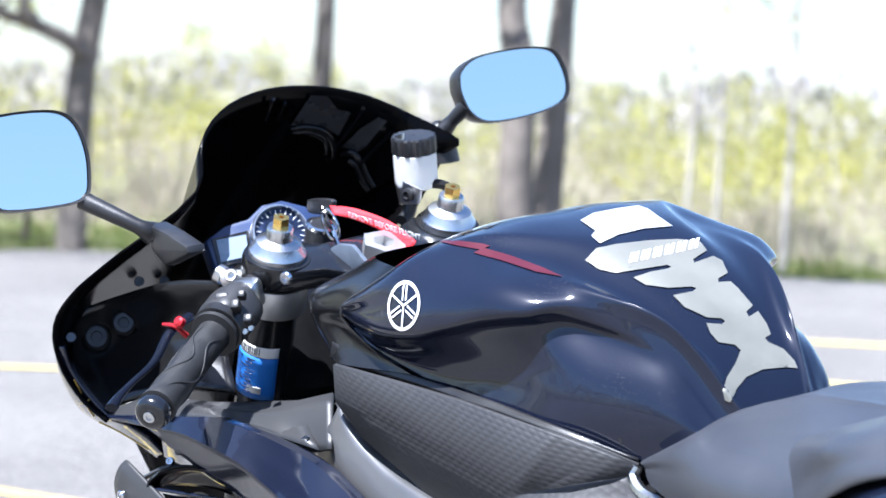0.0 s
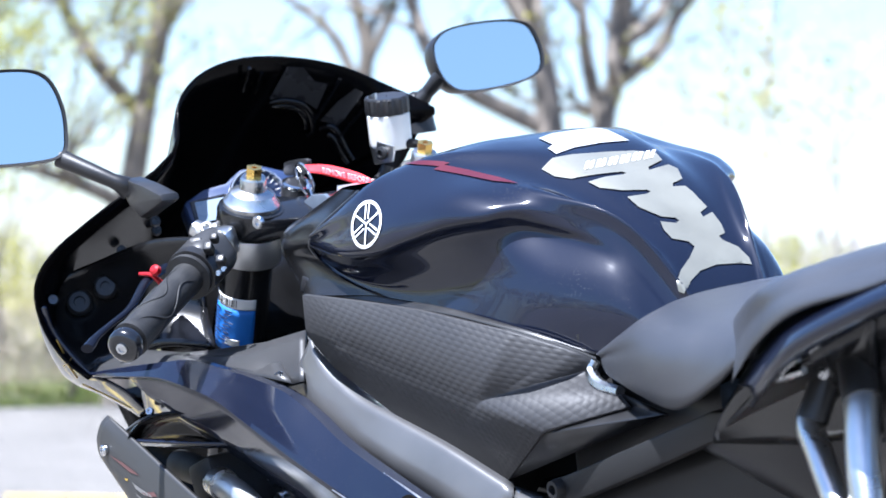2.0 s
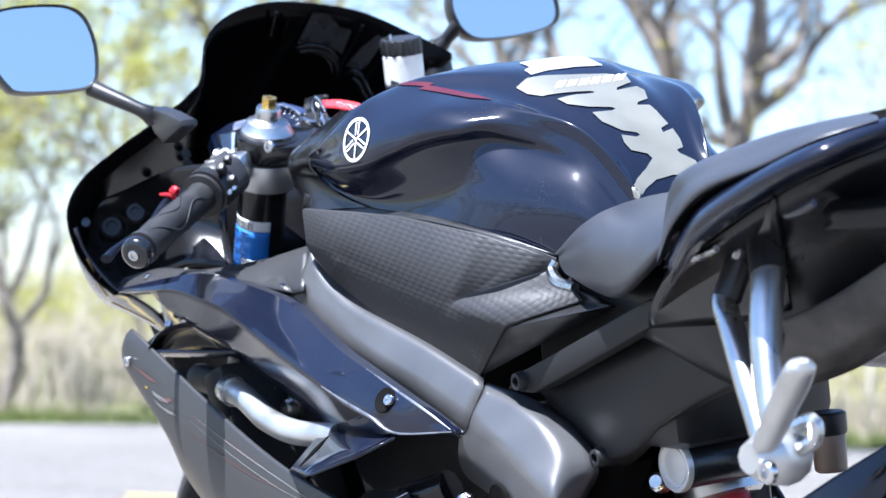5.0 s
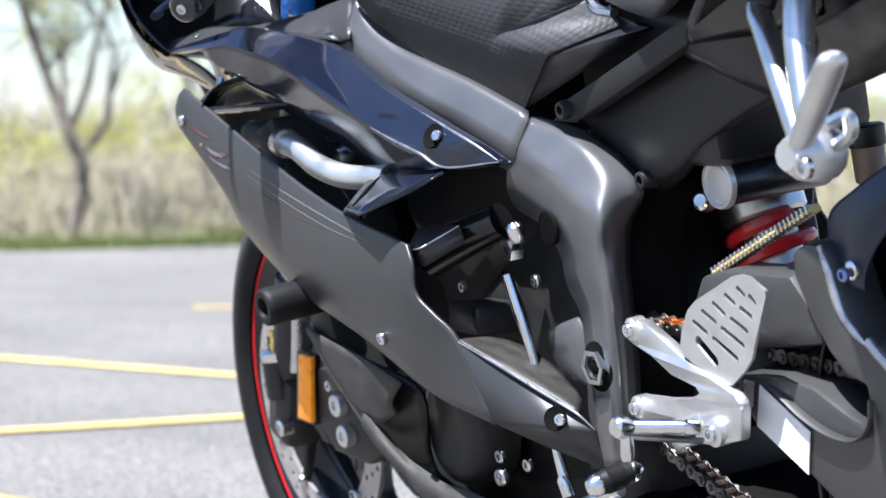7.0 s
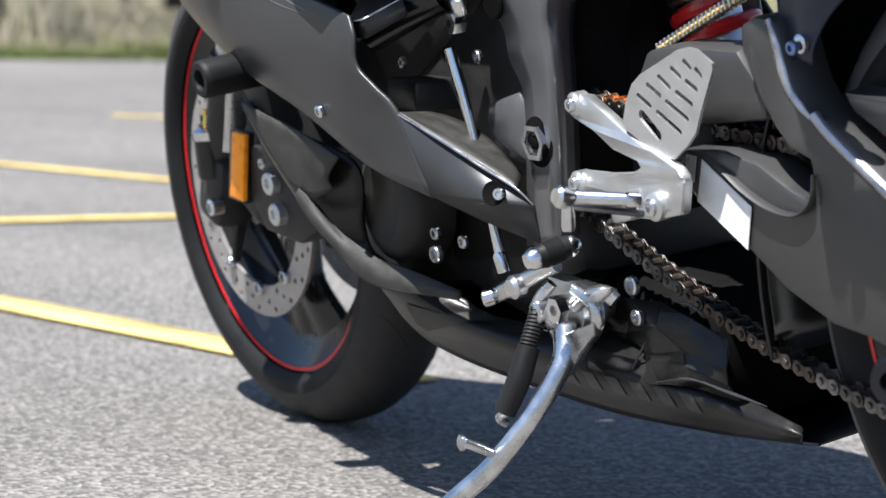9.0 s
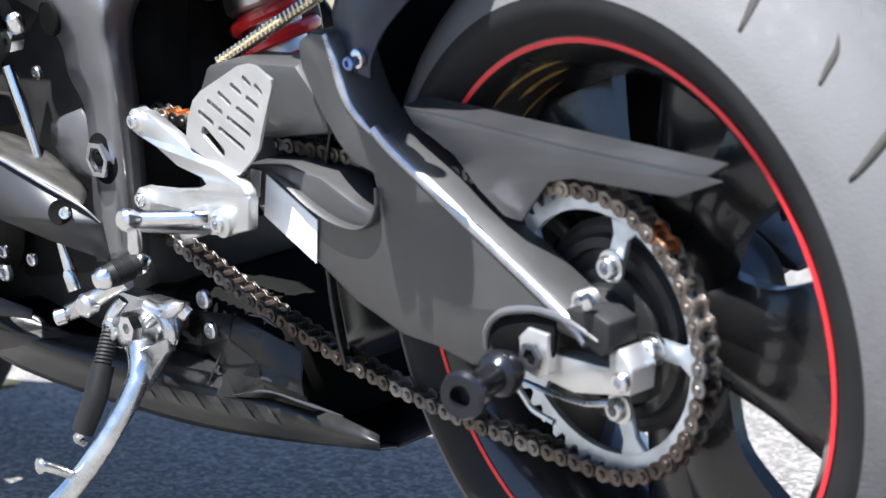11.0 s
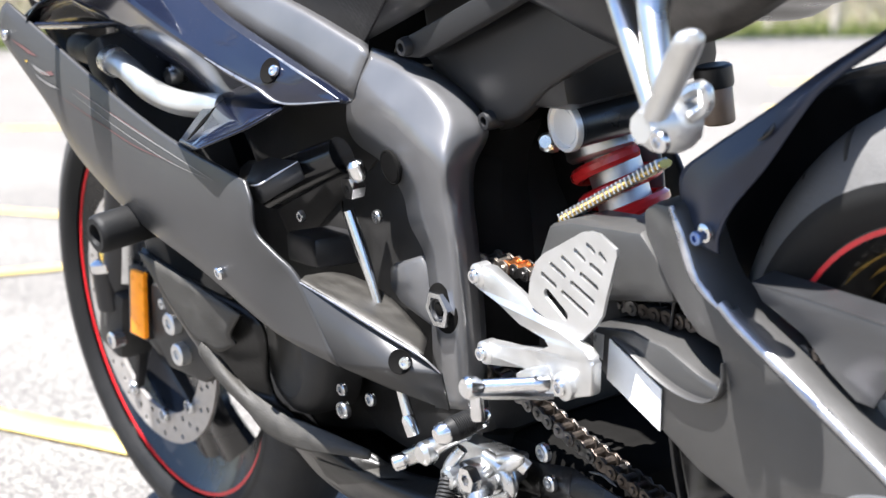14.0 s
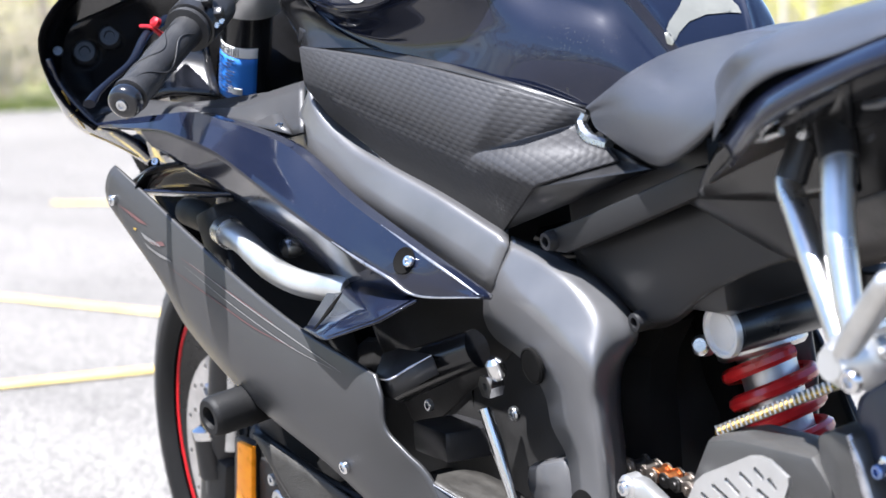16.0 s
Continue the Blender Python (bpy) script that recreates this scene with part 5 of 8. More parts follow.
part("arm_tip", plate([[(0.700, -0.137, 0.346), (0.732, -0.137, 0.346), (0.748, -0.137, 0.339), (0.745, -0.137, 0.320), (0.735, -0.137, 0.312), (0.718, -0.137, 0.321)]], .03, (0, 1, 0), .002), RAIL, bike, "dark tip of the swingarm")
# Proud near-black sheet: shade of the axle slot put into its colour
recess = part("axle_recess", plate([[(0.605, -0.137, 0.312), (0.610, -0.137, 0.323), (0.628, -0.137, 0.332), (0.661, -0.137, 0.337), (0.687, -0.137, 0.334), (0.682, -0.137, 0.310), (0.673, -0.137, 0.297), (0.639, -0.137, 0.290), (0.622, -0.137, 0.295), (0.608, -0.137, 0.302)]], .004, (0, 1, 0), .001), SHADE_BLACK, bike, "near-black sheet standing for the shaded axle slot")
part("recess_rim", tube([(0.600, -0.137, 0.302), (0.604, -0.137, 0.317), (0.614, -0.137, 0.328), (0.630, -0.137, 0.336), (0.659, -0.137, 0.341), (0.688, -0.137, 0.340), (0.713, -0.137, 0.333), (0.734, -0.137, 0.324)], [.0015, .0030, .0034, .0034, .0032, .0030, .0025, .001], 40, 8), FRAME, recess, "rounded rim of the axle slot")
part("axle_plate", plate([[(0.647, -0.141, 0.319), (0.658, -0.141, 0.327), (0.681, -0.141, 0.324), (0.676, -0.141, 0.292), (0.662, -0.141, 0.287), (0.644, -0.141, 0.294)]], .012, (0, 1, 0), .0015), MACHINED, recess, "pale square axle plate")
axle_nut = part("axle_nut", hexnut((0.661, -0.141, 0.305), LEFT, .0118, .004, .0072), GUARD, recess, "grey steel axle nut")
# Bore floor in the same shade colour
part("axle_bore", lathe([(.0072, .0005), (.0070, -.002), (0, -.002)], frame_of((0.663, -0.143, 0.306), LEFT), 20), SHADE_BLACK, axle_nut)
part("adjuster_boss", lathe([(.0095, -.01), (.0095, .003), (.008, .005), (.005, .005), (.0045, .003), (0, .003)], frame_of((0.703, -0.120, 0.347), LEFT), 24), MACHINED, bike)
bolt((0.728, -0.137, 0.352), (0, -.5, 1), .006, bike, CHROME, .008)
part("lower_bracket", tube([(0.614, -0.128, 0.281), (0.627, -0.128, 0.266), (0.638, -0.128, 0.255), (0.661, -0.128, 0.248)], .0024, 24, 8), STEEL, bike, "thin steel rod below the axle")
part("lower_bracket", tube([(0.606, -0.122, 0.278), (0.651, -0.122, 0.270), (0.691, -0.122, 0.267), (0.724, -0.122, 0.271)], [.0026, .0032, .0034, .0050, .0055], 24, 8, (1, .6)), STEEL, bike, "thin steel rod below the axle")
sp0, sp1 = Vector((0.635, -0.150, 0.292)), Vector((0.659, -0.215, 0.293))
d = sp1 - sp0
L = d.length
part("stand_spool", lathe([(.014, -.01), (.018, .0), (.0195, .006), (.018, .012), (.012, .018), (.012, L - .022), (.018, L - .014), (.0195, L - .004), (.017, L), (.009, L), (.008, L - .012), (0, L - .012)], frame_of(sp0, d), 28), mat("black_anodised_spool", (.035, .036, .042), .22, .8, .1), bike, "black anodised paddock stand spool")

# shock absorber
c = Vector((.209, -.062, .583))
part("shock_reservoir", lathe([(.0, -.115), (.018, -.115), (.0215, -.11), (.0215, -.004), (.0225, -.003), (.0225, .0)], frame_of(c, LEFT), 32), mat("black_anodised_reservoir", (.06, .063, .068), .3, .8, .1), bike, "black anodised shock reservoir")
part("reservoir_cap", lathe([(.0235, .0), (.0235, .004), (.0225, .006), (.0195, .006), (.0185, .002), (.0165, .002), (.016, .004), (0, .0045)], frame_of(c, LEFT), 40), mat("lacquered_bright_cap", (.8, .8, .79), .35, .6, .06, 30, .1, 600), bike, "bright aluminium reservoir cap")
s_top, s_bot = Vector((0.136, 0.030, 0.540)), Vector((0.153, 0.030, 0.477))
ax = (s_bot - s_top)
fm = frame_of(s_top, ax)
coil = [fm @ Vector((.036 * math.cos(a), .036 * math.sin(a), .012 + ax.length * 1.25 * i / 150)) for i in range(151) for a in [2 * math.pi * 3.3 * i / 150 + 1.5]]
part("shock_spring", tube(coil, .0068, 151, 8, smooth=False), RED_SPRING, bike, "red coil spring")
part("spring_collar", lathe([(.03, -.012), (.041, -.010), (.041, .004), (.037, .008), (.03, .008)], fm, 32), ALU, bike, "silver spring collar")
part("shock_body", lathe([(.026, -.03), (.026, .12), (.02, .12), (.02, .2)], fm, 24), MACHINED, bike)
for q, mm in (((0.202, -0.060, 0.610), GOLD), ((0.229, -0.050, 0.618), mat("teal_connector", (.03, .3, .28), .4)), ((0.173, -0.060, 0.565), STEEL)):
    part("shock_fitting", lathe([(.006, -.01), (.009, -.008), (.009, .006), (.006, .009), (0, .009)], frame_of(q, (.5, -.8, .3)), 12), mm, bike)
rb = Matrix.Translation((0.280, 0.050, 0.583))
part("rear_brake_reservoir", lathe([(.0125, -.018), (.0145, -.016), (.0155, .016), (.0145, .018)], rb, 20), mat("amber_clouded_reservoir", (.26, .17, .11), .35, 0, .1, 60, .05, 300), bike, "small clouded rear brake fluid reservoir")
part("rear_reservoir_cap", lathe([(.0165, .015), (.0175, .017), (.0175, .033), (.015, .035), (0, .035)], rb, 20), BLACK, bike, "black reservoir cap")

# ribbed guide above the swingarm
a, b = Vector((0.231, -0.095, 0.508)), Vector((0.389, -0.095, 0.570))
guide = part("ribbed_guide", tube([a, b], .0065, 4, 8, (1.1, .6)), GOLD, bike, "ribbed guide strip in silver and gold")
rib = block((.0022, .013, .009), Matrix.Identity(4), .0006)
me = bpy.data.meshes.new("rib")
rib.to_mesh(me)
rib.free()
me.materials.append(STEEL)
d = (b - a)
for i in range(24):
    ob = new("rib", me)
    ob.parent = guide
    ob.matrix_local = Matrix.Translation(a + d * (i + .5) / 24 + Vector((0, -.001, .001))) @ Matrix.Rotation(-math.atan2(d.z, d.x), 4, "Y")

# passenger footrest hanger
part("hanger_tube", tube([(0.438, -0.140, 0.776), (0.433, -0.155, 0.747), (0.451, -0.165, 0.726), (0.494, -0.185, 0.680), (0.528, -0.200, 0.644)], [.008, .011, .0105, .010, .010], 24, 14), ALU, bike, "satin aluminium passenger footrest hanger")
part("hanger_tube", tube([(0.474, -0.140, 0.799), (0.491, -0.155, 0.765), (0.508, -0.175, 0.723), (0.526, -0.190, 0.682), (0.542, -0.200, 0.645)], [.012, .0135, .0125, .011, .010], 24, 14), ALU, bike, "satin aluminium passenger footrest hanger")
part("hanger_sleeve", tube([(0.466, -0.135, 0.808), (0.492, -0.155, 0.766)], .0145, 6, 14), BLACK, bike)
part("hanger_sleeve", tube([(0.439, -0.138, 0.781), (0.435, -0.155, 0.747)], .0118, 6, 14), BLACK, bike)
part("folded_footrest", tube([(0.549, -0.215, 0.647), (0.590, -0.225, 0.681), (0.624, -0.234, 0.708), (0.633, -0.236, 0.716)], [.011, .0125, .0135, .012, .004], 20, 12, (1, .7)), MACHINED, bike, "folded bright passenger footrest")
part("footrest_clamp", lathe([(.010, -.03), (.021, -.026), (.024, -.012), (.021, .004), (.015, .014), (.012, .02), (0, .02)], frame_of((0.538, -0.205, 0.636), (.1, -1, .1)), 10), MACHINED, bike, "bright footrest clamp")
bolt((0.562, -0.222, 0.629), LEFT, .009, bike, CHROME)
part("clamp_hook", tube([(0.554, -0.190, 0.657), (0.570, -0.185, 0.662), (0.571, -0.185, 0.648), (0.559, -0.190, 0.640)], .006, 14, 8), STEEL, bike)
# Thin satin slivers that draw glints inside the tail
for q in ([(0.380, -0.140, 0.773), (0.398, -0.142, 0.777), (0.413, -0.143, 0.781)], [(0.336, -0.142, 0.776), (0.344, -0.143, 0.780), (0.351, -0.144, 0.784)], [(0.346, -0.134, 0.753), (0.353, -0.135, 0.759), (0.360, -0.136, 0.765)], [(0.493, -0.150, 0.813), (0.504, -0.151, 0.815), (0.515, -0.152, 0.818)]):
    part("tail_clip", tube(q, [.0008, .0020, .0008], 12, 6), SATIN, bike, "thin pale sliver drawn as a glint inside the tail")
part("tail_screw", lathe([(.018, 0), (.018, .004), (.012, .007), (0, .006)], frame_of((0.481, -0.118, 0.789), LEFT), 24), GUARD, bike)
part("tail_screw", lathe([(.007, 0), (.007, .004), (0, .005)], frame_of((0.451, -0.150, 0.785), LEFT), 14), STEEL, bike)
part("seat_lock", lathe([(.006, 0), (.006, .004), (0, .005)], frame_of((0.396, -0.140, 0.814), LEFT), 14), CHROME, bike)
part("tail_clip", tube([(0.418, -0.172, 0.780), (0.440, -0.175, 0.785), (0.457, -0.176, 0.789)], [.003, .0045, .003], 8, 8), STEEL, bike)
# Added grey metal bar that draws a highlight on the tail
part("tail_latch", tube([(0.562, -0.185, 0.815), (0.586, -0.188, 0.819), (0.598, -0.186, 0.824)], [.003, .004, .003], 8, 8), GUARD, bike)
part("hugger_bolt", lathe([(.008, 0), (.008, .004), (.005, .006), (0, .006)], frame_of((0.477, -0.128, 0.528), LEFT), 16), CHROME, bike)

# gold reflection on the inside of the rear rim, painted as coloured streaks
RIMSHEEN = mat("gold_brown_rim_sheen", (.34, .21, .045), .4, .2, .4, 90, .2, 300)
for a0, a1, r0, y0, wide in ((129, 100, .2085, -.0655, .0032), (124, 104, .2015, -.0530, .0036), (131, 112, .1955, -.0400, .0020)):
    arc = [(.69 + r0 * math.cos(radians(a)), y0, .315 + r0 * math.sin(radians(a))) for a in [a0 + (a1 - a0) * k / 12 for k in range(13)]]
    part("grease_streak", tube(arc, [.0004, wide, wide * .7, wide, .0004], 26, 8, (1, .4)), RIMSHEEN, bike)


# engine and what hangs on it
part("engine_block", block((.42, .22, .30), pose(-.14, 0, .40, 0, -8, 0), .03), DARK, bike, "dull black engine block")
part("crankcase", block((.24, .22, .20), pose(-.05, 0, .33, 0, 12, 0), .03), DARK, bike)
part("cylinder_head", block((.24, .24, .18), pose(-.18, 0, .56, 0, -30, 0), .03), DARK, bike)
part("airbox", block((.30, .22, .12), pose(-.06, 0, .78, 0, 8, 0), .03), BLACK, bike)
part("battery_box", block((.22, .18, .16), pose(.14, 0, .68, 0, 0, 0), .02), BLACK, bike)
part("radiator", block((.05, .40, .30), pose(-.40, 0, .52, 0, -18, 0), .006), DARK, bike, "black radiator")
c = (-0.185, -0.165, 0.348)
part("generator_cover", lathe([(.066, -.05), (.066, -.012), (.061, -.003), (.053, .003), (.044, .005), (.042, .004), (.02, .005), (0, .005)], frame_of(c, (-.1, -1, .05)), 40), DARK, bike, "round cast generator cover")
for q, r in (((-0.102, -0.155, 0.320), .007), ((-0.104, -0.155, 0.299), .0095), ((-0.174, -0.155, 0.294), .006), ((-0.058, -0.150, 0.315), .007), ((-0.017, -0.135, 0.497), .007), ((-0.156, -0.140, 0.486), .006), ((0.187, -0.120, 0.294), .009), ((0.187, -0.118, 0.264), .008)):
    bolt(q, LEFT, r, bike, STEEL)
part("clutch_side_cover", plate([[(0.002, -0.145, 0.454), (0.062, -0.145, 0.469), (0.072, -0.145, 0.448), (0.066, -0.145, 0.399), (0.012, -0.145, 0.417), (-0.004, -0.145, 0.432)]], .03, (0, 1, 0), .006), FRAME, bike, "grey sprocket cover")
part("relay_box", block((.07, .03, .06), frame_of((-0.133, -0.130, 0.455), (-.1, -1, .1)), .005), BLACK, bike, "black plastic coil box")
mount = part("engine_mount_cover", faceted([(-0.096, -0.228, 0.545), (-0.114, -0.206, 0.558), (-0.101, -0.196, 0.562), (-0.053, -0.192, 0.561), (-0.073, -0.226, 0.545), (-0.094, -0.228, 0.527), (-0.043, -0.194, 0.545), (-0.076, -0.224, 0.525)], [(0, 1, 2, 3, 4), (4, 3, 6, 7), (0, 4, 7, 5)], .0025), COVER, bike, "satin black engine mount cover", solid=.004)
# Pale tube that paints the cover's edge highlight
part("mount_edge", tube([(-0.089, -0.229, 0.543), (-0.070, -0.228, 0.545), (-0.064, -0.210, 0.552), (-0.051, -0.193, 0.561)], [.0006, .0012, .0012, .0005], 14, 8), WORN_LIT, mount)
part("mount_sleeve", tube([(-0.121, -0.190, 0.529), (-0.077, -0.175, 0.545), (-0.034, -0.155, 0.560)], [.022, .020, .018], 12, 20), GLOSS_IN, mount, "gloss black mount sleeve")
part("shift_nut", hexnut((0.008, -0.165, 0.536), LEFT, .011, .014, .004), CHROME, bike, "bright linkage nut")
part("shift_ball", lathe([(.006, 0), (.009, .006), (.008, .016), (.004, .02), (0, .02)], frame_of((0.021, -0.170, 0.544), (0, -.3, 1)), 16), CHROME, bike)
part("shift_rod", tube([(-0.020, -0.165, 0.509), (-0.008, -0.165, 0.473), (0.005, -0.165, 0.432), (0.020, -0.165, 0.363), (0.035, -0.165, 0.303)], [.006, .0065, .0042, .0042, .0062], 30, 10), CHROME, bike, "bright shift rod")
part("rod_end", lathe([(.007, 0), (.007, .016), (.005, .02), (0, .02)], frame_of((0.036, -0.165, 0.298), (-.2, -.1, 1)), 12), CHROME, bike)
part("lower_ledge", loft([[(-0.052, -0.205, 0.450), (-0.059, -0.170, 0.444), (-0.039, -0.152, 0.434), (0.002, -0.148, 0.420), (0.057, -0.148, 0.389)], [(-0.016, -0.231, 0.457), (0.016, -0.214, 0.435), (0.047, -0.202, 0.417), (0.073, -0.190, 0.401), (0.098, -0.180, 0.386)]], 20, 6), LEDGE, bike, "rough top ledge of the lower fairing", solid=.003)
# Coloured shade-black so no sun shows in the space behind the stand
part("collector_box", block((.26, .20, .12), pose(.12, .02, .22, 0, 4, 0), .03), SHADE_BLACK, bike, "exhaust collector box coloured near-black for the shade around it")
crumple = [[(0.069, -0.100, 0.270), (0.158, -0.112, 0.276), (0.202, -0.104, 0.277), (0.266, -0.116, 0.271), (0.301, -0.104, 0.254)],
           [(0.093, -0.112, 0.243), (0.137, -0.100, 0.238), (0.216, -0.122, 0.259), (0.232, -0.106, 0.236), (0.313, -0.118, 0.233)],
           [(0.062, -0.104, 0.206), (0.150, -0.124, 0.207), (0.174, -0.108, 0.224), (0.268, -0.128, 0.231), (0.303, -0.110, 0.214)],
           [(0.055, -0.112, 0.187), (0.140, -0.118, 0.192), (0.224, -0.130, 0.209), (0.256, -0.114, 0.207), (0.328, -0.118, 0.206)]]
cover = part("crumpled_cover", faceted([p for row in crumple for p in row], [(r * 5 + c, r * 5 + c + 1, r * 5 + c + 6, r * 5 + c + 5) for r in range(3) for c in range(4)], .0015), BELLY, bike, "crumpled black plastic cover beside the belly pan", solid=.002, sharp=30)
# Satin tubes along the torn folds paint their lit edges pale
for q in ([(0.126, -0.124, 0.194), (0.168, -0.126, 0.206), (0.178, -0.120, 0.222), (0.192, -0.116, 0.243)], [(0.224, -0.132, 0.211), (0.276, -0.130, 0.221), (0.321, -0.124, 0.215), (0.372, -0.120, 0.209)], [(0.248, -0.118, 0.285), (0.270, -0.119, 0.286), (0.286, -0.117, 0.278)]):
    part("torn_edge", tube(q, [.0004, .0014, .0010, .0016, .0004], 24, 6), SATIN, cover, "torn plastic edge drawn pale where it is lit")

# rearset: brackets, heel plate, footrest, lever
bracket = part("rearset_bracket", plate([[(0.154, -0.152, 0.468), (0.169, -0.152, 0.474), (0.186, -0.152, 0.473), (0.225, -0.158, 0.460), (0.256, -0.158, 0.445), (0.302, -0.166, 0.434), (0.337, -0.166, 0.422), (0.346, -0.166, 0.412), (0.337, -0.166, 0.381), (0.298, -0.166, 0.373), (0.260, -0.166, 0.372), (0.241, -0.158, 0.382), (0.229, -0.158, 0.388), (0.159, -0.152, 0.380), (0.144, -0.152, 0.383), (0.144, -0.152, 0.394), (0.167, -0.152, 0.403), (0.222, -0.158, 0.406), (0.268, -0.166, 0.412), (0.283, -0.166, 0.418), (0.279, -0.166, 0.423), (0.232, -0.158, 0.428), (0.201, -0.158, 0.444), (0.164, -0.152, 0.451), (0.151, -0.152, 0.458)]], .012, (0, 1, 0), .0025), MACHINED, bike, "machined aluminium rearset bracket with two slim arms")
for q, r in zip([(0.170, -0.154, 0.465), (0.164, -0.155, 0.393), (0.304, -0.170, 0.386)], (.0095, .0095, .0110)):
    part("rearset_boss", lathe([(r * 1.15, -.012), (r * 1.15, .0), (r * .9, .002), (r * .5, .002)], frame_of(q, LEFT), 20), MACHINED, bracket)
    bolt(Vector(q) + Vector((0, -.001, 0)), LEFT, r * .72, bracket, CHROME, .005)
part("peg_clevis", block((.030, .022, .026), Matrix.Translation((0.262, -0.168, 0.383)) @ pose(0, 0, 0, 0, -12, 0), .004), MACHINED, bracket)
heel = [(0.255, -0.160, 0.455), (0.263, -0.160, 0.474), (0.275, -0.160, 0.490), (0.289, -0.160, 0.499), (0.317, -0.160, 0.510), (0.349, -0.160, 0.523), (0.362, -0.160, 0.525), (0.374, -0.160, 0.524), (0.387, -0.160, 0.517), (0.395, -0.160, 0.513), (0.395, -0.160, 0.508), (0.372, -0.160, 0.470), (0.363, -0.160, 0.453), (0.349, -0.160, 0.441), (0.329, -0.160, 0.428), (0.316, -0.160, 0.427), (0.284, -0.160, 0.438), (0.261, -0.160, 0.448)]


def slot(a, b, r):
    a, b = Vector(a), Vector(b)
    d = (b - a).normalized()
    w = d.cross(Vector((0, 1, 0))).normalized()
    out = []
    for c_, s in ((b, 1), (a, -1)):
        for k in range(7):
            t = -math.pi / 2 + math.pi * k / 6
            out.append(c_ + r * s * (math.cos(t) * d + math.sin(t) * w))
    return out


slots = [slot(a, b, .0026) for a, b in zip([(0.356, -0.160, 0.513), (0.372, -0.160, 0.507), (0.337, -0.160, 0.506), (0.357, -0.160, 0.496), (0.317, -0.160, 0.498), (0.341, -0.160, 0.486), (0.299, -0.160, 0.490), (0.325, -0.160, 0.477), (0.283, -0.160, 0.480), (0.310, -0.160, 0.467)], [(0.363, -0.160, 0.508), (0.377, -0.160, 0.502), (0.347, -0.160, 0.500), (0.369, -0.160, 0.490), (0.330, -0.160, 0.490), (0.360, -0.160, 0.477), (0.315, -0.160, 0.482), (0.352, -0.160, 0.464), (0.299, -0.160, 0.472), (0.340, -0.160, 0.452)])]
slots.append(slot(*[(0.286, -0.160, 0.463), (0.307, -0.160, 0.447)], .0050))
part("heel_plate", plate([heel] + slots, .003, (0, 1, 0)), MACHINED, bike, "slotted aluminium heel plate")
part("heel_plate_mount", plate([[(0.260, -0.157, 0.445), (0.319, -0.157, 0.420), (0.330, -0.157, 0.427), (0.321, -0.157, 0.430), (0.269, -0.157, 0.449)]], .006, (0, 1, 0), .001), DARK, bracket)
peg0, peg1 = Vector((0.318, -0.195, 0.398)), Vector((0.316, -0.275, 0.416))
d = peg1 - peg0
L = d.length
prof = [(.007, 0), (.007, .01)]
for k in range(20):
    h = .014 + (L - .03) * k / 20
    prof += [(.0050, h), (.0062, h + (L - .03) / 40)]
prof += [(.0062, L - .016), (.0092, L - .011), (.0095, L - .003), (.007, L), (0, L)]
part("footrest", lathe(prof, frame_of(peg0, d), 20), CHROME, bike, "knurled bright metal footrest")
part("footrest_bar", tube([peg0 + Vector((.0, .004, -.012)), peg1 + Vector((0, .004, -.008))], .0035, 4, 8), CHROME, bike)
part("footrest_feeler", lathe([(.0055, 0), (.0062, .018), (.005, .022), (0, .022)], frame_of(Vector((0.314, -0.262, 0.406)), (0, -.1, -1)), 14), CHROME, bike)
lev0, lev1 = Vector((0.167, -0.210, 0.334)), Vector((0.171, -0.175, 0.339))
d = lev1 - lev0
L = d.length
prof = [(.008, 0), (.0105, .002), (.0108, .006)]
for k in range(10):
    h = .008 + (L - .016) * k / 10
    prof += [(.0118, h + .0004), (.0118, h + (L - .016) / 16), (.0106, h + (L - .016) / 12)]
prof += [(.0105, L - .004), (.010, L), (0, L)]
part("shift_peg", lathe(prof, frame_of(lev0, d), 20), RUBBER, bike, "ribbed black rubber shift peg")
for q, w in ((lev0, -d), (lev1, d)):
    part("shift_peg_cap", lathe([(.0105, -.002), (.0105, .004), (.007, .009), (0, .0095)], frame_of(q, w), 18), CHROME, bike)
part("shift_lever", tube([(0.031, -0.175, 0.277), (0.071, -0.170, 0.292), (0.101, -0.165, 0.305), (0.123, -0.160, 0.313)], [.008, .010, .007, .0065], 16, 12), ALU, bike, "aluminium shift lever")
part("lever_pivot", lathe([(.009, 0), (.0115, .003), (.0115, .012), (.008, .016), (0, .016)], frame_of((0.076, -0.170, 0.291), LEFT), 20), ALU, bike)
part("lever_end", lathe([(.006, 0), (.0085, .003), (.0085, .012), (.005, .014), (0, .014)], frame_of((0.038, -0.178, 0.278), (-.6, -1, -.2)), 16), CHROME, bike)

# side stand
part("stand_bracket", plate([[(0.061, -0.135, 0.292), (0.104, -0.135, 0.289), (0.155, -0.135, 0.287), (0.145, -0.135, 0.261), (0.107, -0.135, 0.238), (0.056, -0.135, 0.228), (0.042, -0.135, 0.254)]], .02, (0, 1, 0), .004), STEEL, bike, "zinc plated side stand bracket")
part("stand_pivot", lathe([(.019, -.02), (.019, .006), (.012, .008), (.012, .016), (.008, .018), (0, .018)], frame_of((0.101, -0.150, 0.261), LEFT), 20), STEEL, bike)
part("stand_hook", tube([(0.124, -0.145, 0.271), (0.149, -0.147, 0.285), (0.175, -0.145, 0.290), (0.184, -0.140, 0.283)], [.006, .008, .007], 14, 10), ALU, bike)
foot_top = Vector((0.111, -0.150, 0.250))
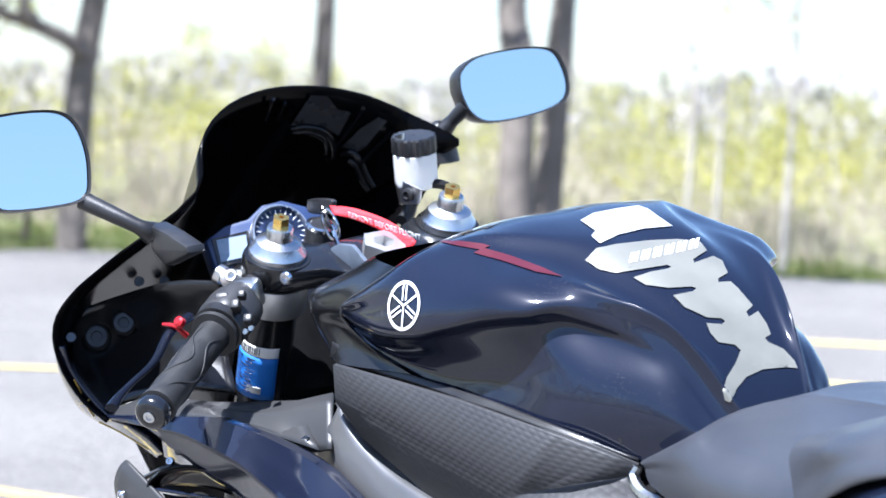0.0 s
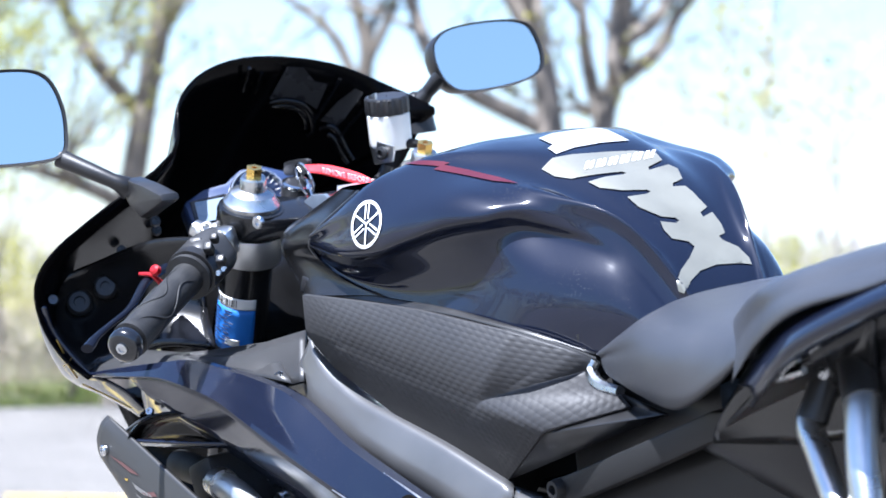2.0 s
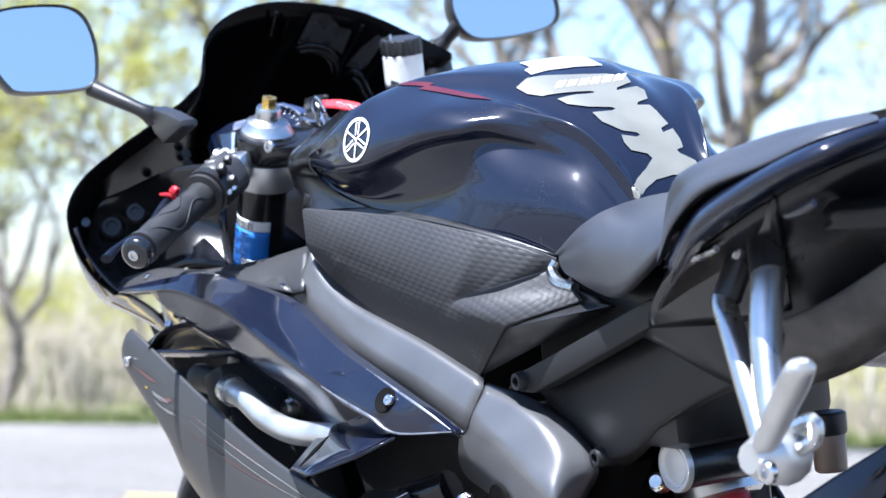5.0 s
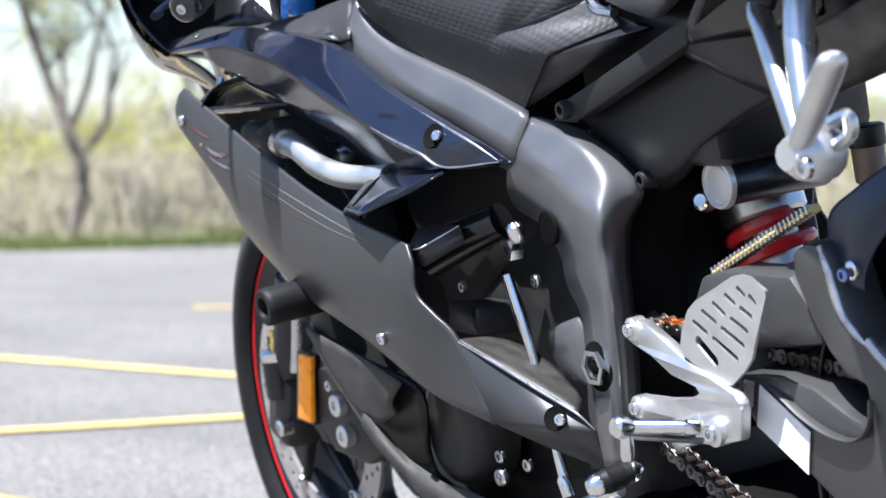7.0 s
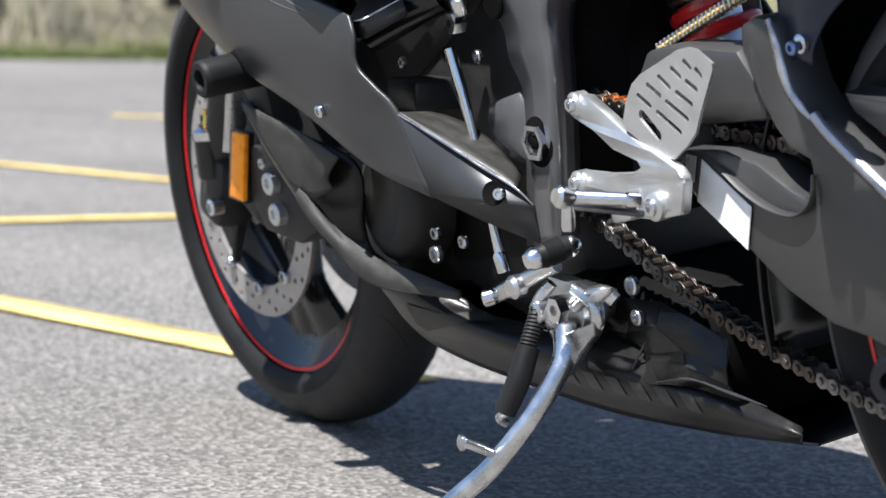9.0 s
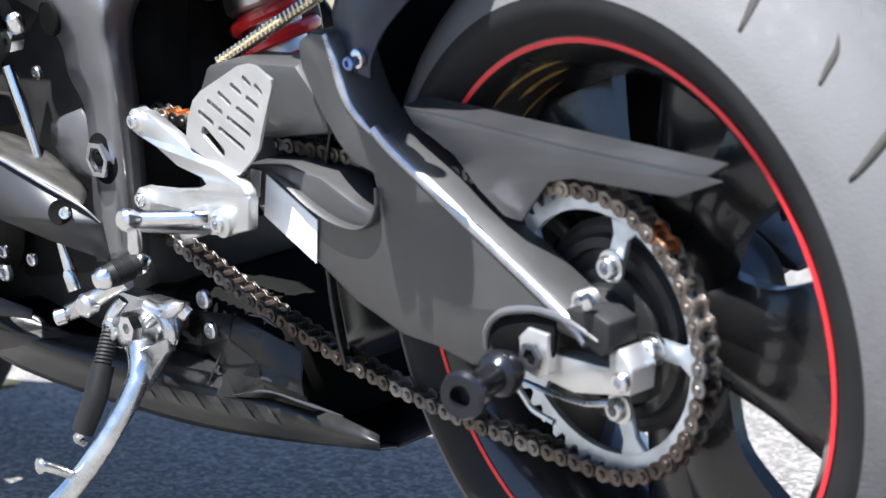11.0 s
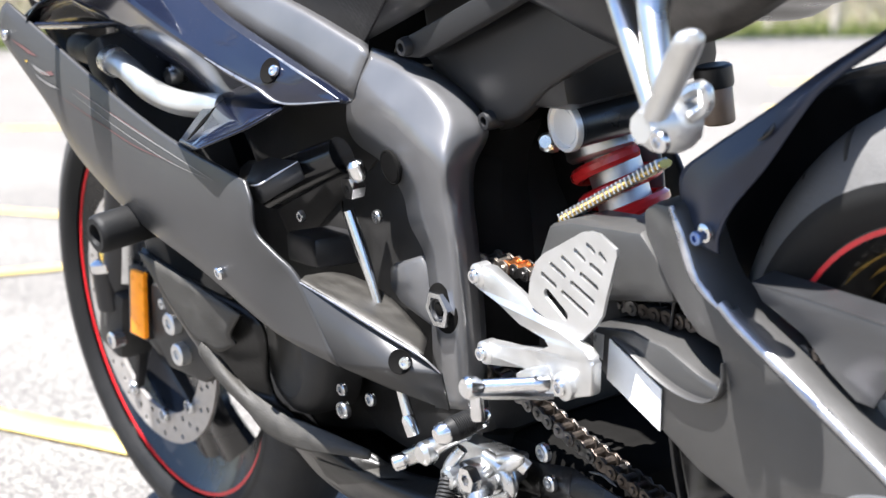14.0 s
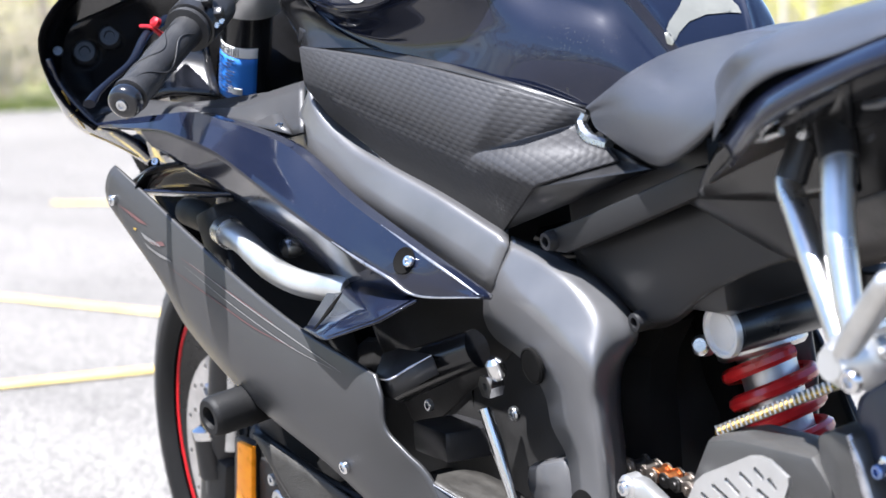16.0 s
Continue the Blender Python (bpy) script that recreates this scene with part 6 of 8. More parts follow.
leg = [foot_top, Vector((0.122, -0.165, 0.222)), Vector((0.115, -0.200, 0.177)), Vector((0.088, -0.232, 0.132))]
leg.append(Vector((0.057, -0.262, 0.098)))
end = Vector((.022, -.293, .058))
part("stand_leg", tube(leg + [end], [.0135, .0110, .0100, .0100, .0100, .0105], 36, 14, (1, .85)), STEEL, bike, "zinc plated side stand leg")
part("stand_web", plate([[(0.119, -0.160, 0.247), (0.171, -0.160, 0.265), (0.169, -0.160, 0.251), (0.142, -0.160, 0.230), (0.116, -0.160, 0.206), (0.106, -0.160, 0.206)]], .012, (0, 1, 0), .003), STEEL, bike)
part("stand_bolt", hexnut((0.143, -0.172, 0.277), LEFT, .0125, .010, .006), CHROME, bike, "bright side stand pivot bolt")
part("stand_stop", tube([(0.133, -0.150, 0.290), (0.161, -0.150, 0.280), (0.167, -0.150, 0.265), (0.154, -0.150, 0.249)], [.006, .0075, .0075, .005], 16, 10), STEEL, bike)
part("stand_tab", plate([[(0.154, -0.158, 0.280), (0.174, -0.158, 0.294), (0.202, -0.158, 0.301), (0.198, -0.158, 0.294), (0.183, -0.158, 0.285)]], .008, (0, 1, 0), .003), MACHINED, bike)
part("stand_switch", lathe([(.011, -.01), (.011, .004), (.007, .006), (.005, .002), (0, .002)], frame_of((0.095, -0.168, 0.267), LEFT), 18), STEEL, bike)
part("stand_foot", block((.07, .05, .008), Matrix.Translation((end.x, end.y, end.z - .004)) @ Matrix.Rotation(radians(-10), 4, "X"), .003), STEEL, bike)
part("stand_tang", tube([(0.084, -0.222, 0.139), (0.092, -0.245, 0.153), (0.092, -0.262, 0.163)], .0048, 10, 10), STEEL, bike)
part("stand_tang_end", lathe([(.0048, 0), (.0075, .001), (.0075, .005), (.004, .007), (0, .007)], frame_of((0.091, -0.260, 0.162), (-.3, -1, .1)), 14), STEEL, bike)
a, b = Vector((0.090, -0.165, 0.267)), Vector((0.093, -0.185, 0.233))
fm = frame_of(a, b - a)
L = (b - a).length
part("stand_spring", tube([fm @ Vector((.0072 * math.cos(2 * math.pi * 11 * i / 176), .0072 * math.sin(2 * math.pi * 11 * i / 176), L * i / 176)) for i in range(177)], .0017, 177, 6, smooth=False), DARK, bike, "dark coil spring of the side stand")
part("spring_sleeve", tube([(0.095, -0.183, 0.237), (0.095, -0.198, 0.208), (0.087, -0.212, 0.179)], [.0105, .0115, .0105], 14, 14), RUBBER, bike, "black rubber spring sleeve")
part("spring_end", tube([(0.090, -0.212, 0.180), (0.079, -0.214, 0.173), (0.077, -0.206, 0.165)], .004, 10, 8), STEEL, bike)
part("spring_link", tube([(0.102, -0.155, 0.293), (0.092, -0.165, 0.278), (0.092, -0.167, 0.265)], .006, 10, 10), STEEL, bike)

# front fork legs, caliper, reflector
def fork(side):
    y = .1025 * side

    def on(z):
        return Vector((-.436 - (.929 - z) * .403, y, z))
    part("fork_tube", tube([on(.895), on(.60)], .0262, 6, 28), GLOSS_IN, bike, "black fork tube")
    part("fork_slider", tube([on(.60), on(.36)], .0215, 6, 24), STEEL, bike, "bright fork slider")
    part("fork_guard", tube([on(.47) + Vector((-.004, 0, 0)), on(.30) + Vector((-.004, 0, 0))], [.027, .028, .026], 8, 20, (1, .8)), BLACK, bike)
    part("axle_clamp", block((.06, .05, .09), Matrix.Translation(on(.31)) @ pose(0, 0, 0, 0, 22, 0), .012), DARK, bike)
    part("caliper", block((.075, .055, .12), Matrix.Translation(on(.35) + Vector((.085, .012 * -side, -.015))) @ pose(0, 0, 0, 0, 30, 0), .016, seg=3), DARK, bike, "black radial brake caliper")
    return on


on = fork(-1)
fork(1)
part("caliper_bolt", lathe([(0.0128, -.008), (0.0128, .003), (0.0115, .0045), (0.0058, .0045), (0.0051, .0015), (0, .0015)], frame_of((-0.477, -0.148, 0.337), LEFT), 24), MACHINED, bike, "dull silver caliper piston cap")
part("caliper_bolt", lathe([(0.0128, -.008), (0.0128, .003), (0.0115, .0045), (0.0058, .0045), (0.0051, .0015), (0, .0015)], frame_of((-0.474, -0.146, 0.302), LEFT), 24), MACHINED, bike, "dull silver caliper piston cap")
part("caliper_bolt", lathe([(0.0065, -.008), (0.0065, .003), (0.0059, .0045), (0.0029, .0045), (0.0026, .0015), (0, .0015)], frame_of((-0.486, -0.148, 0.359), LEFT), 24), MACHINED, bike, "dull silver caliper piston cap")
part("caliper_body", plate([[(-0.523, -0.145, 0.377), (-0.468, -0.145, 0.374), (-0.427, -0.140, 0.319), (-0.399, -0.135, 0.289), (-0.452, -0.135, 0.268), (-0.526, -0.138, 0.277), (-0.546, -0.142, 0.316)]], .04, (0, 1, 0), .006), DARK, bike, "black caliper body")
part("axle_pinch_bolt", lathe([(.010, -.01), (.010, .004), (.007, .006), (.0055, .006), (.005, .002), (0, .002)], frame_of((-0.661, -0.135, 0.291), LEFT), 18), CHROME, bike)
part("hose_union", lathe([(.014, -.045), (.0155, -.04), (.0155, .0), (.0165, .002), (.0165, .010), (.009, .014), (.005, .016), (.005, .03), (0, .03)], frame_of((-0.677, -0.125, 0.368), (0, 0, 1)), 20), BLACK, bike)
part("hose_union_cap", lathe([(.0158, .0), (.0168, .002), (.0168, .010), (.009, .0142), (.0, .0142)], frame_of((-0.675, -0.125, 0.369), (0, 0, 1)), 20), CHROME, bike)
part("gold_fitting", lathe([(.0055, .012), (.0055, .02), (.004, .022), (.004, .034), (0, .034)], frame_of((-0.671, -0.125, 0.371), (0, 0, 1)), 12), GOLD, bike)
reflector = part("side_reflector", plate([[(-0.550, -0.152, 0.391), (-0.519, -0.152, 0.389), (-0.544, -0.152, 0.311), (-0.577, -0.152, 0.315)]], .006, (0, 1, 0), .001), AMBER, bike, "amber side reflector")
part("reflector_back", plate([[(-0.568, -0.145, 0.392), (-0.526, -0.145, 0.389), (-0.553, -0.145, 0.306), (-0.596, -0.145, 0.310)]], .01, (0, 1, 0), .001), BLACK, bike)


GRIPRUBBER = mat("worn_grip_rubber", (0.017, 0.017, 0.0175), 0.5, 0, 0.25, 60, 0.5, 900, spec=0.35)
BARGLOSS = mat("black_anodised_metal", (0.010, 0.011, 0.014), 0.22, 0.2, 0.15, 20, 0.05, 600, coat=0.6)


# triple clamps, caps, bars
TOP = Vector((-.436, 0, .929))
AX = Vector((.374, 0, .927)).normalized()
FWD = Vector((-.927, 0, .374))
fr = Matrix(((0, FWD.x, AX.x, TOP.x), (1, FWD.y, AX.y, TOP.y), (0, FWD.z, AX.z, TOP.z), (0, 0, 0, 1)))  # x to the right, y ahead, z along the fork
clamp_rim = [(-.135, -.015), (-.125, .022), (-.10, .032), (-.07, .025), (-.045, .01), (0, .012), (.045, .01), (.07, .025), (.10, .032), (.125, .022), (.135, -.015), (.115, -.034), (.07, -.038), (.04, -.065), (0, -.075), (-.04, -.065), (-.07, -.038), (-.115, -.034)]
part("top_clamp", plate([[fr @ Vector((x, y, -.052)) for x, y in clamp_rim]], .024, AX, .004), BARGLOSS, bike, "black top triple clamp")
part("lower_clamp", plate([[fr @ Vector((x, y, -.26)) for x, y in clamp_rim]], .035, AX, .005), DARK, bike)
part("steering_stem", lathe([(.024, -.3), (.024, -.03)], fr @ Matrix.Translation((0, -.035, 0)), 24), DARK, bike)
for s in (-1, 1):
    m = fr @ Matrix.Translation((.1025 * s, 0, 0))
    part("fork_cap", lathe([(.0262, -.03), (.0285, -.028), (.0285, -.022), (.026, -.019), (.0225, -.012), (.0135, -.008), (.0135, .003), (.012, .005), (0, .005)], m, 32), ALU, bike, "silver fork cap")
    part("fork_adjuster", hexnut(m @ Vector((0, 0, .004)), AX, .0085, .011, .003), GOLD, bike, "gold fork adjuster")
    part("clamp_ring", lathe([(.027, -.0525), (.0335, -.0518), (.0342, -.050), (.0342, -.030), (.033, -.027), (.027, -.026)], m, 32), GLOSS_IN, bike)
    part("clip_on_clamp", lathe([(.027, -.084), (.0338, -.083), (.0345, -.081), (.0345, -.0555), (.0338, -.0535), (.027, -.0530)], m, 30), MACHINED, bike, "silver clip-on clamp")
bolt((-0.379, -0.133, 0.892), (.3, -1, 0), .0065, bike, CHROME)
part("stem_nut", hexnut(fr @ Vector((0, -.035, -.028)), AX, .0235, .016, .012), MACHINED, bike, "silver steering stem nut")
part("ignition_lock", lathe([(.017, -.03), (.017, .0), (.015, .003), (0, .003)], fr @ Matrix.Translation((-.012, .058, -.040)), 24), BLACK, bike, "black ignition lock")
part("ignition_ring", lathe([(.0172, .0), (.0172, .003), (.0135, .0038), (.0135, .0)], fr @ Matrix.Translation((-.012, .058, -.0395)), 24), CHROME, bike)
part("ignition_key", plate([smooth_loop([(-0.550, 0.000, 0.934), (-0.544, 0.000, 0.938), (-0.506, 0.000, 0.940), (-0.501, 0.000, 0.935), (-0.507, 0.000, 0.926), (-0.527, 0.000, 0.923), (-0.550, 0.000, 0.924)], 28)], .006, (0, 1, 0), .001), BLACK, bike, "black headed ignition key")
ring0 = Vector((-0.459, -0.030, 0.922))
part("key_ring", tube([ring0 + Vector((.014 * math.cos(a), -.004 * math.sin(a), .017 * math.sin(a))) for a in [2 * math.pi * i / 24 for i in range(25)]], .0013, 25, 6, smooth=False), CHROME, bike, "thin steel key ring")
part("key_ring", tube([(-0.521, 0.000, 0.931), (-0.506, -0.005, 0.922), (-0.456, -0.030, 0.921), (-0.443, -0.035, 0.911), (-0.431, -0.040, 0.903)], .0022, 16, 6), CHROME, bike)
part("spare_key", plate([[(-0.440, -0.045, 0.902), (-0.422, -0.045, 0.908), (-0.399, -0.045, 0.908), (-0.378, -0.045, 0.894), (-0.384, -0.045, 0.887), (-0.418, -0.045, 0.881), (-0.430, -0.045, 0.885)]], .005, (0, 1, 0), .001), mat("grey_plastic_fob", (.10, .12, .15), .25), bike, "grey plastic key fob")
tag_a = [(-0.505, 0.000, 0.933), (-0.472, 0.010, 0.931), (-0.427, 0.020, 0.920), (-0.381, 0.020, 0.903)]
tag_b = [(-0.492, -0.005, 0.926), (-0.468, 0.005, 0.921), (-0.431, 0.015, 0.909), (-0.387, 0.015, 0.893)]
part("key_tag", loft([tag_a, tag_b], 24, 4), REDTAG, bike, "red woven key tag with white lettering", solid=.0015)


def text_on(words, a, b, up, size, material, parent, name):
    """Lettering from a towards b, upright along up."""
    cu = bpy.data.curves.new(name, "FONT")
    cu.body, cu.size, cu.extrude, cu.align_y = words, size, .0003, "CENTER"
    ob = bpy.data.objects.new(name, cu)
    me = bpy.data.meshes.new_from_object(ob)
    bpy.data.objects.remove(ob)
    x = (Vector(b) - Vector(a)).normalized()
    n = x.cross(Vector(up)).normalized()
    y = n.cross(x)
    m = Matrix(((x.x, y.x, n.x, a[0]), (x.y, y.y, n.y, a[1]), (x.z, y.z, n.z, a[2]), (0, 0, 0, 1)))
    me.transform(m)
    me.materials.append(material)
    ob = new(name, me)
    ob.parent = parent
    return ob


ta, tb = Vector((-0.466, -0.004, 0.928)), Vector((-0.405, 0.012, 0.914))
text_on("REMOVE BEFORE FLIGHT", ta, tb, (0, -.3, 1), .0088, WHITE, bike, "tag_lettering")

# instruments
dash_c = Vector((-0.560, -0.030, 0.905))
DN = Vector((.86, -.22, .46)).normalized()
# Camera position at the start, in the bike's axes
EYE_START = Vector((1.8489, -1.4469, 1.3045))


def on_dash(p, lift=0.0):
    """A point carried along the camera's line of sight to the dash's plane."""
    d = (Vector(p) - EYE_START).normalized()
    return EYE_START + d * ((dash_c - EYE_START).dot(DN) / d.dot(DN)) + DN * lift


dm = frame_of(dash_c, DN)
part("tachometer", lathe([(.0310, -.02), (.0310, .006), (.0300, .008), (.0285, .008), (.0275, .004), (.0275, .002)], dm, 48), ALU, bike, "round tachometer with dark blue face and silver rim")
part("tachometer_face", lathe([(.0276, .0025), (0, .0025)], dm, 48), NAVY, bike)
for k in range(21):
    a = radians(-40 + 260 * k / 20)
    v = Vector((math.cos(a), math.sin(a), 0))
    part("dial_mark", tube([dm @ (v * (.0205 if k % 2 == 0 else .0235) + Vector((0, 0, .003))), dm @ (v * .0262 + Vector((0, 0, .003)))], .0005, 2, 5), WHITE, bike)
part("dial_needle", tube([dm @ Vector((0, 0, .004)), dm @ Vector((-.016, -.014, .004))], .0006, 2, 5), RED, bike)
outline = [(-0.773, 0.000, 0.879), (-0.724, 0.000, 0.899), (-0.673, 0.000, 0.910), (-0.641, 0.000, 0.927), (-0.598, 0.000, 0.935), (-0.554, 0.000, 0.932), (-0.511, 0.000, 0.924), (-0.506, 0.000, 0.895), (-0.544, 0.000, 0.863), (-0.650, 0.000, 0.848), (-0.747, 0.000, 0.832)]
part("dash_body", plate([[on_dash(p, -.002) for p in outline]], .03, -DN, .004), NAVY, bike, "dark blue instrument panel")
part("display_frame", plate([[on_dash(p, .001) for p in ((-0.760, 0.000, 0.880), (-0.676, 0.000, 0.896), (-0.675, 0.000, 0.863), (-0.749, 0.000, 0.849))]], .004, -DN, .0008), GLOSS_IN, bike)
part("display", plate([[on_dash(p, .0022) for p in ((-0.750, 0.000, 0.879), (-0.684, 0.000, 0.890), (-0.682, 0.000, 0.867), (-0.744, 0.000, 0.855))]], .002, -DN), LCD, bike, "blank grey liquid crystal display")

# brake fluid reservoir on the far side
r0 = Vector((-0.493, 0.100, 0.940))
rm = Matrix.Translation(r0) @ pose(0, 0, 0, 4, 8, 0)
part("brake_reservoir", lathe([(.0, -.001), (.0205, .0), (.0222, .003), (.0224, .006), (.0225, .036), (.019, .038)], rm, 32), FLUID, bike, "clouded white brake fluid reservoir")
capbm = bmesh.new()
rows = [[rm @ Vector((r * (1 + .03 * (1 if k % 6 < 3 else -1)) * math.cos(2 * math.pi * k / 72), r * (1 + .03 * (1 if k % 6 < 3 else -1)) * math.sin(2 * math.pi * k / 72), h)) for k in range(72)] for r, h in ((.0225, .037), (.0228, .039), (.0228, .053), (.0215, .055), (.001, .055))]
grid(capbm, rows, True)
part("reservoir_lid", capbm, BLACK, bike, "ribbed black reservoir lid", sharp=30)
part("reservoir_bracket", plate([[(-0.493, 0.078, 0.996), (-0.478, 0.078, 0.999), (-0.486, 0.078, 0.949), (-0.453, 0.078, 0.942), (-0.461, 0.078, 0.926), (-0.496, 0.078, 0.924), (-0.500, 0.078, 0.943)]], .003, (0, 1, 0), .0008), ALU, bike)
part("bracket_bolt", lathe([(.007, 0), (.007, .004), (.004, .005), (.003, .002), (0, .002)], frame_of((-0.473, 0.076, 0.936), (.3, -1, 0)), 16), BLACK, bike)
part("bracket_stem", tube([(-0.507, 0.100, 0.920), (-0.507, 0.095, 0.910), (-0.504, 0.085, 0.905)], .007, 8, 10), BLACK, bike)
part("reservoir_hose", tube([(-0.478, 0.100, 0.944), (-0.468, 0.120, 0.938), (-0.464, 0.130, 0.913), (-0.454, 0.130, 0.890)], .005, 14, 8), RUBBER, bike, "black rubber brake hose")

# clip-on bars, grips, controls
def bar(side):
    f = -side

    def q(p):
        return Vector((p[0], p[1] * f, p[2]))
    b0, b1 = q((-0.450, -0.125, 0.883)), q((-0.322, -0.325, 0.801))
    d = b1 - b0
    L = d.length
    m = frame_of(b0, d)
    part("handlebar", tube([b0, b1], .011, 4, 16), BLACK, bike)
    prof = [(.012, L * .40), (.0235, L * .405), (.0235, L * .425), (.0165, L * .43), (.0158, L * .5)]
    prof += [(.0160, L * .60), (.0163, L * .72), (.0160, L * .84), (.0166, L * .90), (.0178, L * .915), (.0178, L * .935), (.0135, L * .94)]
    grip = part("grip", lathe(prof, m, 32), GRIPRUBBER, bike, "worn black rubber grip with moulded creases")
    for k in range(5):
        crease = [m @ Vector((.0163 * math.cos(a), .0163 * math.sin(a), L * (.47 + .43 * i / 19))) for i in range(20) for a in [k * 2 * math.pi / 5 + .55 * math.sin(i * .42 + k * .8) + .03 * i]]
        part("grip_crease", tube(crease, [.0002, .0010, .0009, .0011, .0002], 30, 6), GRIPRUBBER, grip)
    bar_end = part("bar_end", lathe([(.010, L * .93), (.0150, L * .942), (.0166, L * .955), (.0168, L * .975), (.0158, L * .992), (.0125, L * 1.003), (.0075, L * 1.006), (.006, L * 1.003), (0, L * 1.003)], m, 36), BARGLOSS, bike, "gloss black bar end weight")
    part("bar_end_bolt", lathe([(.0055, L * 1.003), (.0055, L * 1.009), (.0048, L * 1.011), (.0030, L * 1.011), (.0027, L * 1.005), (0, L * 1.005)], m, 18), STEEL, bar_end, "dull steel socket bolt")
    sw = frame_of(b0 + d * .27, d)
    part("switch_housing", block((.050, .048, .060), sw @ Matrix.Rotation(.4, 4, "Z"), .017, seg=4), COVER, bike, "black switch housing")
    part("switch_ring", lathe([(.02, L * .345), (.0255, L * .35), (.0255, L * .395), (.02, L * .4)], m, 28), BLACK, bike)
    part("lever_perch", block((.032, .03, .026), frame_of(b0 + d * .12, d), .006), ALU, bike, "silver lever perch")
    return m, L, b0, d


m, L, b0, d = bar(-1)
bar(1)
for q, sz in (((-0.407, -0.190, 0.879), (.013, .008, .012)), ((-0.381, -0.191, 0.874), (.009, .010, .014)), ((-0.365, -0.188, 0.862), (.009, .009, .012)), ((-0.384, -0.182, 0.883), (.008, .008, .010))):
    part("switch_button", block(sz, frame_of(q, (.5, -.5, .6)), .002), BLACK, bike)
for q in ((-0.364, -0.186, 0.854), (-0.372, -0.188, 0.850)):
    part("switch_screw", lathe([(.003, 0), (.003, .002), (0, .002)], frame_of(q, (.4, -.9, .3)), 10), STEEL, bike)
part("lever_knob", lathe([(.003, 0), (.0055, .001), (.0055, .006), (.003, .008), (0, .008)], frame_of((-0.453, -0.212, 0.854), (.3, -.8, .5)), 12), RED, bike, "red anodised lever adjuster")
part("lever_knob", tube([(-0.473, -0.222, 0.853), (-0.460, -0.216, 0.851), (-0.459, -0.205, 0.840)], [.0018, .0024, .0032], 10, 8), RED, bike, "red anodised lever adjuster")
part("clutch_lever", tube([(-0.477, -0.190, 0.855), (-0.465, -0.220, 0.845), (-0.446, -0.250, 0.824), (-0.432, -0.282, 0.812), (-0.421, -0.303, 0.804), (-0.417, -0.311, 0.799), (-0.413, -0.317, 0.796)], [.0062, .0056, .0046, .0040, .0050, .0066, .0070], 34, 12, (1, .7)), LEVER, bike, "blue-black anodised clutch lever")
part("clutch_cable_nut", lathe([(.007, 0), (.010, .003), (.010, .010), (.006, .012), (0, .012)], frame_of((-0.504, -0.130, 0.881), (-.6, -.4, .4)), 16), ALU, bike)
part("clutch_cable", tube([(-0.503, -0.130, 0.882), (-0.489, -0.120, 0.873), (-0.504, -0.100, 0.883), (-0.543, -0.080, 0.888)], .0035, 16, 8), STEEL, bike)

# blue fork sticker
def on(z):
    return Vector((-.436 - (.929 - z) * .403, -.1025, z))


def sticker(z0, z1, a0, a1, material, name, r=.0265, label=""):
    bm = bmesh.new()
    axis = (on(.9) - on(.6)).normalized()
    u = Vector((0, -1, 0))
    v = axis.cross(u).normalized()
    rows = [[on(z0 + (z1 - z0) * i / 6) + r * (math.cos(a0 + (a1 - a0) * j / 16) * u + math.sin(a0 + (a1 - a0) * j / 16) * v) for j in range(17)] for i in range(7)]
    grid(bm, rows)
    return part(name, bm, material, bike, label, solid=.0003)


Z0, Z1 = (-0.478, -0.103, 0.764)[2], (-0.459, -0.103, 0.808)[2]
sticker(Z0, Z1, -1.3, 1.5, BLUE, "fork_sticker", label="blue fork sticker with unreadable print")
sticker(Z1 + .0005, Z1 + .011, -1.3, 1.5, WHITE, "barcode_sticker", label="white barcode strip")
for k in range(18):
    a = -.9 + k * .095
    sticker(Z1 + .002, Z1 + .0095, a, a + (.03 if k % 3 else .055), BLACK, "barcode_bar", .0268)
for k in range(10):
    z = Z1 - .0045 - k * .0037
    for w in range(3):
        a = -.85 + .48 * w + .06 * ((k * 5 + w) % 3)
        if z > Z0 + .003:
            sticker(z, z + (.0019 if k in (0, 6) else .0012), a, a + .28 + .05 * ((k * 7 + w) % 4), NAVY, "print_line", .0272)
sticker(Z0 + .006, Z0 + .013, .35, .95, SILVER, "print_block", .0268)

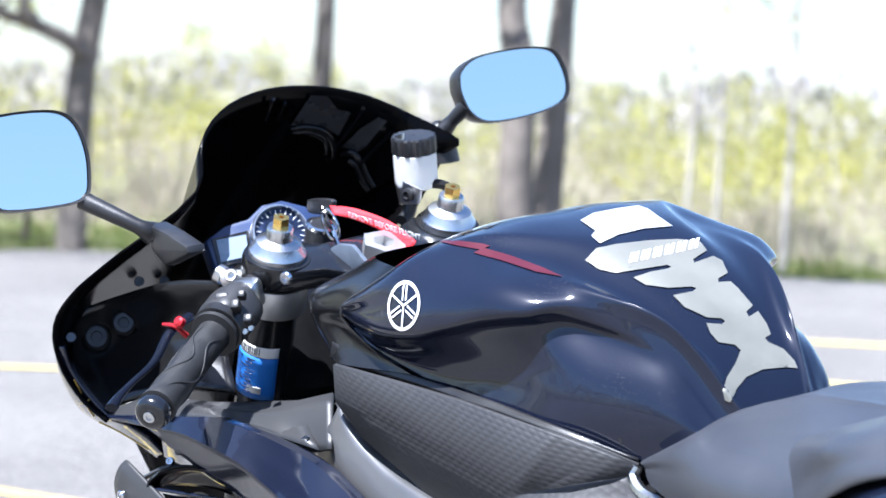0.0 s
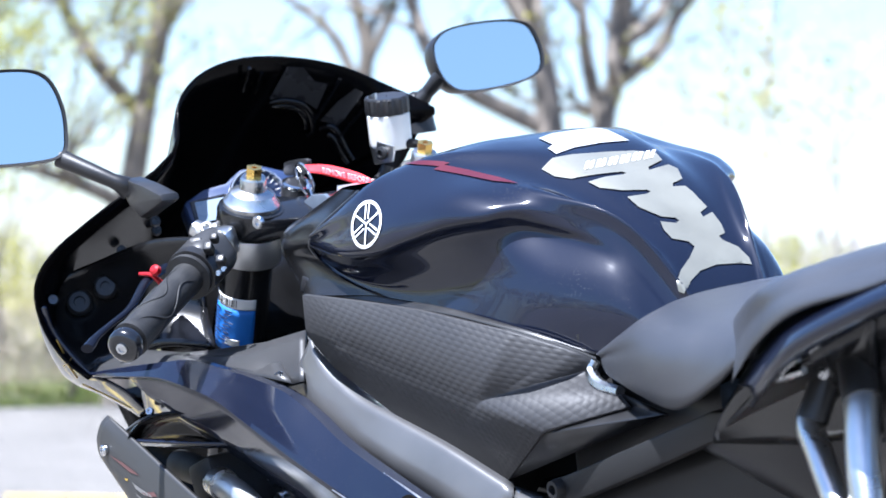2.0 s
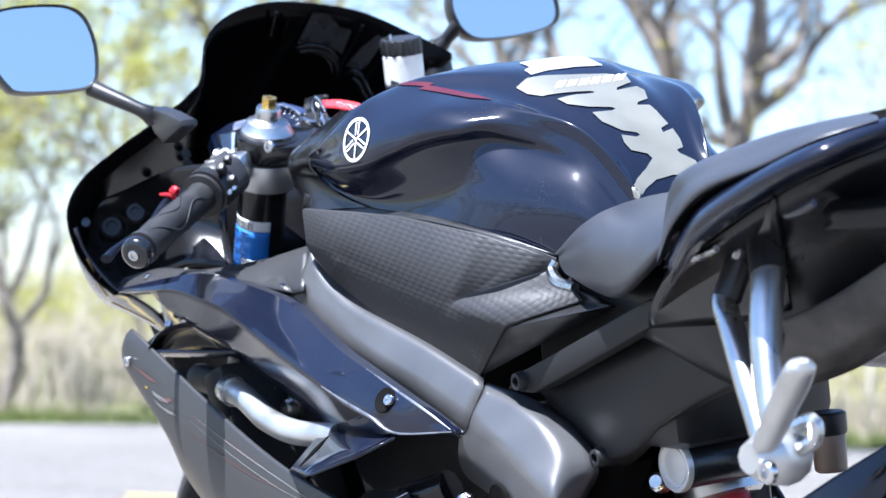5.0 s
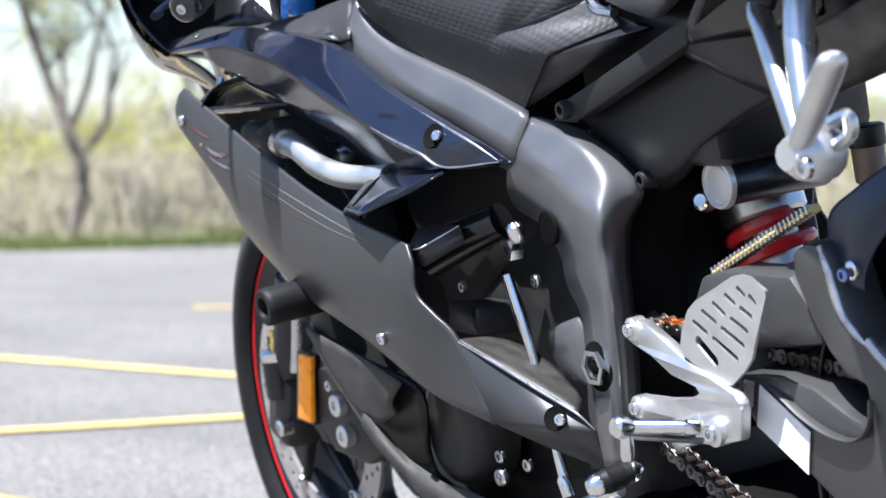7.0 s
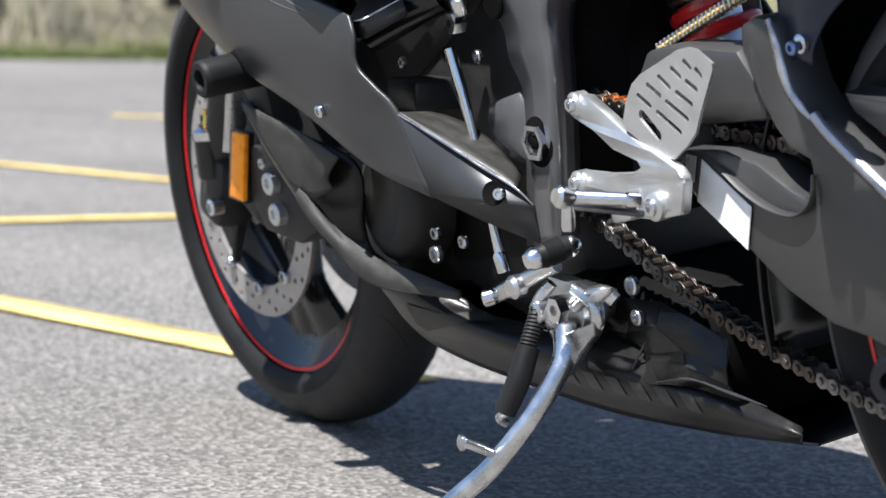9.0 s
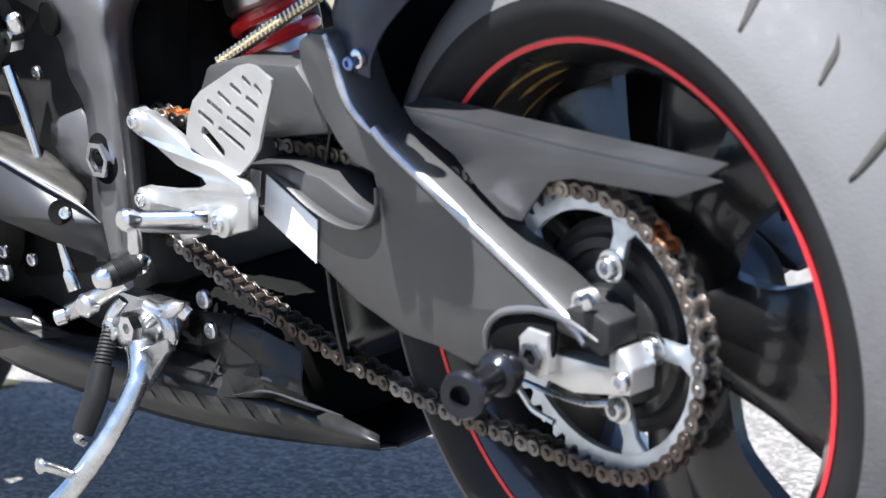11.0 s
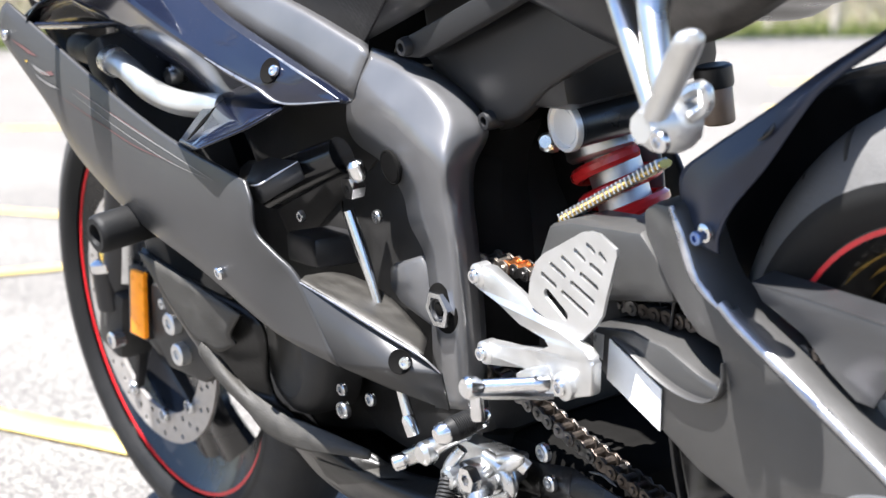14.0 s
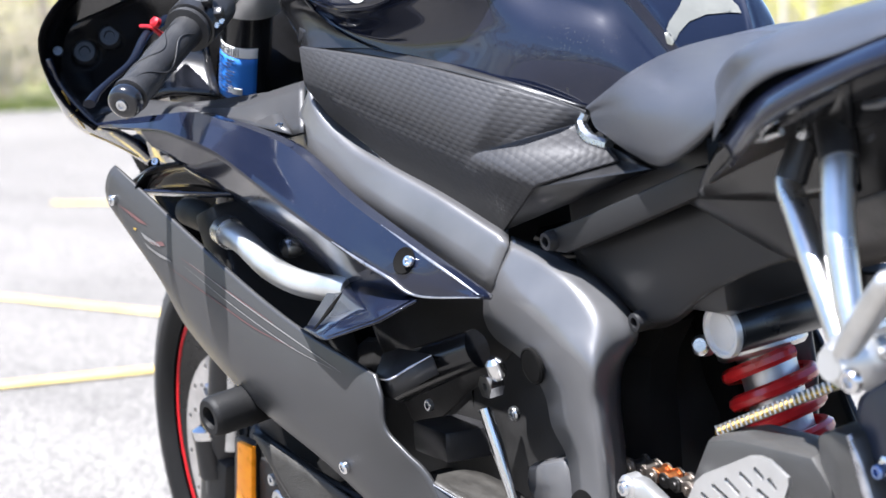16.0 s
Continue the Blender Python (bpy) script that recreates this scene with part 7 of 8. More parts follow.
# mirrors
def mirror(side, rim, mount, elbow, back):
    k = .18
    cx = sum(p[0] for p in rim) / len(rim)
    cy = sum(p[1] for p in rim) / len(rim)
    cz = sum(p[2] for p in rim) / len(rim)
    pts = smooth_loop([(cx - k * (z - cz), y, z) for x, y, z in rim], 48)
    c = Vector((cx, cy, cz))
    pts = [c + (p - c) * .95 for p in pts]
    nrm = Vector((1, 0, k)).normalized()
    head = bmesh.new()
    rows = [pts, [c + (p - c) * 1.045 + nrm * .001 for p in pts], [c + (p - c) * 1.06 - nrm * .006 for p in pts], [c + (p - c) * 1.0 - nrm * .022 for p in pts], [c + (p - c) * .75 - nrm * .036 for p in pts], [c + (p - c) * .35 - nrm * .043 for p in pts], [c + (p - c) * .01 - nrm * .044 for p in pts]]
    grid(head, rows, True)
    ob = part("mirror_housing", head, BLACK, bike, "black plastic mirror housing", sharp=50)
    glass = plate([[p - nrm * .0015 for p in pts]], .001, -nrm)
    part("mirror_glass", glass, MIRROR, ob, "mirror glass reflecting the sky")
    part("mirror_stem", tube([mount, elbow, back], [.012, .0075, .0095], 20, 14), BLACK, ob)
    if side < 0:
        part("mirror_foot", plate([[(-0.533, -0.205, 0.941), (-0.513, -0.205, 0.946), (-0.479, -0.205, 0.939), (-0.443, -0.205, 0.929), (-0.440, -0.205, 0.922), (-0.491, -0.205, 0.906), (-0.512, -0.205, 0.918), (-0.521, -0.205, 0.930)]], .022, (0, 1, 0), .004), BLACK, ob, "black wedge-shaped mirror foot")
        return
    part("mirror_foot", tube([Vector(mount) + Vector((.0, 0, -.03)), Vector(mount) + Vector((0, 0, .0)), Vector(mount).lerp(Vector(elbow), .3)], [.020, .016, .010], 12, 14), BLACK, ob)


mirror(1, [(-0.560, 0.210, 1.030), (-0.560, 0.216, 1.045), (-0.560, 0.241, 1.057), (-0.560, 0.294, 1.060), (-0.560, 0.334, 1.056), (-0.560, 0.351, 1.044), (-0.560, 0.357, 1.012), (-0.560, 0.342, 0.993), (-0.560, 0.294, 0.985), (-0.560, 0.242, 0.985), (-0.560, 0.221, 0.995), (-0.560, 0.212, 1.012)],
       (-0.591, 0.200, 0.976), (-0.579, 0.210, 0.990), (-0.563, 0.220, 1.006))
mirror(-1, [(-0.560, -0.364, 1.033), (-0.560, -0.362, 1.051), (-0.560, -0.339, 1.067), (-0.560, -0.276, 1.067), (-0.560, -0.248, 1.055), (-0.560, -0.238, 1.026), (-0.560, -0.240, 0.995), (-0.560, -0.248, 0.977), (-0.560, -0.274, 0.972), (-0.560, -0.334, 0.975), (-0.560, -0.349, 0.985), (-0.560, -0.361, 1.008)],
       (-0.517, -0.200, 0.936), (-0.521, -0.215, 0.946), (-0.562, -0.250, 0.974))

# decals: emblem ring, stripe, pad, lettering as plain bars, pinstripes
def drape(ob, pts, origin, lift):
    """Points pressed onto a part's skin along the way from origin."""
    me = ob.data
    tree = BVHTree.FromPolygons([v.co for v in me.vertices], [p.vertices[:] for p in me.polygons])
    out = []
    for p in pts:
        d = (Vector(p) - Vector(origin)).normalized()
        hit, nrm, _, _ = tree.ray_cast(Vector(origin), d)
        out.append((hit + (nrm if nrm.dot(d) < 0 else -nrm) * lift) if hit else None)
    return out


def decal(ob, loops, origin, material, name, lift=.0009, label="", fine=.007):
    """A thin film cut to outlines and laid on a curved panel."""
    loops = [[Vector(p) for p in lp] for lp in loops]
    c = sum(loops[0], Vector()) / len(loops[0])
    way = (c - Vector(origin)).normalized()
    turn = way.to_track_quat("Z", "Y").inverted()
    bm = bmesh.new()
    vs = [bm.verts.new(p) for lp in loops for p in lp]
    for tri in mathutils.geometry.tessellate_polygon([[(turn @ p).to_2d().to_3d() for p in lp] for lp in loops]):
        if len(set(tri)) == 3:
            bm.faces.new([vs[i] for i in tri])
    for _ in range(4):
        bmesh.ops.subdivide_edges(bm, edges=[e for e in bm.edges if e.calc_length() > fine], cuts=1)
        bmesh.ops.triangulate(bm, faces=[f for f in bm.faces if len(f.verts) > 3])
    new_co = drape(ob, [v.co for v in bm.verts], origin, lift)
    for v, co in zip(bm.verts[:], new_co):
        if co is None:
            bm.verts.remove(v)
        else:
            v.co = co
    return part(name, bm, material, bike, label, sharp=80)


def seated(ob, p, origin, r, recess=0.0, h=None):
    """A screw on a panel's skin, over a disc coloured as a shaded recess if one is given."""
    me = ob.data
    tree = BVHTree.FromPolygons([v.co for v in me.vertices], [q.vertices[:] for q in me.polygons])
    d = (Vector(p) - Vector(origin)).normalized()
    hit, nrm, _, _ = tree.ray_cast(Vector(origin), d)
    nrm = nrm if nrm.dot(d) < 0 else -nrm
    if recess:
        side_on = (hit - Vector((recess * .45, 0, 0)) - Vector(origin)).normalized()
        hole_at, hole_way, _, _ = tree.ray_cast(Vector(origin), side_on)
        hole_way = hole_way if hole_way.dot(side_on) < 0 else -hole_way
        part("bolt_recess", lathe([(recess, -.0005), (recess, .0005), (recess * .94, .0009), (recess * .9, .0006), (0, .0005)], frame_of(hole_at + hole_way * .0004, hole_way), 28), SHADE_BLACK, ob)
    bolt(hit + nrm * .0006 + Vector((recess * .38, 0, 0)), nrm, r, ob, CHROME, h)


# Camera positions from which marks are pressed onto the panels
EYE_END = Vector((1.9840, -1.3902, 1.1229))
DULLRED = mat("dull_red_stripe", (.065, .008, .014), .35, 0, .1)
EYE_HIGH, EYE_LOW = Vector((1.8489, -1.4469, 1.3045)), Vector((2.2354, -1.4324, 0.8549))
W0 = Vector((-0.129, -0.165, 0.894))
eu, ev = Vector((-0.103, -0.165, 0.896)) - W0, Vector((-0.122, -0.165, 0.917)) - W0


def oval(r, n=40):
    return [W0 + r * (math.cos(2 * math.pi * k / n) * eu + math.sin(2 * math.pi * k / n) * ev) for k in range(n)]


decal(tank, [oval(1.0), oval(.86)], EYE_HIGH, WHITE, "tank_emblem", label="round white tank emblem")
for k in range(6):
    a = math.pi / 2 + k * math.pi / 3
    u, w = (math.cos(a) * eu + math.sin(a) * ev), (-math.sin(a) * eu + math.cos(a) * ev)
    if k % 2:
        decal(tank, [[W0 + .045 * w, W0 - .045 * w, W0 + .88 * u - .045 * w, W0 + .88 * u + .045 * w]], EYE_HIGH, WHITE, "emblem_bar", .001)
    else:
        for q in (-.1, .1):
            decal(tank, [[W0 + .2 * u + (q - .035) * w, W0 + .8 * u + (q - .045) * w, W0 + .8 * u + (q + .045) * w, W0 + .2 * u + (q + .035) * w]], EYE_HIGH, WHITE, "emblem_bar", .001)
decal(tank, [[(-0.083, 0.000, 0.947), (-0.063, 0.000, 0.955), (-0.030, -0.000, 0.961), (0.002, 0.000, 0.966), (0.015, 0.000, 0.964), (0.029, 0.000, 0.958), (0.047, 0.000, 0.951), (0.008, 0.000, 0.946), (-0.029, 0.000, 0.938), (-0.057, 0.000, 0.928), (-0.069, 0.000, 0.934), (-0.062, -0.000, 0.939)]], EYE_HIGH, SILVER, "tank_pad_tip", label="silver tip of the tank pad")
decal(tank, [[(-0.080, 0.000, 0.911), (-0.063, 0.000, 0.923), (-0.034, 0.000, 0.929), (0.014, 0.000, 0.936), (0.053, 0.000, 0.940), (0.082, 0.000, 0.940), (0.090, 0.000, 0.933), (0.071, 0.000, 0.924), (0.072, 0.000, 0.921), (0.098, 0.000, 0.929), (0.109, 0.000, 0.926), (0.115, 0.000, 0.916), (0.102, 0.000, 0.910), (0.102, 0.000, 0.907), (0.118, 0.000, 0.909), (0.127, 0.000, 0.904), (0.144, 0.000, 0.891), (0.135, 0.000, 0.885), (0.138, 0.000, 0.881), (0.150, 0.000, 0.887), (0.160, 0.000, 0.877), (0.164, 0.000, 0.869), (0.156, 0.000, 0.865), (0.160, 0.000, 0.862), (0.179, 0.000, 0.858), (0.191, -0.000, 0.850), (0.194, 0.000, 0.844), (0.180, 0.000, 0.843), (0.151, 0.000, 0.838), (0.129, 0.000, 0.829), (0.115, 0.000, 0.817), (0.107, 0.000, 0.805), (0.100, 0.000, 0.806), (0.098, 0.000, 0.815), (0.103, 0.000, 0.825), (0.116, 0.000, 0.839), (0.124, 0.000, 0.851), (0.117, 0.000, 0.855), (0.096, -0.000, 0.855), (0.086, 0.000, 0.862), (0.082, 0.000, 0.870), (0.102, 0.000, 0.871), (0.107, 0.000, 0.874), (0.102, 0.000, 0.876), (0.083, 0.000, 0.875), (0.055, 0.000, 0.881), (0.040, 0.000, 0.890), (0.067, 0.000, 0.896), (0.072, 0.000, 0.899), (0.067, 0.000, 0.900), (0.034, 0.000, 0.896), (0.003, 0.000, 0.896), (-0.013, -0.000, 0.901), (0.011, 0.000, 0.908), (0.036, 0.000, 0.913), (0.041, 0.000, 0.915), (0.035, 0.000, 0.916), (-0.037, -0.000, 0.903), (-0.061, 0.000, 0.904)]], EYE_HIGH, PADGREY, "tank_pad", label="grey spine-shaped tank pad", lift=.0011)
pad_name = [(-0.018, 0.000, 0.913), (0.082, 0.000, 0.935), (-0.014, 0.000, 0.922)]
for k in range(6):
    a, b = Vector(pad_name[0]), Vector(pad_name[1])
    u = (b - a) / 6
    w = (Vector(pad_name[2]) - a)
    p = a + u * k
    decal(tank, [[p, p + u * .30, p + u * .30 + w, p + w]], EYE_HIGH, WHITE, "pad_lettering", .0016)
    decal(tank, [[p + u * .45, p + u * .72, p + u * .72 + w, p + u * .45 + w]], EYE_HIGH, WHITE, "pad_lettering", .0016)
decal(tank, [[(-0.317, 0.000, 0.911), (-0.275, 0.000, 0.914), (-0.238, 0.000, 0.914), (-0.226, 0.000, 0.913), (-0.236, 0.000, 0.910), (-0.194, 0.000, 0.906), (-0.146, 0.000, 0.899), (-0.116, -0.000, 0.893), (-0.156, 0.000, 0.894), (-0.208, 0.000, 0.900), (-0.255, 0.000, 0.904), (-0.244, 0.000, 0.908), (-0.281, 0.000, 0.909)]], EYE_HIGH, DULLRED, "tank_stripe", label="pointed dull red tank stripe")
fairing_left = bpy.data.objects["side_fairing"]
GOLDLINE = mat("gold_pinstripe", (.45, .30, .05), .35, .4, .1)
GREYLINE = mat("silver_pinstripe", (.16, .155, .15), .4, .3, .1)
FADEDRED = mat("faded_red_pinstripe", (.10, .048, .046), .45, .2, .1)


def pin(ob, pts, w, origin, material, name):
    cs = cr(pts, 20)
    up = Vector((0, 0, w))
    decal(ob, [cs + [p + up * (.2 + .8 * math.sin(math.pi * (1 - i / 19))) for i, p in reversed(list(enumerate(cs)))]], origin, material, name, .0007, "", .03)


pin(fairing_left, [(-0.377, -0.255, 0.624), (-0.278, -0.255, 0.594), (-0.183, -0.255, 0.569), (-0.106, -0.255, 0.550)], .0018, EYE_LOW, GREYLINE, "pinstripe")
pin(fairing_left, [(-0.390, -0.255, 0.620), (-0.293, -0.255, 0.588), (-0.198, -0.255, 0.563), (-0.121, -0.255, 0.551)], .0014, EYE_LOW, GREYLINE, "pinstripe")
pin(fairing_left, [(-0.423, -0.255, 0.616), (-0.333, -0.255, 0.591), (-0.259, -0.255, 0.572), (-0.185, -0.255, 0.562)], .0014, EYE_LOW, FADEDRED, "pinstripe")
pin(fairing_left, [(-0.397, -0.255, 0.628), (-0.302, -0.255, 0.602), (-0.217, -0.255, 0.580)], .0012, EYE_LOW, FADEDRED, "pinstripe")
for lp, mm in (([(-0.533, -0.250, 0.673), (-0.505, -0.250, 0.667), (-0.478, -0.250, 0.659), (-0.471, -0.250, 0.656), (-0.491, -0.250, 0.658), (-0.511, -0.250, 0.665)], FADEDRED),
               ([(-0.506, -0.250, 0.651), (-0.497, -0.250, 0.651), (-0.501, -0.250, 0.648)], GOLDLINE),
               ([(-0.489, -0.250, 0.648), (-0.475, -0.250, 0.644), (-0.454, -0.250, 0.639), (-0.448, -0.250, 0.636), (-0.467, -0.250, 0.637), (-0.483, -0.250, 0.642)], GREYLINE),
               ([(-0.472, -0.250, 0.639), (-0.443, -0.250, 0.642), (-0.438, -0.250, 0.638), (-0.455, -0.250, 0.636)], FADEDRED),
               ([(-0.485, -0.250, 0.638), (-0.465, -0.250, 0.631), (-0.434, -0.250, 0.625), (-0.428, -0.250, 0.622), (-0.454, -0.250, 0.625), (-0.477, -0.250, 0.632)], GREYLINE)):
    decal(fairing_left, [lp], EYE_END, mm, "fairing_mark", .0008)
nose_left = bpy.data.objects["nose_side"]
for pts in ([(-0.647, -0.240, 0.784), (-0.635, -0.240, 0.772), (-0.646, -0.230, 0.755), (-0.651, -0.220, 0.740)], [(-0.658, -0.230, 0.754), (-0.647, -0.230, 0.758), (-0.612, -0.240, 0.767)], [(-0.662, -0.210, 0.731), (-0.633, -0.210, 0.727), (-0.625, -0.200, 0.719), (-0.595, -0.190, 0.706)]):
    q = [p for p in drape(nose_left, cr(pts, 14), EYE_END, .0004) if p is not None]
    if len(q) > 3:
        part("gold_pinstripe", tube(q, .0007, 16, 6), GOLDLINE, nose_left)
belly_left = bpy.data.objects["belly_pan"]
for k in range(6):
    a, b = Vector((0.073, -0.130, 0.188)), Vector((0.296, -0.120, 0.188))
    u = (b - a) / 6
    w = Vector((0.053, -0.130, 0.206)) - a
    p = a + u * k
    decal(belly_left, [[p, p + u * .5, p + u * .5 + w * .8, p + w * .8]], Vector((2.2088, -1.4514, 0.8217)), COVER, "belly_lettering", .0008)

decal(belly_left, [[(-0.157, -0.170, 0.245), (-0.119, -0.170, 0.244), (-0.076, -0.170, 0.243), (0.007, -0.170, 0.258), (0.022, -0.170, 0.249), (-0.033, -0.170, 0.242), (-0.085, -0.170, 0.229), (-0.117, -0.170, 0.222), (-0.139, -0.170, 0.227)]], Vector((2.2088, -1.4514, 0.8217)), SAND, "belly_patch", .0012, "rough sandy patch on the belly pan")

# Pale metal tubes paint the highlights along the middle fairing's edges
for lp in (lower_fold[8:], upper_edge[9:]):
    part("fairing_edge", tube(cr([(x, y - .0015, z + .0005) for x, y, z in lp], 24), [.0004, .0014, .0016, .0012, .0006], 24, 8, smooth=False), WORN_LIT, bpy.data.objects["middle_fairing"], "thin pale tube drawn as the fairing edge's highlight")
EYE_MID = Vector((2.2191, -1.4230, 0.9100))
seated(fairing_left, (-0.557, -0.243, 0.675), EYE_LOW, .0058)
seated(fairing_left, (-0.153, -0.240, 0.454), EYE_LOW, .0065)
seated(bpy.data.objects["fairing_tip"], (0.080, -0.190, 0.382), EYE_LOW, .0058, .0118)
seated(bpy.data.objects["middle_fairing"], (-0.058, -0.200, 0.649), EYE_MID, .0055, .0125)
seated(bpy.data.objects["inner_panel"], (-0.310, -0.170, 0.747), EYE_MID, .0062)
seated(bpy.data.objects["cowl_ledge"], (-0.533, -0.220, 0.764), EYE_MID, .0045)


def hole_disc(ob, p, origin, r):
    """A raised disc with a rounded rim, near-black to stand for a hole's shade."""
    a, b, c = drape(ob, [Vector(p), Vector(p) + Vector((.01, 0, 0)), Vector(p) + Vector((0, 0, .01))], origin, .0034)
    n = (b - a).cross(c - a).normalized()
    n = n if n.y < 0 else -n
    part("bore", lathe([(r * 1.12, -.002), (r * 1.12, .0004), (r * 1.03, .0010), (r * .97, .0002), (r * .94, .0009), (0, .0009)], frame_of(a, n), 28), SHADE_BLACK, bike)


hole_disc(bpy.data.objects["pivot_plate"], (0.048, -0.150, 0.554), Vector((2.2270, -1.4276, 0.8828)), .0150)

# swingarm pivot nut; near-black discs paint the shade around it and in its middle
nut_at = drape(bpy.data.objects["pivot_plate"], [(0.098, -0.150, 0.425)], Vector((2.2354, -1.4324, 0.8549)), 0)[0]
part("pivot_recess", lathe([(.0240, -.003), (.0240, .0008), (.0230, .0012), (.0, .0012)], frame_of(nut_at, LEFT), 36), SHADE_BLACK, bike)
part("pivot_nut", hexnut(nut_at + LEFT * .0012, LEFT, .0182, .0065, .0130), CHROME, bike, "steel swingarm pivot nut")
part("pivot_bore", lathe([(.0135, .004), (.0112, .0070), (.0100, .0066), (.0092, .003), (0, .003)], frame_of(nut_at, LEFT), 28), GUARD, bike)
part("pivot_bolt_end", lathe([(.0068, .003), (.0068, .0052), (.0055, .0060), (0, .0060)], frame_of(nut_at, LEFT), 20), SHADE_BLACK, bike)

DUCT = mat("black_duct_plastic", (.005, .005, .0055), .16, 0, .2, 20, 0, 500, spec=.3)

# inside of the screen and cowl: ducts, ribs, bosses and screws
screen = bpy.data.objects["upper_cowl"]


def on_screen(pts, lift=.007):
    return [p for p in drape(screen, pts, EYE_START, lift) if p is not None]


for pts, r in (([(-0.424, 0.000, 1.042), (-0.450, -0.000, 1.023), (-0.483, 0.000, 1.000)], .0024), ([(-0.372, -0.000, 1.019), (-0.402, 0.000, 1.002), (-0.434, 0.000, 0.984)], .0024), ([(-0.603, 0.000, 1.046), (-0.612, 0.000, 1.035), (-0.623, 0.000, 1.023)], .0022), ([(-0.579, 0.000, 1.043), (-0.588, 0.000, 1.033), (-0.599, 0.000, 1.023)], .0018)):
    q = on_screen(pts)
    if len(q) > 1:
        part("duct_rib", tube(q, r, 10, 8), DUCT, bike)
for pts in ([(-0.568, 0.000, 1.014), (-0.540, 0.000, 1.017), (-0.507, 0.000, 1.015), (-0.489, 0.000, 1.006), (-0.488, 0.000, 0.990), (-0.502, 0.000, 0.984)], [(-0.563, 0.000, 1.010), (-0.535, 0.000, 1.012), (-0.511, 0.000, 1.009), (-0.499, 0.000, 1.001), (-0.501, 0.000, 0.991)], [(-0.474, 0.000, 0.991), (-0.453, 0.000, 0.994), (-0.438, 0.000, 0.987), (-0.428, 0.000, 0.973), (-0.415, 0.000, 0.960)], [(-0.459, 0.000, 0.986), (-0.447, 0.000, 0.981), (-0.437, 0.000, 0.967), (-0.426, 0.000, 0.956)]):
    q = on_screen(pts, .005)
    if len(q) > 2:
        part("air_duct", tube(q, [.003, .0042, .0042, .003], 18, 10), DUCT, bike, "gloss black moulded air duct")
DUCTPANEL = mat("glossy_duct_plastic", (.030, .030, .032), .28)
for outline in ([(-0.568, 0.000, 1.016), (-0.523, 0.000, 1.049), (-0.491, 0.000, 1.049), (-0.472, 0.000, 1.036), (-0.448, 0.000, 1.034), (-0.476, 0.000, 1.009), (-0.497, 0.000, 1.016), (-0.528, 0.000, 1.019)], [(-0.472, 0.000, 0.998), (-0.433, 0.000, 1.018), (-0.398, 0.000, 1.031), (-0.383, 0.000, 1.027), (-0.426, 0.000, 1.000), (-0.440, 0.000, 0.994)]):
    decal(screen, [outline], EYE_START, DUCTPANEL, "duct_panel", .003)
inner_left = bpy.data.objects["cowl_inner"]
for p, r in (((-0.663, -0.200, 0.816), .0135), ((-0.595, -0.200, 0.839), .0125)):
    q = drape(inner_left, [p], EYE_START, .003)[0]
    if q:
        part("inner_boss", lathe([(r, -.004), (r, .003), (r * .8, .006), (r * .45, .006), (r * .4, .003), (0, .003)], frame_of(q, (.8, -.4, .3)), 24), BLACK, bike)
for p in ((-0.520, -0.180, 0.917), (-0.523, -0.180, 0.909), (-0.562, -0.200, 0.888), (-0.547, -0.180, 0.886), (-0.653, -0.240, 0.825)):
    q = (on_screen([p], .006) + [None])[0]
    if q:
        bolt(q, (.8, -.4, .3), .0055, bike, GUARD, .004)
part("clip_on_bolt", lathe([(.007, 0), (.007, .012), (.0055, .014), (.004, .014), (.0035, .009), (0, .009)], frame_of((-0.478, -0.135, 0.883), (.6, -.6, .4)), 16), MACHINED, bike)
part("perch_arm", tube([(-0.488, -0.140, 0.883), (-0.472, -0.132, 0.885), (-0.455, -0.125, 0.892)], [.009, .007, .005], 10, 10), MACHINED, bike, "silver clutch perch")


# ---- trees, brush and woods ----
BARK = mat("grey_brown_bark", (.17, .145, .12), .9, 0, .35, 6, .8, 40, deep=.01)
# Pale bark, light enough that distant trunks carry haze in the colour
PALE_HAZE_BARK = mat("pale_hazed_bark", (.42, .38, .33), .9, 0, .3, 6, .6, 40, deep=.01)


def leafy(name, stops, rough=.7):
    """Leaf or twig colours that differ from piece to piece."""
    m = bpy.data.materials.new(name)
    m.use_nodes = True
    nt = m.node_tree
    b = nt.nodes["Principled BSDF"]
    geo = nt.nodes.new("ShaderNodeNewGeometry")
    ramp = nt.nodes.new("ShaderNodeValToRGB")
    ramp.color_ramp.interpolation = "LINEAR"
    e = ramp.color_ramp.elements
    while len(e) > 1:
        e.remove(e[0])
    e[0].position, e[0].color = stops[0][0], (*stops[0][1], 1)
    for p, c in stops[1:]:
        k = e.new(p)
        k.color = (*c, 1)
    nt.links.new(geo.outputs["Random Per Island"], ramp.inputs[0])
    nt.links.new(ramp.outputs[0], b.inputs["Base Color"])
    b.inputs["Roughness"].default_value = rough
    tr = nt.nodes.new("ShaderNodeBsdfTranslucent")
    nt.links.new(ramp.outputs[0], tr.inputs[0])
    mix = nt.nodes.new("ShaderNodeMixShader")
    mix.inputs[0].default_value = .35
    nt.links.new(b.outputs[0], mix.inputs[1])
    nt.links.new(tr.outputs[0], mix.inputs[2])
    nt.links.new(mix.outputs[0], nt.nodes["Material Output"].inputs[0])
    return m


BUDS = leafy("yellow_green_buds", [(0, (.30, .30, .05)), (.5, (.42, .38, .06)), (1, (.20, .24, .05))])
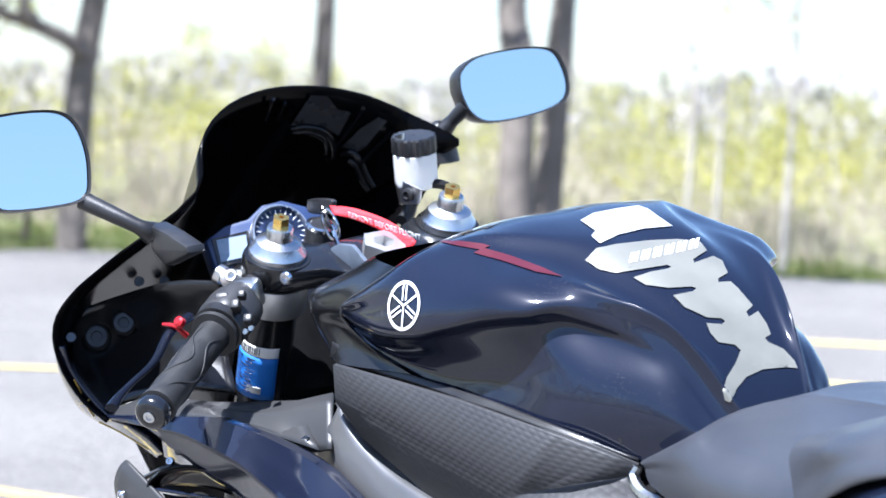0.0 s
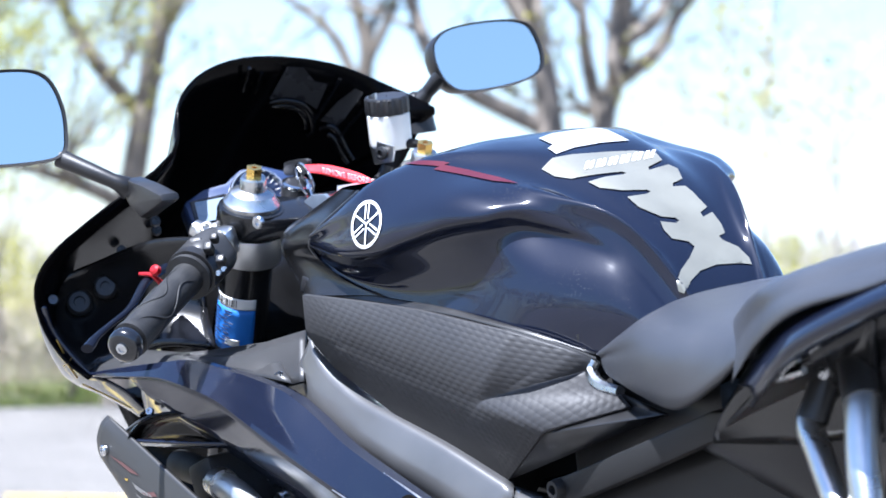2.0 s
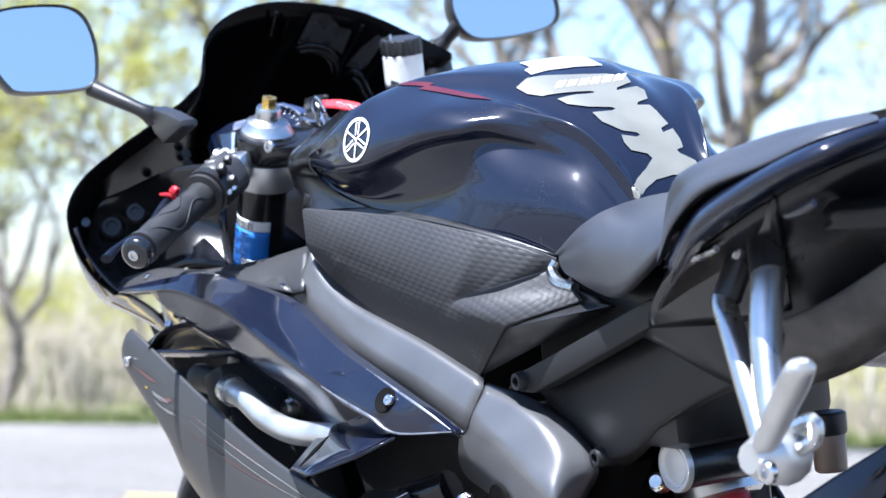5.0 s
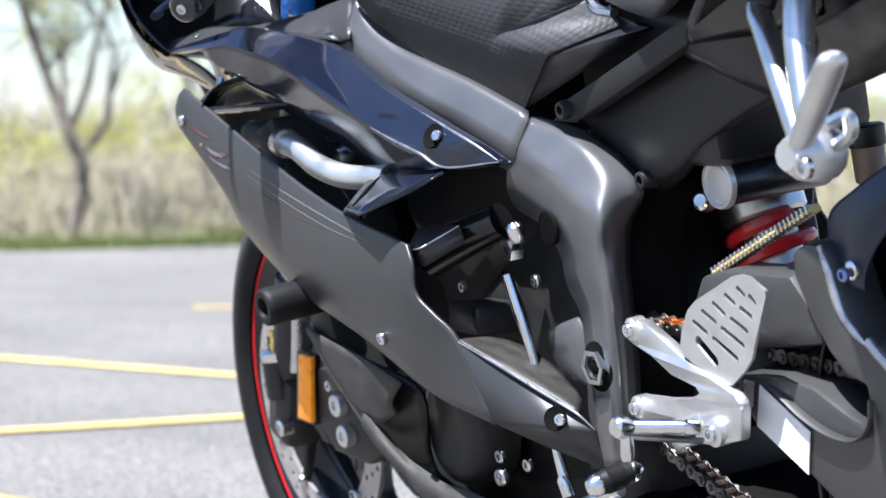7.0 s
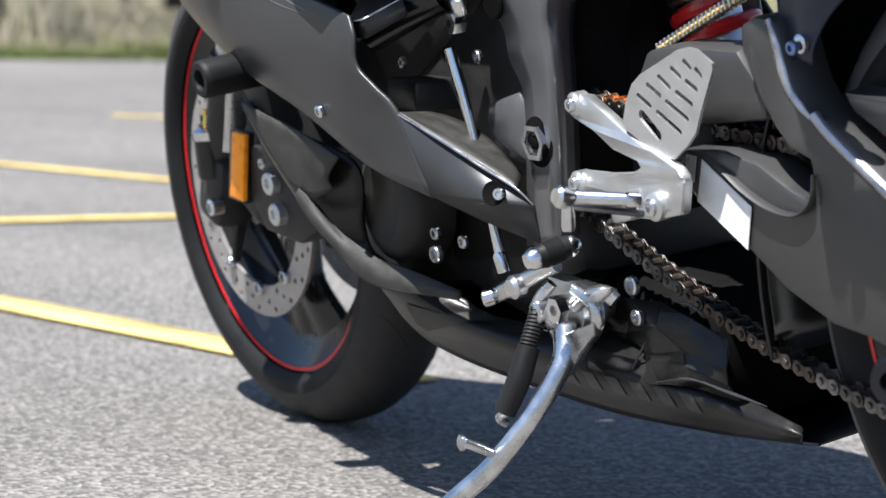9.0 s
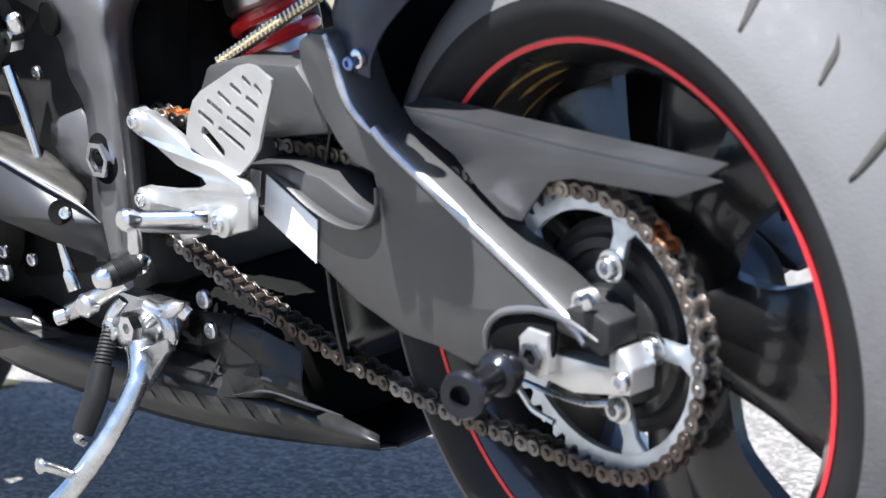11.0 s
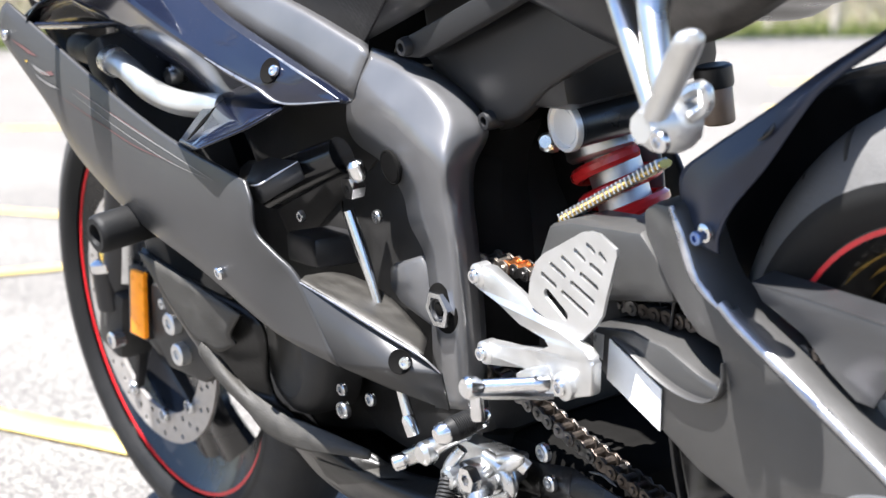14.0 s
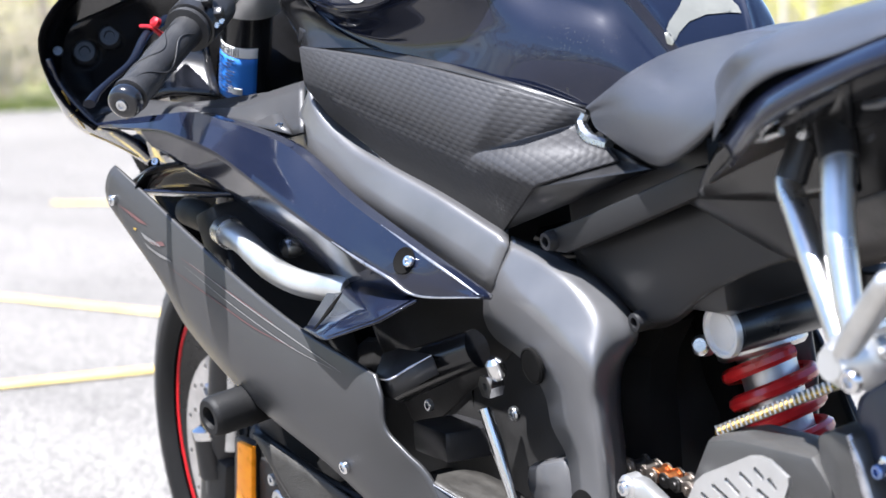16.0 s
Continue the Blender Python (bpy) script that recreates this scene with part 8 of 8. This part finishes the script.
BRUSH = leafy("tan_dry_brush", [(0, (.36, .30, .23)), (.35, (.42, .36, .27)), (.6, (.34, .30, .22)), (.85, (.30, .29, .17)), (1, (.38, .33, .29))])
SHRUB = leafy("yellow_green_spring_leaves", [(0, (.22, .22, .06)), (.35, (.38, .36, .06)), (.6, (.27, .26, .11)), (.85, (.44, .40, .06)), (1, (.18, .20, .06))])
# Far greys are lightened: distance haze is put into the colour
WOODS = leafy("hazed_grey_far_woods", [(0, (.34, .31, .31)), (.45, (.38, .35, .32)), (.65, (.31, .30, .22)), (.82, (.40, .38, .20)), (1, (.30, .28, .27))])


def quad(vs, fs, c, u, v):
    n = len(vs)
    vs += [c - u - v * .3, c + u * .2 - v, c + u + v * .3, c - u * .2 + v]
    fs.append((n, n + 1, n + 2, n + 3))


def from_lists(name, vs, fs, material, parent=None):
    me = bpy.data.meshes.new(name)
    me.from_pydata([tuple(v) for v in vs], [], fs)
    me.materials.append(material)
    ob = new(name, me)
    ob.parent = parent
    return ob


def tree(limbs, r, seed, leaves=60, bark=None, twigs=5, label="", reach=.9):
    """A tree from the lines of its trunk and main limbs, with twigs grown from them. Each limb: points, thickest first."""
    rnd = random.Random(seed)
    base = Vector(limbs[0][0])
    thing = tagged(new("tree"), label or "bare spring tree with a few yellow-green buds", "tree", "trees beyond the lot")
    thing.location = (base.x, base.y, -.05)
    off = Vector((base.x, base.y, -.05))
    bm = bmesh.new()
    lv, lf = [], []

    def twig(p, d, r, length, level):
        pts, q = [p], p
        for i in range(4):
            d = (d + Vector((rnd.gauss(0, .22), rnd.gauss(0, .22), rnd.gauss(.05, .18)))).normalized()
            q = q + d * length / 4
            pts.append(q)
        tube(pts, [r, r * .75, r * .45], 7, 5 if level < 1 else 3, bm=bm, caps=False)
        if level >= 1:
            for _ in range(leaves):
                c = pts[rnd.randrange(1, 5)] + Vector((rnd.gauss(0, .07), rnd.gauss(0, .07), rnd.gauss(0, .06)))
                s = rnd.uniform(.008, .02)
                a = Vector((rnd.gauss(0, 1), rnd.gauss(0, 1), rnd.gauss(0, 1))).normalized()
                quad(lv, lf, c, a * s, a.orthogonal().normalized() * s)
        if level < 3 and r > .004:
            for k in range(rnd.choice((2, 3, 3))):
                nd = (d + Vector((rnd.gauss(0, .6), rnd.gauss(0, .6), rnd.gauss(.15, .4)))).normalized()
                twig(pts[rnd.randrange(1, 5)] if k else pts[-1], nd, r * .62, length * rnd.uniform(.55, .8), level + 1)

    for n, limb in enumerate(limbs):
        pts = [Vector(p) - off for p in limb]
        if n == 0:
            pts = [Vector((pts[0].x, pts[0].y, 0))] + pts
        wob = [p + Vector((rnd.gauss(0, .02), rnd.gauss(0, .02), 0)) * (i > 0) for i, p in enumerate(pts)]
        r0 = r if n == 0 else r * .62
        r1 = r * (.6 if n == 0 else .28)
        tube(wob, [r0 * (1.25 if n == 0 else 1), r0, (r0 + r1) / 2, r1], 26, 9, bm=bm, caps=False)
        path_ = cr(wob, 20)
        for k in range(twigs + (n > 0)):
            i = rnd.randrange(9, 20) if k else 19
            d = (path_[i] - path_[i - 1]).normalized()
            d = (d * .6 + Vector((rnd.gauss(0, .7), rnd.gauss(0, .7), rnd.gauss(.3, .35)))).normalized()
            twig(path_[i], d, r1 * rnd.uniform(.5, .85), reach * rnd.uniform(.6, 1.2), 0)
    part("trunk", bm, bark or BARK, thing, sharp=80)
    if lf:
        tagged(from_lists("crown", lv, lf, BUDS, thing), "sparse yellow-green buds", kind="stuff")
    return thing


tree([[(-13.27, 6.04, 0.98), (-13.24, 6.11, 1.51), (-13.22, 6.14, 1.97), (-13.19, 6.20, 2.32), (-13.16, 6.25, 2.81), (-13.18, 6.21, 3.37)], [(-13.24, 6.10, 1.82), (-13.18, 5.77, 2.11), (-13.25, 5.63, 2.39), (-13.13, 5.41, 2.67)], [(-13.19, 6.19, 2.28), (-13.38, 6.49, 2.56), (-13.49, 6.70, 2.84)], [(-13.22, 6.05, 1.19), (-13.22, 5.92, 1.29), (-13.22, 5.73, 1.37), (-13.22, 5.50, 1.42), (-13.22, 5.21, 1.46)], [(-13.22, 5.69, 1.38), (-13.22, 5.61, 1.44), (-13.22, 5.57, 1.54)]], .080, 3, 6)
tree([[(-13.39, 7.87, 1.59), (-13.40, 7.86, 2.07), (-13.41, 7.83, 2.37), (-13.44, 7.79, 2.82), (-13.46, 7.75, 3.38)], [(-13.39, 7.86, 2.26), (-13.32, 7.97, 2.60), (-13.27, 8.06, 2.98)], [(-13.44, 7.79, 2.17), (-13.55, 7.61, 2.48), (-13.73, 7.30, 2.75)]], .058, 11, 6)
tree([[(-11.44, 8.08, 1.18), (-11.47, 8.04, 1.55), (-11.51, 7.98, 1.86), (-11.55, 7.93, 2.24), (-11.65, 7.79, 2.58), (-11.76, 7.62, 2.88)], [(-11.50, 8.00, 1.76), (-11.62, 7.47, 1.99), (-11.65, 7.25, 2.20), (-11.72, 7.14, 2.50), (-11.64, 6.90, 2.70)]], .092, 5, 4)
tree([[(-11.74, 8.52, 1.19), (-11.72, 8.54, 1.62), (-11.71, 8.56, 1.90), (-11.66, 8.63, 2.11), (-11.63, 8.66, 2.47), (-11.68, 8.59, 2.96)], [(-11.67, 8.61, 2.08), (-11.51, 8.82, 2.31), (-11.42, 8.93, 2.54), (-11.29, 9.09, 2.83)], [(-11.72, 8.54, 1.86), (-11.78, 8.47, 2.32), (-11.80, 8.43, 2.81)], [(-11.66, 8.63, 2.10), (-11.51, 8.47, 2.22), (-11.66, 8.60, 2.56), (-11.80, 8.75, 2.94)], [(-11.47, 8.52, 2.33), (-11.33, 8.71, 2.55), (-11.48, 8.84, 2.93)]], .080, 8, 4)
tree([[(-14.58, 4.91, -0.00), (-14.57, 4.93, 0.40), (-14.59, 4.89, 0.70), (-14.64, 4.75, 1.06), (-14.69, 4.61, 1.45), (-14.73, 4.50, 1.85)], [(-14.58, 4.91, 0.48), (-14.51, 5.07, 0.74), (-14.50, 5.11, 0.93), (-14.47, 5.18, 1.19), (-14.50, 5.12, 1.45)], [(-14.59, 4.88, 0.69), (-14.55, 4.97, 1.00), (-14.53, 5.04, 1.33), (-14.49, 5.14, 1.64)]], .046, 21, 24)
tree([[(-16.99, 6.93, -0.11), (-17.01, 6.87, 0.50), (-17.05, 6.79, 1.10), (-17.08, 6.73, 1.61), (-17.14, 6.59, 2.04)], [(-17.05, 6.79, 1.10), (-17.16, 6.53, 1.60), (-17.25, 6.31, 2.02), (-17.33, 6.11, 2.14)]], .035, 51, 34, None, 6, "slender tree with fresh yellow leaves", 1.0)
for k, (a, b, c) in enumerate((((-13.36, 11.30, 1.20), (-13.39, 11.26, 1.86), (-13.38, 11.28, 2.69)), ((-14.27, 11.77, 1.22), (-14.31, 11.72, 1.91), (-14.36, 11.66, 2.56)), ((-12.29, 11.01, 1.04), (-12.30, 10.99, 1.59), (-12.33, 10.96, 2.13)))):
    tree([[a, b, c]], .022, 61 + k, 7, PALE_HAZE_BARK, 8, "thin pale tree with fresh green buds", .7)

# brush behind the grass verge, woods farther off
rnd = random.Random(77)
heaps = {"dry_brush": ([], []), "spring_shrubs": ([], [])}


def about(yaw, d):
    return Vector((2.0 - d * math.sin(yaw), -1.55 + d * math.cos(yaw), 0))


def drift(yaw, d):
    """A slow wave over the field that gathers the green into patches."""
    return math.sin(yaw * 31 + d * .21) + math.sin(yaw * 53 - d * .33 + 1.7)


for _ in range(520):
    yaw, d = radians(rnd.uniform(30, 82)), 18.5 + 26 * rnd.random() ** 1.2
    d += 3.2 if yaw < radians(66.5) else 0
    c = about(yaw, d)
    green = d > 23 and drift(yaw, d) + rnd.uniform(-.5, .5) > .25
    h, w = rnd.uniform(.45, 1.0) * ((.75 + .017 * d) if green else (.42 + .013 * d)), rnd.uniform(.4, 1.1)
    vs, fs = heaps["spring_shrubs" if green else "dry_brush"]
    for _ in range(210):
        r = rnd.random() ** .5
        a = rnd.uniform(0, 6.283)
        z = rnd.random() ** .8 * h * (1 - .35 * r * r)
        p = c + Vector((w * r * math.cos(a), w * r * math.sin(a), z))
        s = rnd.uniform(.007, .019) * (1 + d * .012)
        u = Vector((rnd.gauss(0, 1), rnd.gauss(0, 1), rnd.gauss(0, 1.2 if green else 3.5))).normalized()
        quad(vs, fs, p, u * s * (1.6 if green else 3.4), u.orthogonal().normalized() * s * (.8 if green else .35))
# tan tussocks just behind the verge
for _ in range(9000):
    yaw, d = radians(rnd.uniform(30, 82)), 16.5 + 5.5 * rnd.random()
    d += 3.0 if yaw < radians(66.5) else 0
    c = about(yaw, d)
    h = rnd.uniform(.10, .30) * (1 + .4 * drift(yaw * 2, d))
    u = Vector((rnd.gauss(0, .25), rnd.gauss(0, .25), 1)).normalized() * h * .5
    quad(*heaps["dry_brush"], c + Vector((0, 0, h * .5)), u, Vector((rnd.gauss(0, 1), rnd.gauss(0, 1), 0)).normalized() * .012)
tall = [(-27.29, 13.84, 1.35), (-29.55, 15.96, 1.85), (-30.78, 17.82, 1.8), (-29.51, 17.99, 1.5), (-26.53, 20.50, 1.4), (-25.33, 20.39, 1.2), (-23.13, 19.91, 1.5), (-24.96, 22.37, 1.25), (-23.05, 21.50, 1.4), (-23.25, 22.74, 1.3), (-28.24, 11.13, 1.5), (-30.30, 11.37, 1.1), (-28.83, 12.28, 1.3)]
for k, (cx, cy, h) in enumerate(tall):
    for _ in range(900):
        a, z = rnd.uniform(0, 6.283), rnd.random() ** .75
        r = .6 * (1 - .6 * abs(z - .55)) * rnd.random() ** .5 * (.8 + .4 * math.sin(a * 3 + k))
        p = Vector((cx + r * math.cos(a), cy + r * math.sin(a), z * h + rnd.gauss(0, .06)))
        s = rnd.uniform(.010, .026)
        u = Vector((rnd.gauss(0, 1), rnd.gauss(0, 1), rnd.gauss(0, 1))).normalized()
        quad(*heaps["spring_shrubs"], p, u * s * 1.4, u.orthogonal().normalized() * s * .8)
tagged(from_lists("dry_brush", *heaps["dry_brush"], BRUSH), "tan dry brush and tall grass behind the verge", "brush", kind="stuff")
tagged(from_lists("spring_shrubs", *heaps["spring_shrubs"], SHRUB), "yellow-green spring shrubs behind the dry brush", "shrubs", kind="stuff")
# thin bare trunks standing in the brush
bm = bmesh.new()
for _ in range(90):
    yaw, d = radians(rnd.uniform(28, 84)), rnd.uniform(24, 62)
    c = about(yaw, d)
    h, lean = rnd.uniform(.8, 1.5) * (.6 + .022 * d), Vector((rnd.gauss(0, .07), rnd.gauss(0, .07), 0))
    r = rnd.uniform(.008, .020) * (1 + d * .012)
    tube([c, c + lean * h * .4 + Vector((0, 0, h * .5)), c + lean * h + Vector((0, 0, h))], [r, r * .8, r * .35], 6, 5, bm=bm, caps=False)
    for _ in range(5):
        z = rnd.uniform(.4, .95)
        b = c + lean * h * z + Vector((0, 0, h * z))
        tip_ = b + Vector((rnd.gauss(0, .25), rnd.gauss(0, .25), rnd.uniform(.15, .5))) * h * .4
        tube([b, b.lerp(tip_, .5) + Vector((0, 0, -.02)), tip_], [r * .4, r * .25, r * .1], 4, 3, bm=bm, caps=False)
tagged(part("bare_trunks", bm, PALE_HAZE_BARK, None, sharp=80), "thin bare trunks standing in the brush, pale bark with haze in its colour", "trunks", kind="stuff")
vs, fs = [], []
for _ in range(1100):
    yaw, d = radians(rnd.uniform(24, 88)), rnd.uniform(45, 75)
    c = about(yaw, d)
    h = rnd.uniform(.5, 1.0) * (.85 + .014 * d) * (1 + .25 * math.sin(yaw * 9) * math.sin(yaw * 23) + .18 * math.sin(yaw * 61))
    for _ in range(44):
        z = rnd.random() ** .7 * h
        p = c + Vector((rnd.gauss(0, .7), rnd.gauss(0, .7), z))
        s = rnd.uniform(.04, .13)
        u = Vector((rnd.gauss(0, 1), rnd.gauss(0, 1), rnd.gauss(0, 3.0))).normalized()
        quad(vs, fs, p, u * s * 2.0, u.orthogonal().normalized() * s * .5)
# Unseen ring of woods all round, raised to darken the tank's reflections
for _ in range(5200):
    yaw, d = radians(rnd.uniform(88, 384)), rnd.uniform(38, 60)
    p = about(yaw, d) + Vector((0, 0, rnd.random() * 9))
    s = rnd.uniform(.3, .8)
    u = Vector((rnd.gauss(0, 1), rnd.gauss(0, 1), rnd.gauss(0, 2))).normalized()
    quad(vs, fs, p, u * s * 1.5, u.orthogonal().normalized() * s * .8)
tagged(from_lists("far_woods", vs, fs, WOODS), "grey and yellow-green far woods, haze in their colour, with an unseen ring", "woods", kind="stuff")

# grass verge
vs, fs = [], []
GRASS = leafy("fresh_verge_grass", [(0, (.08, .12, .02)), (.5, (.12, .16, .03)), (.8, (.16, .18, .05)), (1, (.20, .17, .08))])
for _ in range(15000):
    t = rnd.random()
    k = min(int(t * 5), 4)
    a, b = Vector((*EDGE[k + 1], 0)), Vector((*EDGE[k + 2], 0))
    f = t * 5 - k
    out = (b - a).normalized().cross(Vector((0, 0, 1)))
    out = -out if out.x > 0 else out
    p = a.lerp(b, f) + out * (.02 + 3.2 * rnd.random() ** 1.5) + Vector((0, 0, -.03))
    w = rnd.uniform(.006, .014)
    h = rnd.uniform(.03, .10)
    ang = rnd.uniform(0, 3.14)
    side = Vector((math.cos(ang), math.sin(ang), 0)) * w
    n = len(vs)
    vs += [p - side, p + side, p + Vector((rnd.gauss(0, .02), rnd.gauss(0, .02), h))]
    fs.append((n, n + 1, n + 2))
tagged(from_lists("grass", vs, fs, GRASS), "fresh green verge grass along the lot edge", "grass", kind="stuff")


# park grill on a post by the left tree
IRON = mat("weathered_black_iron", (.05, .04, .035), .7, .3, .3, 20, .4, 120)
spot = Vector((-13.86, 6.02, 0.17))
grill = tagged(new("park_grill"), "weathered black iron park grill on a post", "grill")
grill.location = (spot.x, spot.y, -.03)
grill.rotation_euler = (0, 0, .7)
top = (-13.87, 6.01, 0.36)[2] + .03
part("post", tube([(0, 0, 0), (0, 0, top - .05)], .022, 4, 10), IRON, grill)
part("fire_box", block((.30, .22, .015), pose(0, 0, top - .05), .003), IRON, grill)
for k in (-1, 1):
    part("side_plate", block((.012, .22, .10), pose(.15 * k, 0, top), .003), IRON, grill)
part("back_plate", block((.30, .012, .10), pose(0, .11, top), .003), IRON, grill)
for k in range(7):
    part("grate_bar", tube([(-.15, -.09 + .03 * k, top + .03), (.15, -.09 + .03 * k, top + .03)], .005, 3, 6), IRON, grill)

# ---- small parts gathered under the part that carries them ----
CARRIED = {
    "fork_tube": "fork_slider fork_guard axle_clamp fork_cap fork_adjuster", "fork_sticker": "barcode_bar barcode_sticker print_line print_block",
    "caliper_body": "caliper_bolt", "hose_union": "hose_union_cap gold_fitting", "side_reflector": "reflector_back",
    "switch_housing": "switch_button switch_screw switch_ring", "clutch_lever": "lever_knob lever_end", "lever_perch": "clutch_cable_nut perch_arm", "clip_on_clamp": "clip_on_bolt",
    "tachometer": "tachometer_face dial_mark dial_needle", "display_frame": "display", "ignition_lock": "ignition_ring ignition_key", "key_tag": "tag_lettering",
    "brake_reservoir": "reservoir_lid reservoir_bracket", "shock_reservoir": "reservoir_cap shock_fitting", "rear_brake_reservoir": "rear_reservoir_cap", "shock_spring": "spring_collar",
    "tank_emblem": "emblem_bar", "tank_pad": "pad_lettering", "tank_nose": "tank_seam", "fuel_tank": "tank_stripe tank_pad_tip",
    "belly_pan": "belly_lettering belly_patch", "side_fairing": "fairing_mark pinstripe", "pivot_plate": "pivot_recess pivot_nut pivot_bore pivot_bolt_end bore",
    "upper_cowl": "duct_panel duct_rib air_duct", "cowl_inner": "inner_boss", "coolant_pipe": "coolant_hose hose_clamp", "rear_hugger": "hugger_side hugger_bolt", "chain_guard": "guard_flange",
    "rear_sprocket": "sprocket_carrier", "swingarm": "worn_edge window_rim swingarm_top_face arm_tip warning_label label_print", "stand_leg": "stand_foot stand_tang stand_tang_end stand_stop stand_web",
    "stand_bracket": "stand_bolt stand_tab stand_hook stand_pivot stand_switch", "stand_spring": "spring_end spring_link spring_sleeve", "shift_rod": "shift_nut rod_end shift_ball",
    "shift_lever": "shift_peg shift_peg_cap lever_pivot", "footrest": "footrest_feeler footrest_bar", "footrest_clamp": "clamp_ring clamp_hook", "hanger_tube": "hanger_sleeve",
    "tail_cowl": "tail_screw tail_clip tail_latch", "side_panel": "panel_clip", "seat": "seat_lock", "intake_fin": "fin_sill", "middle_fairing": "fairing_lip",
}
for home, names in CARRIED.items():
    for ob in list(bike.children):
        kind, _, tail_number = ob.name.partition(".")
        if kind in names.split() and not ob.children:
            twin = home + "." + tail_number
            ob.parent = bpy.data.objects[twin if twin in bpy.data.objects else home]
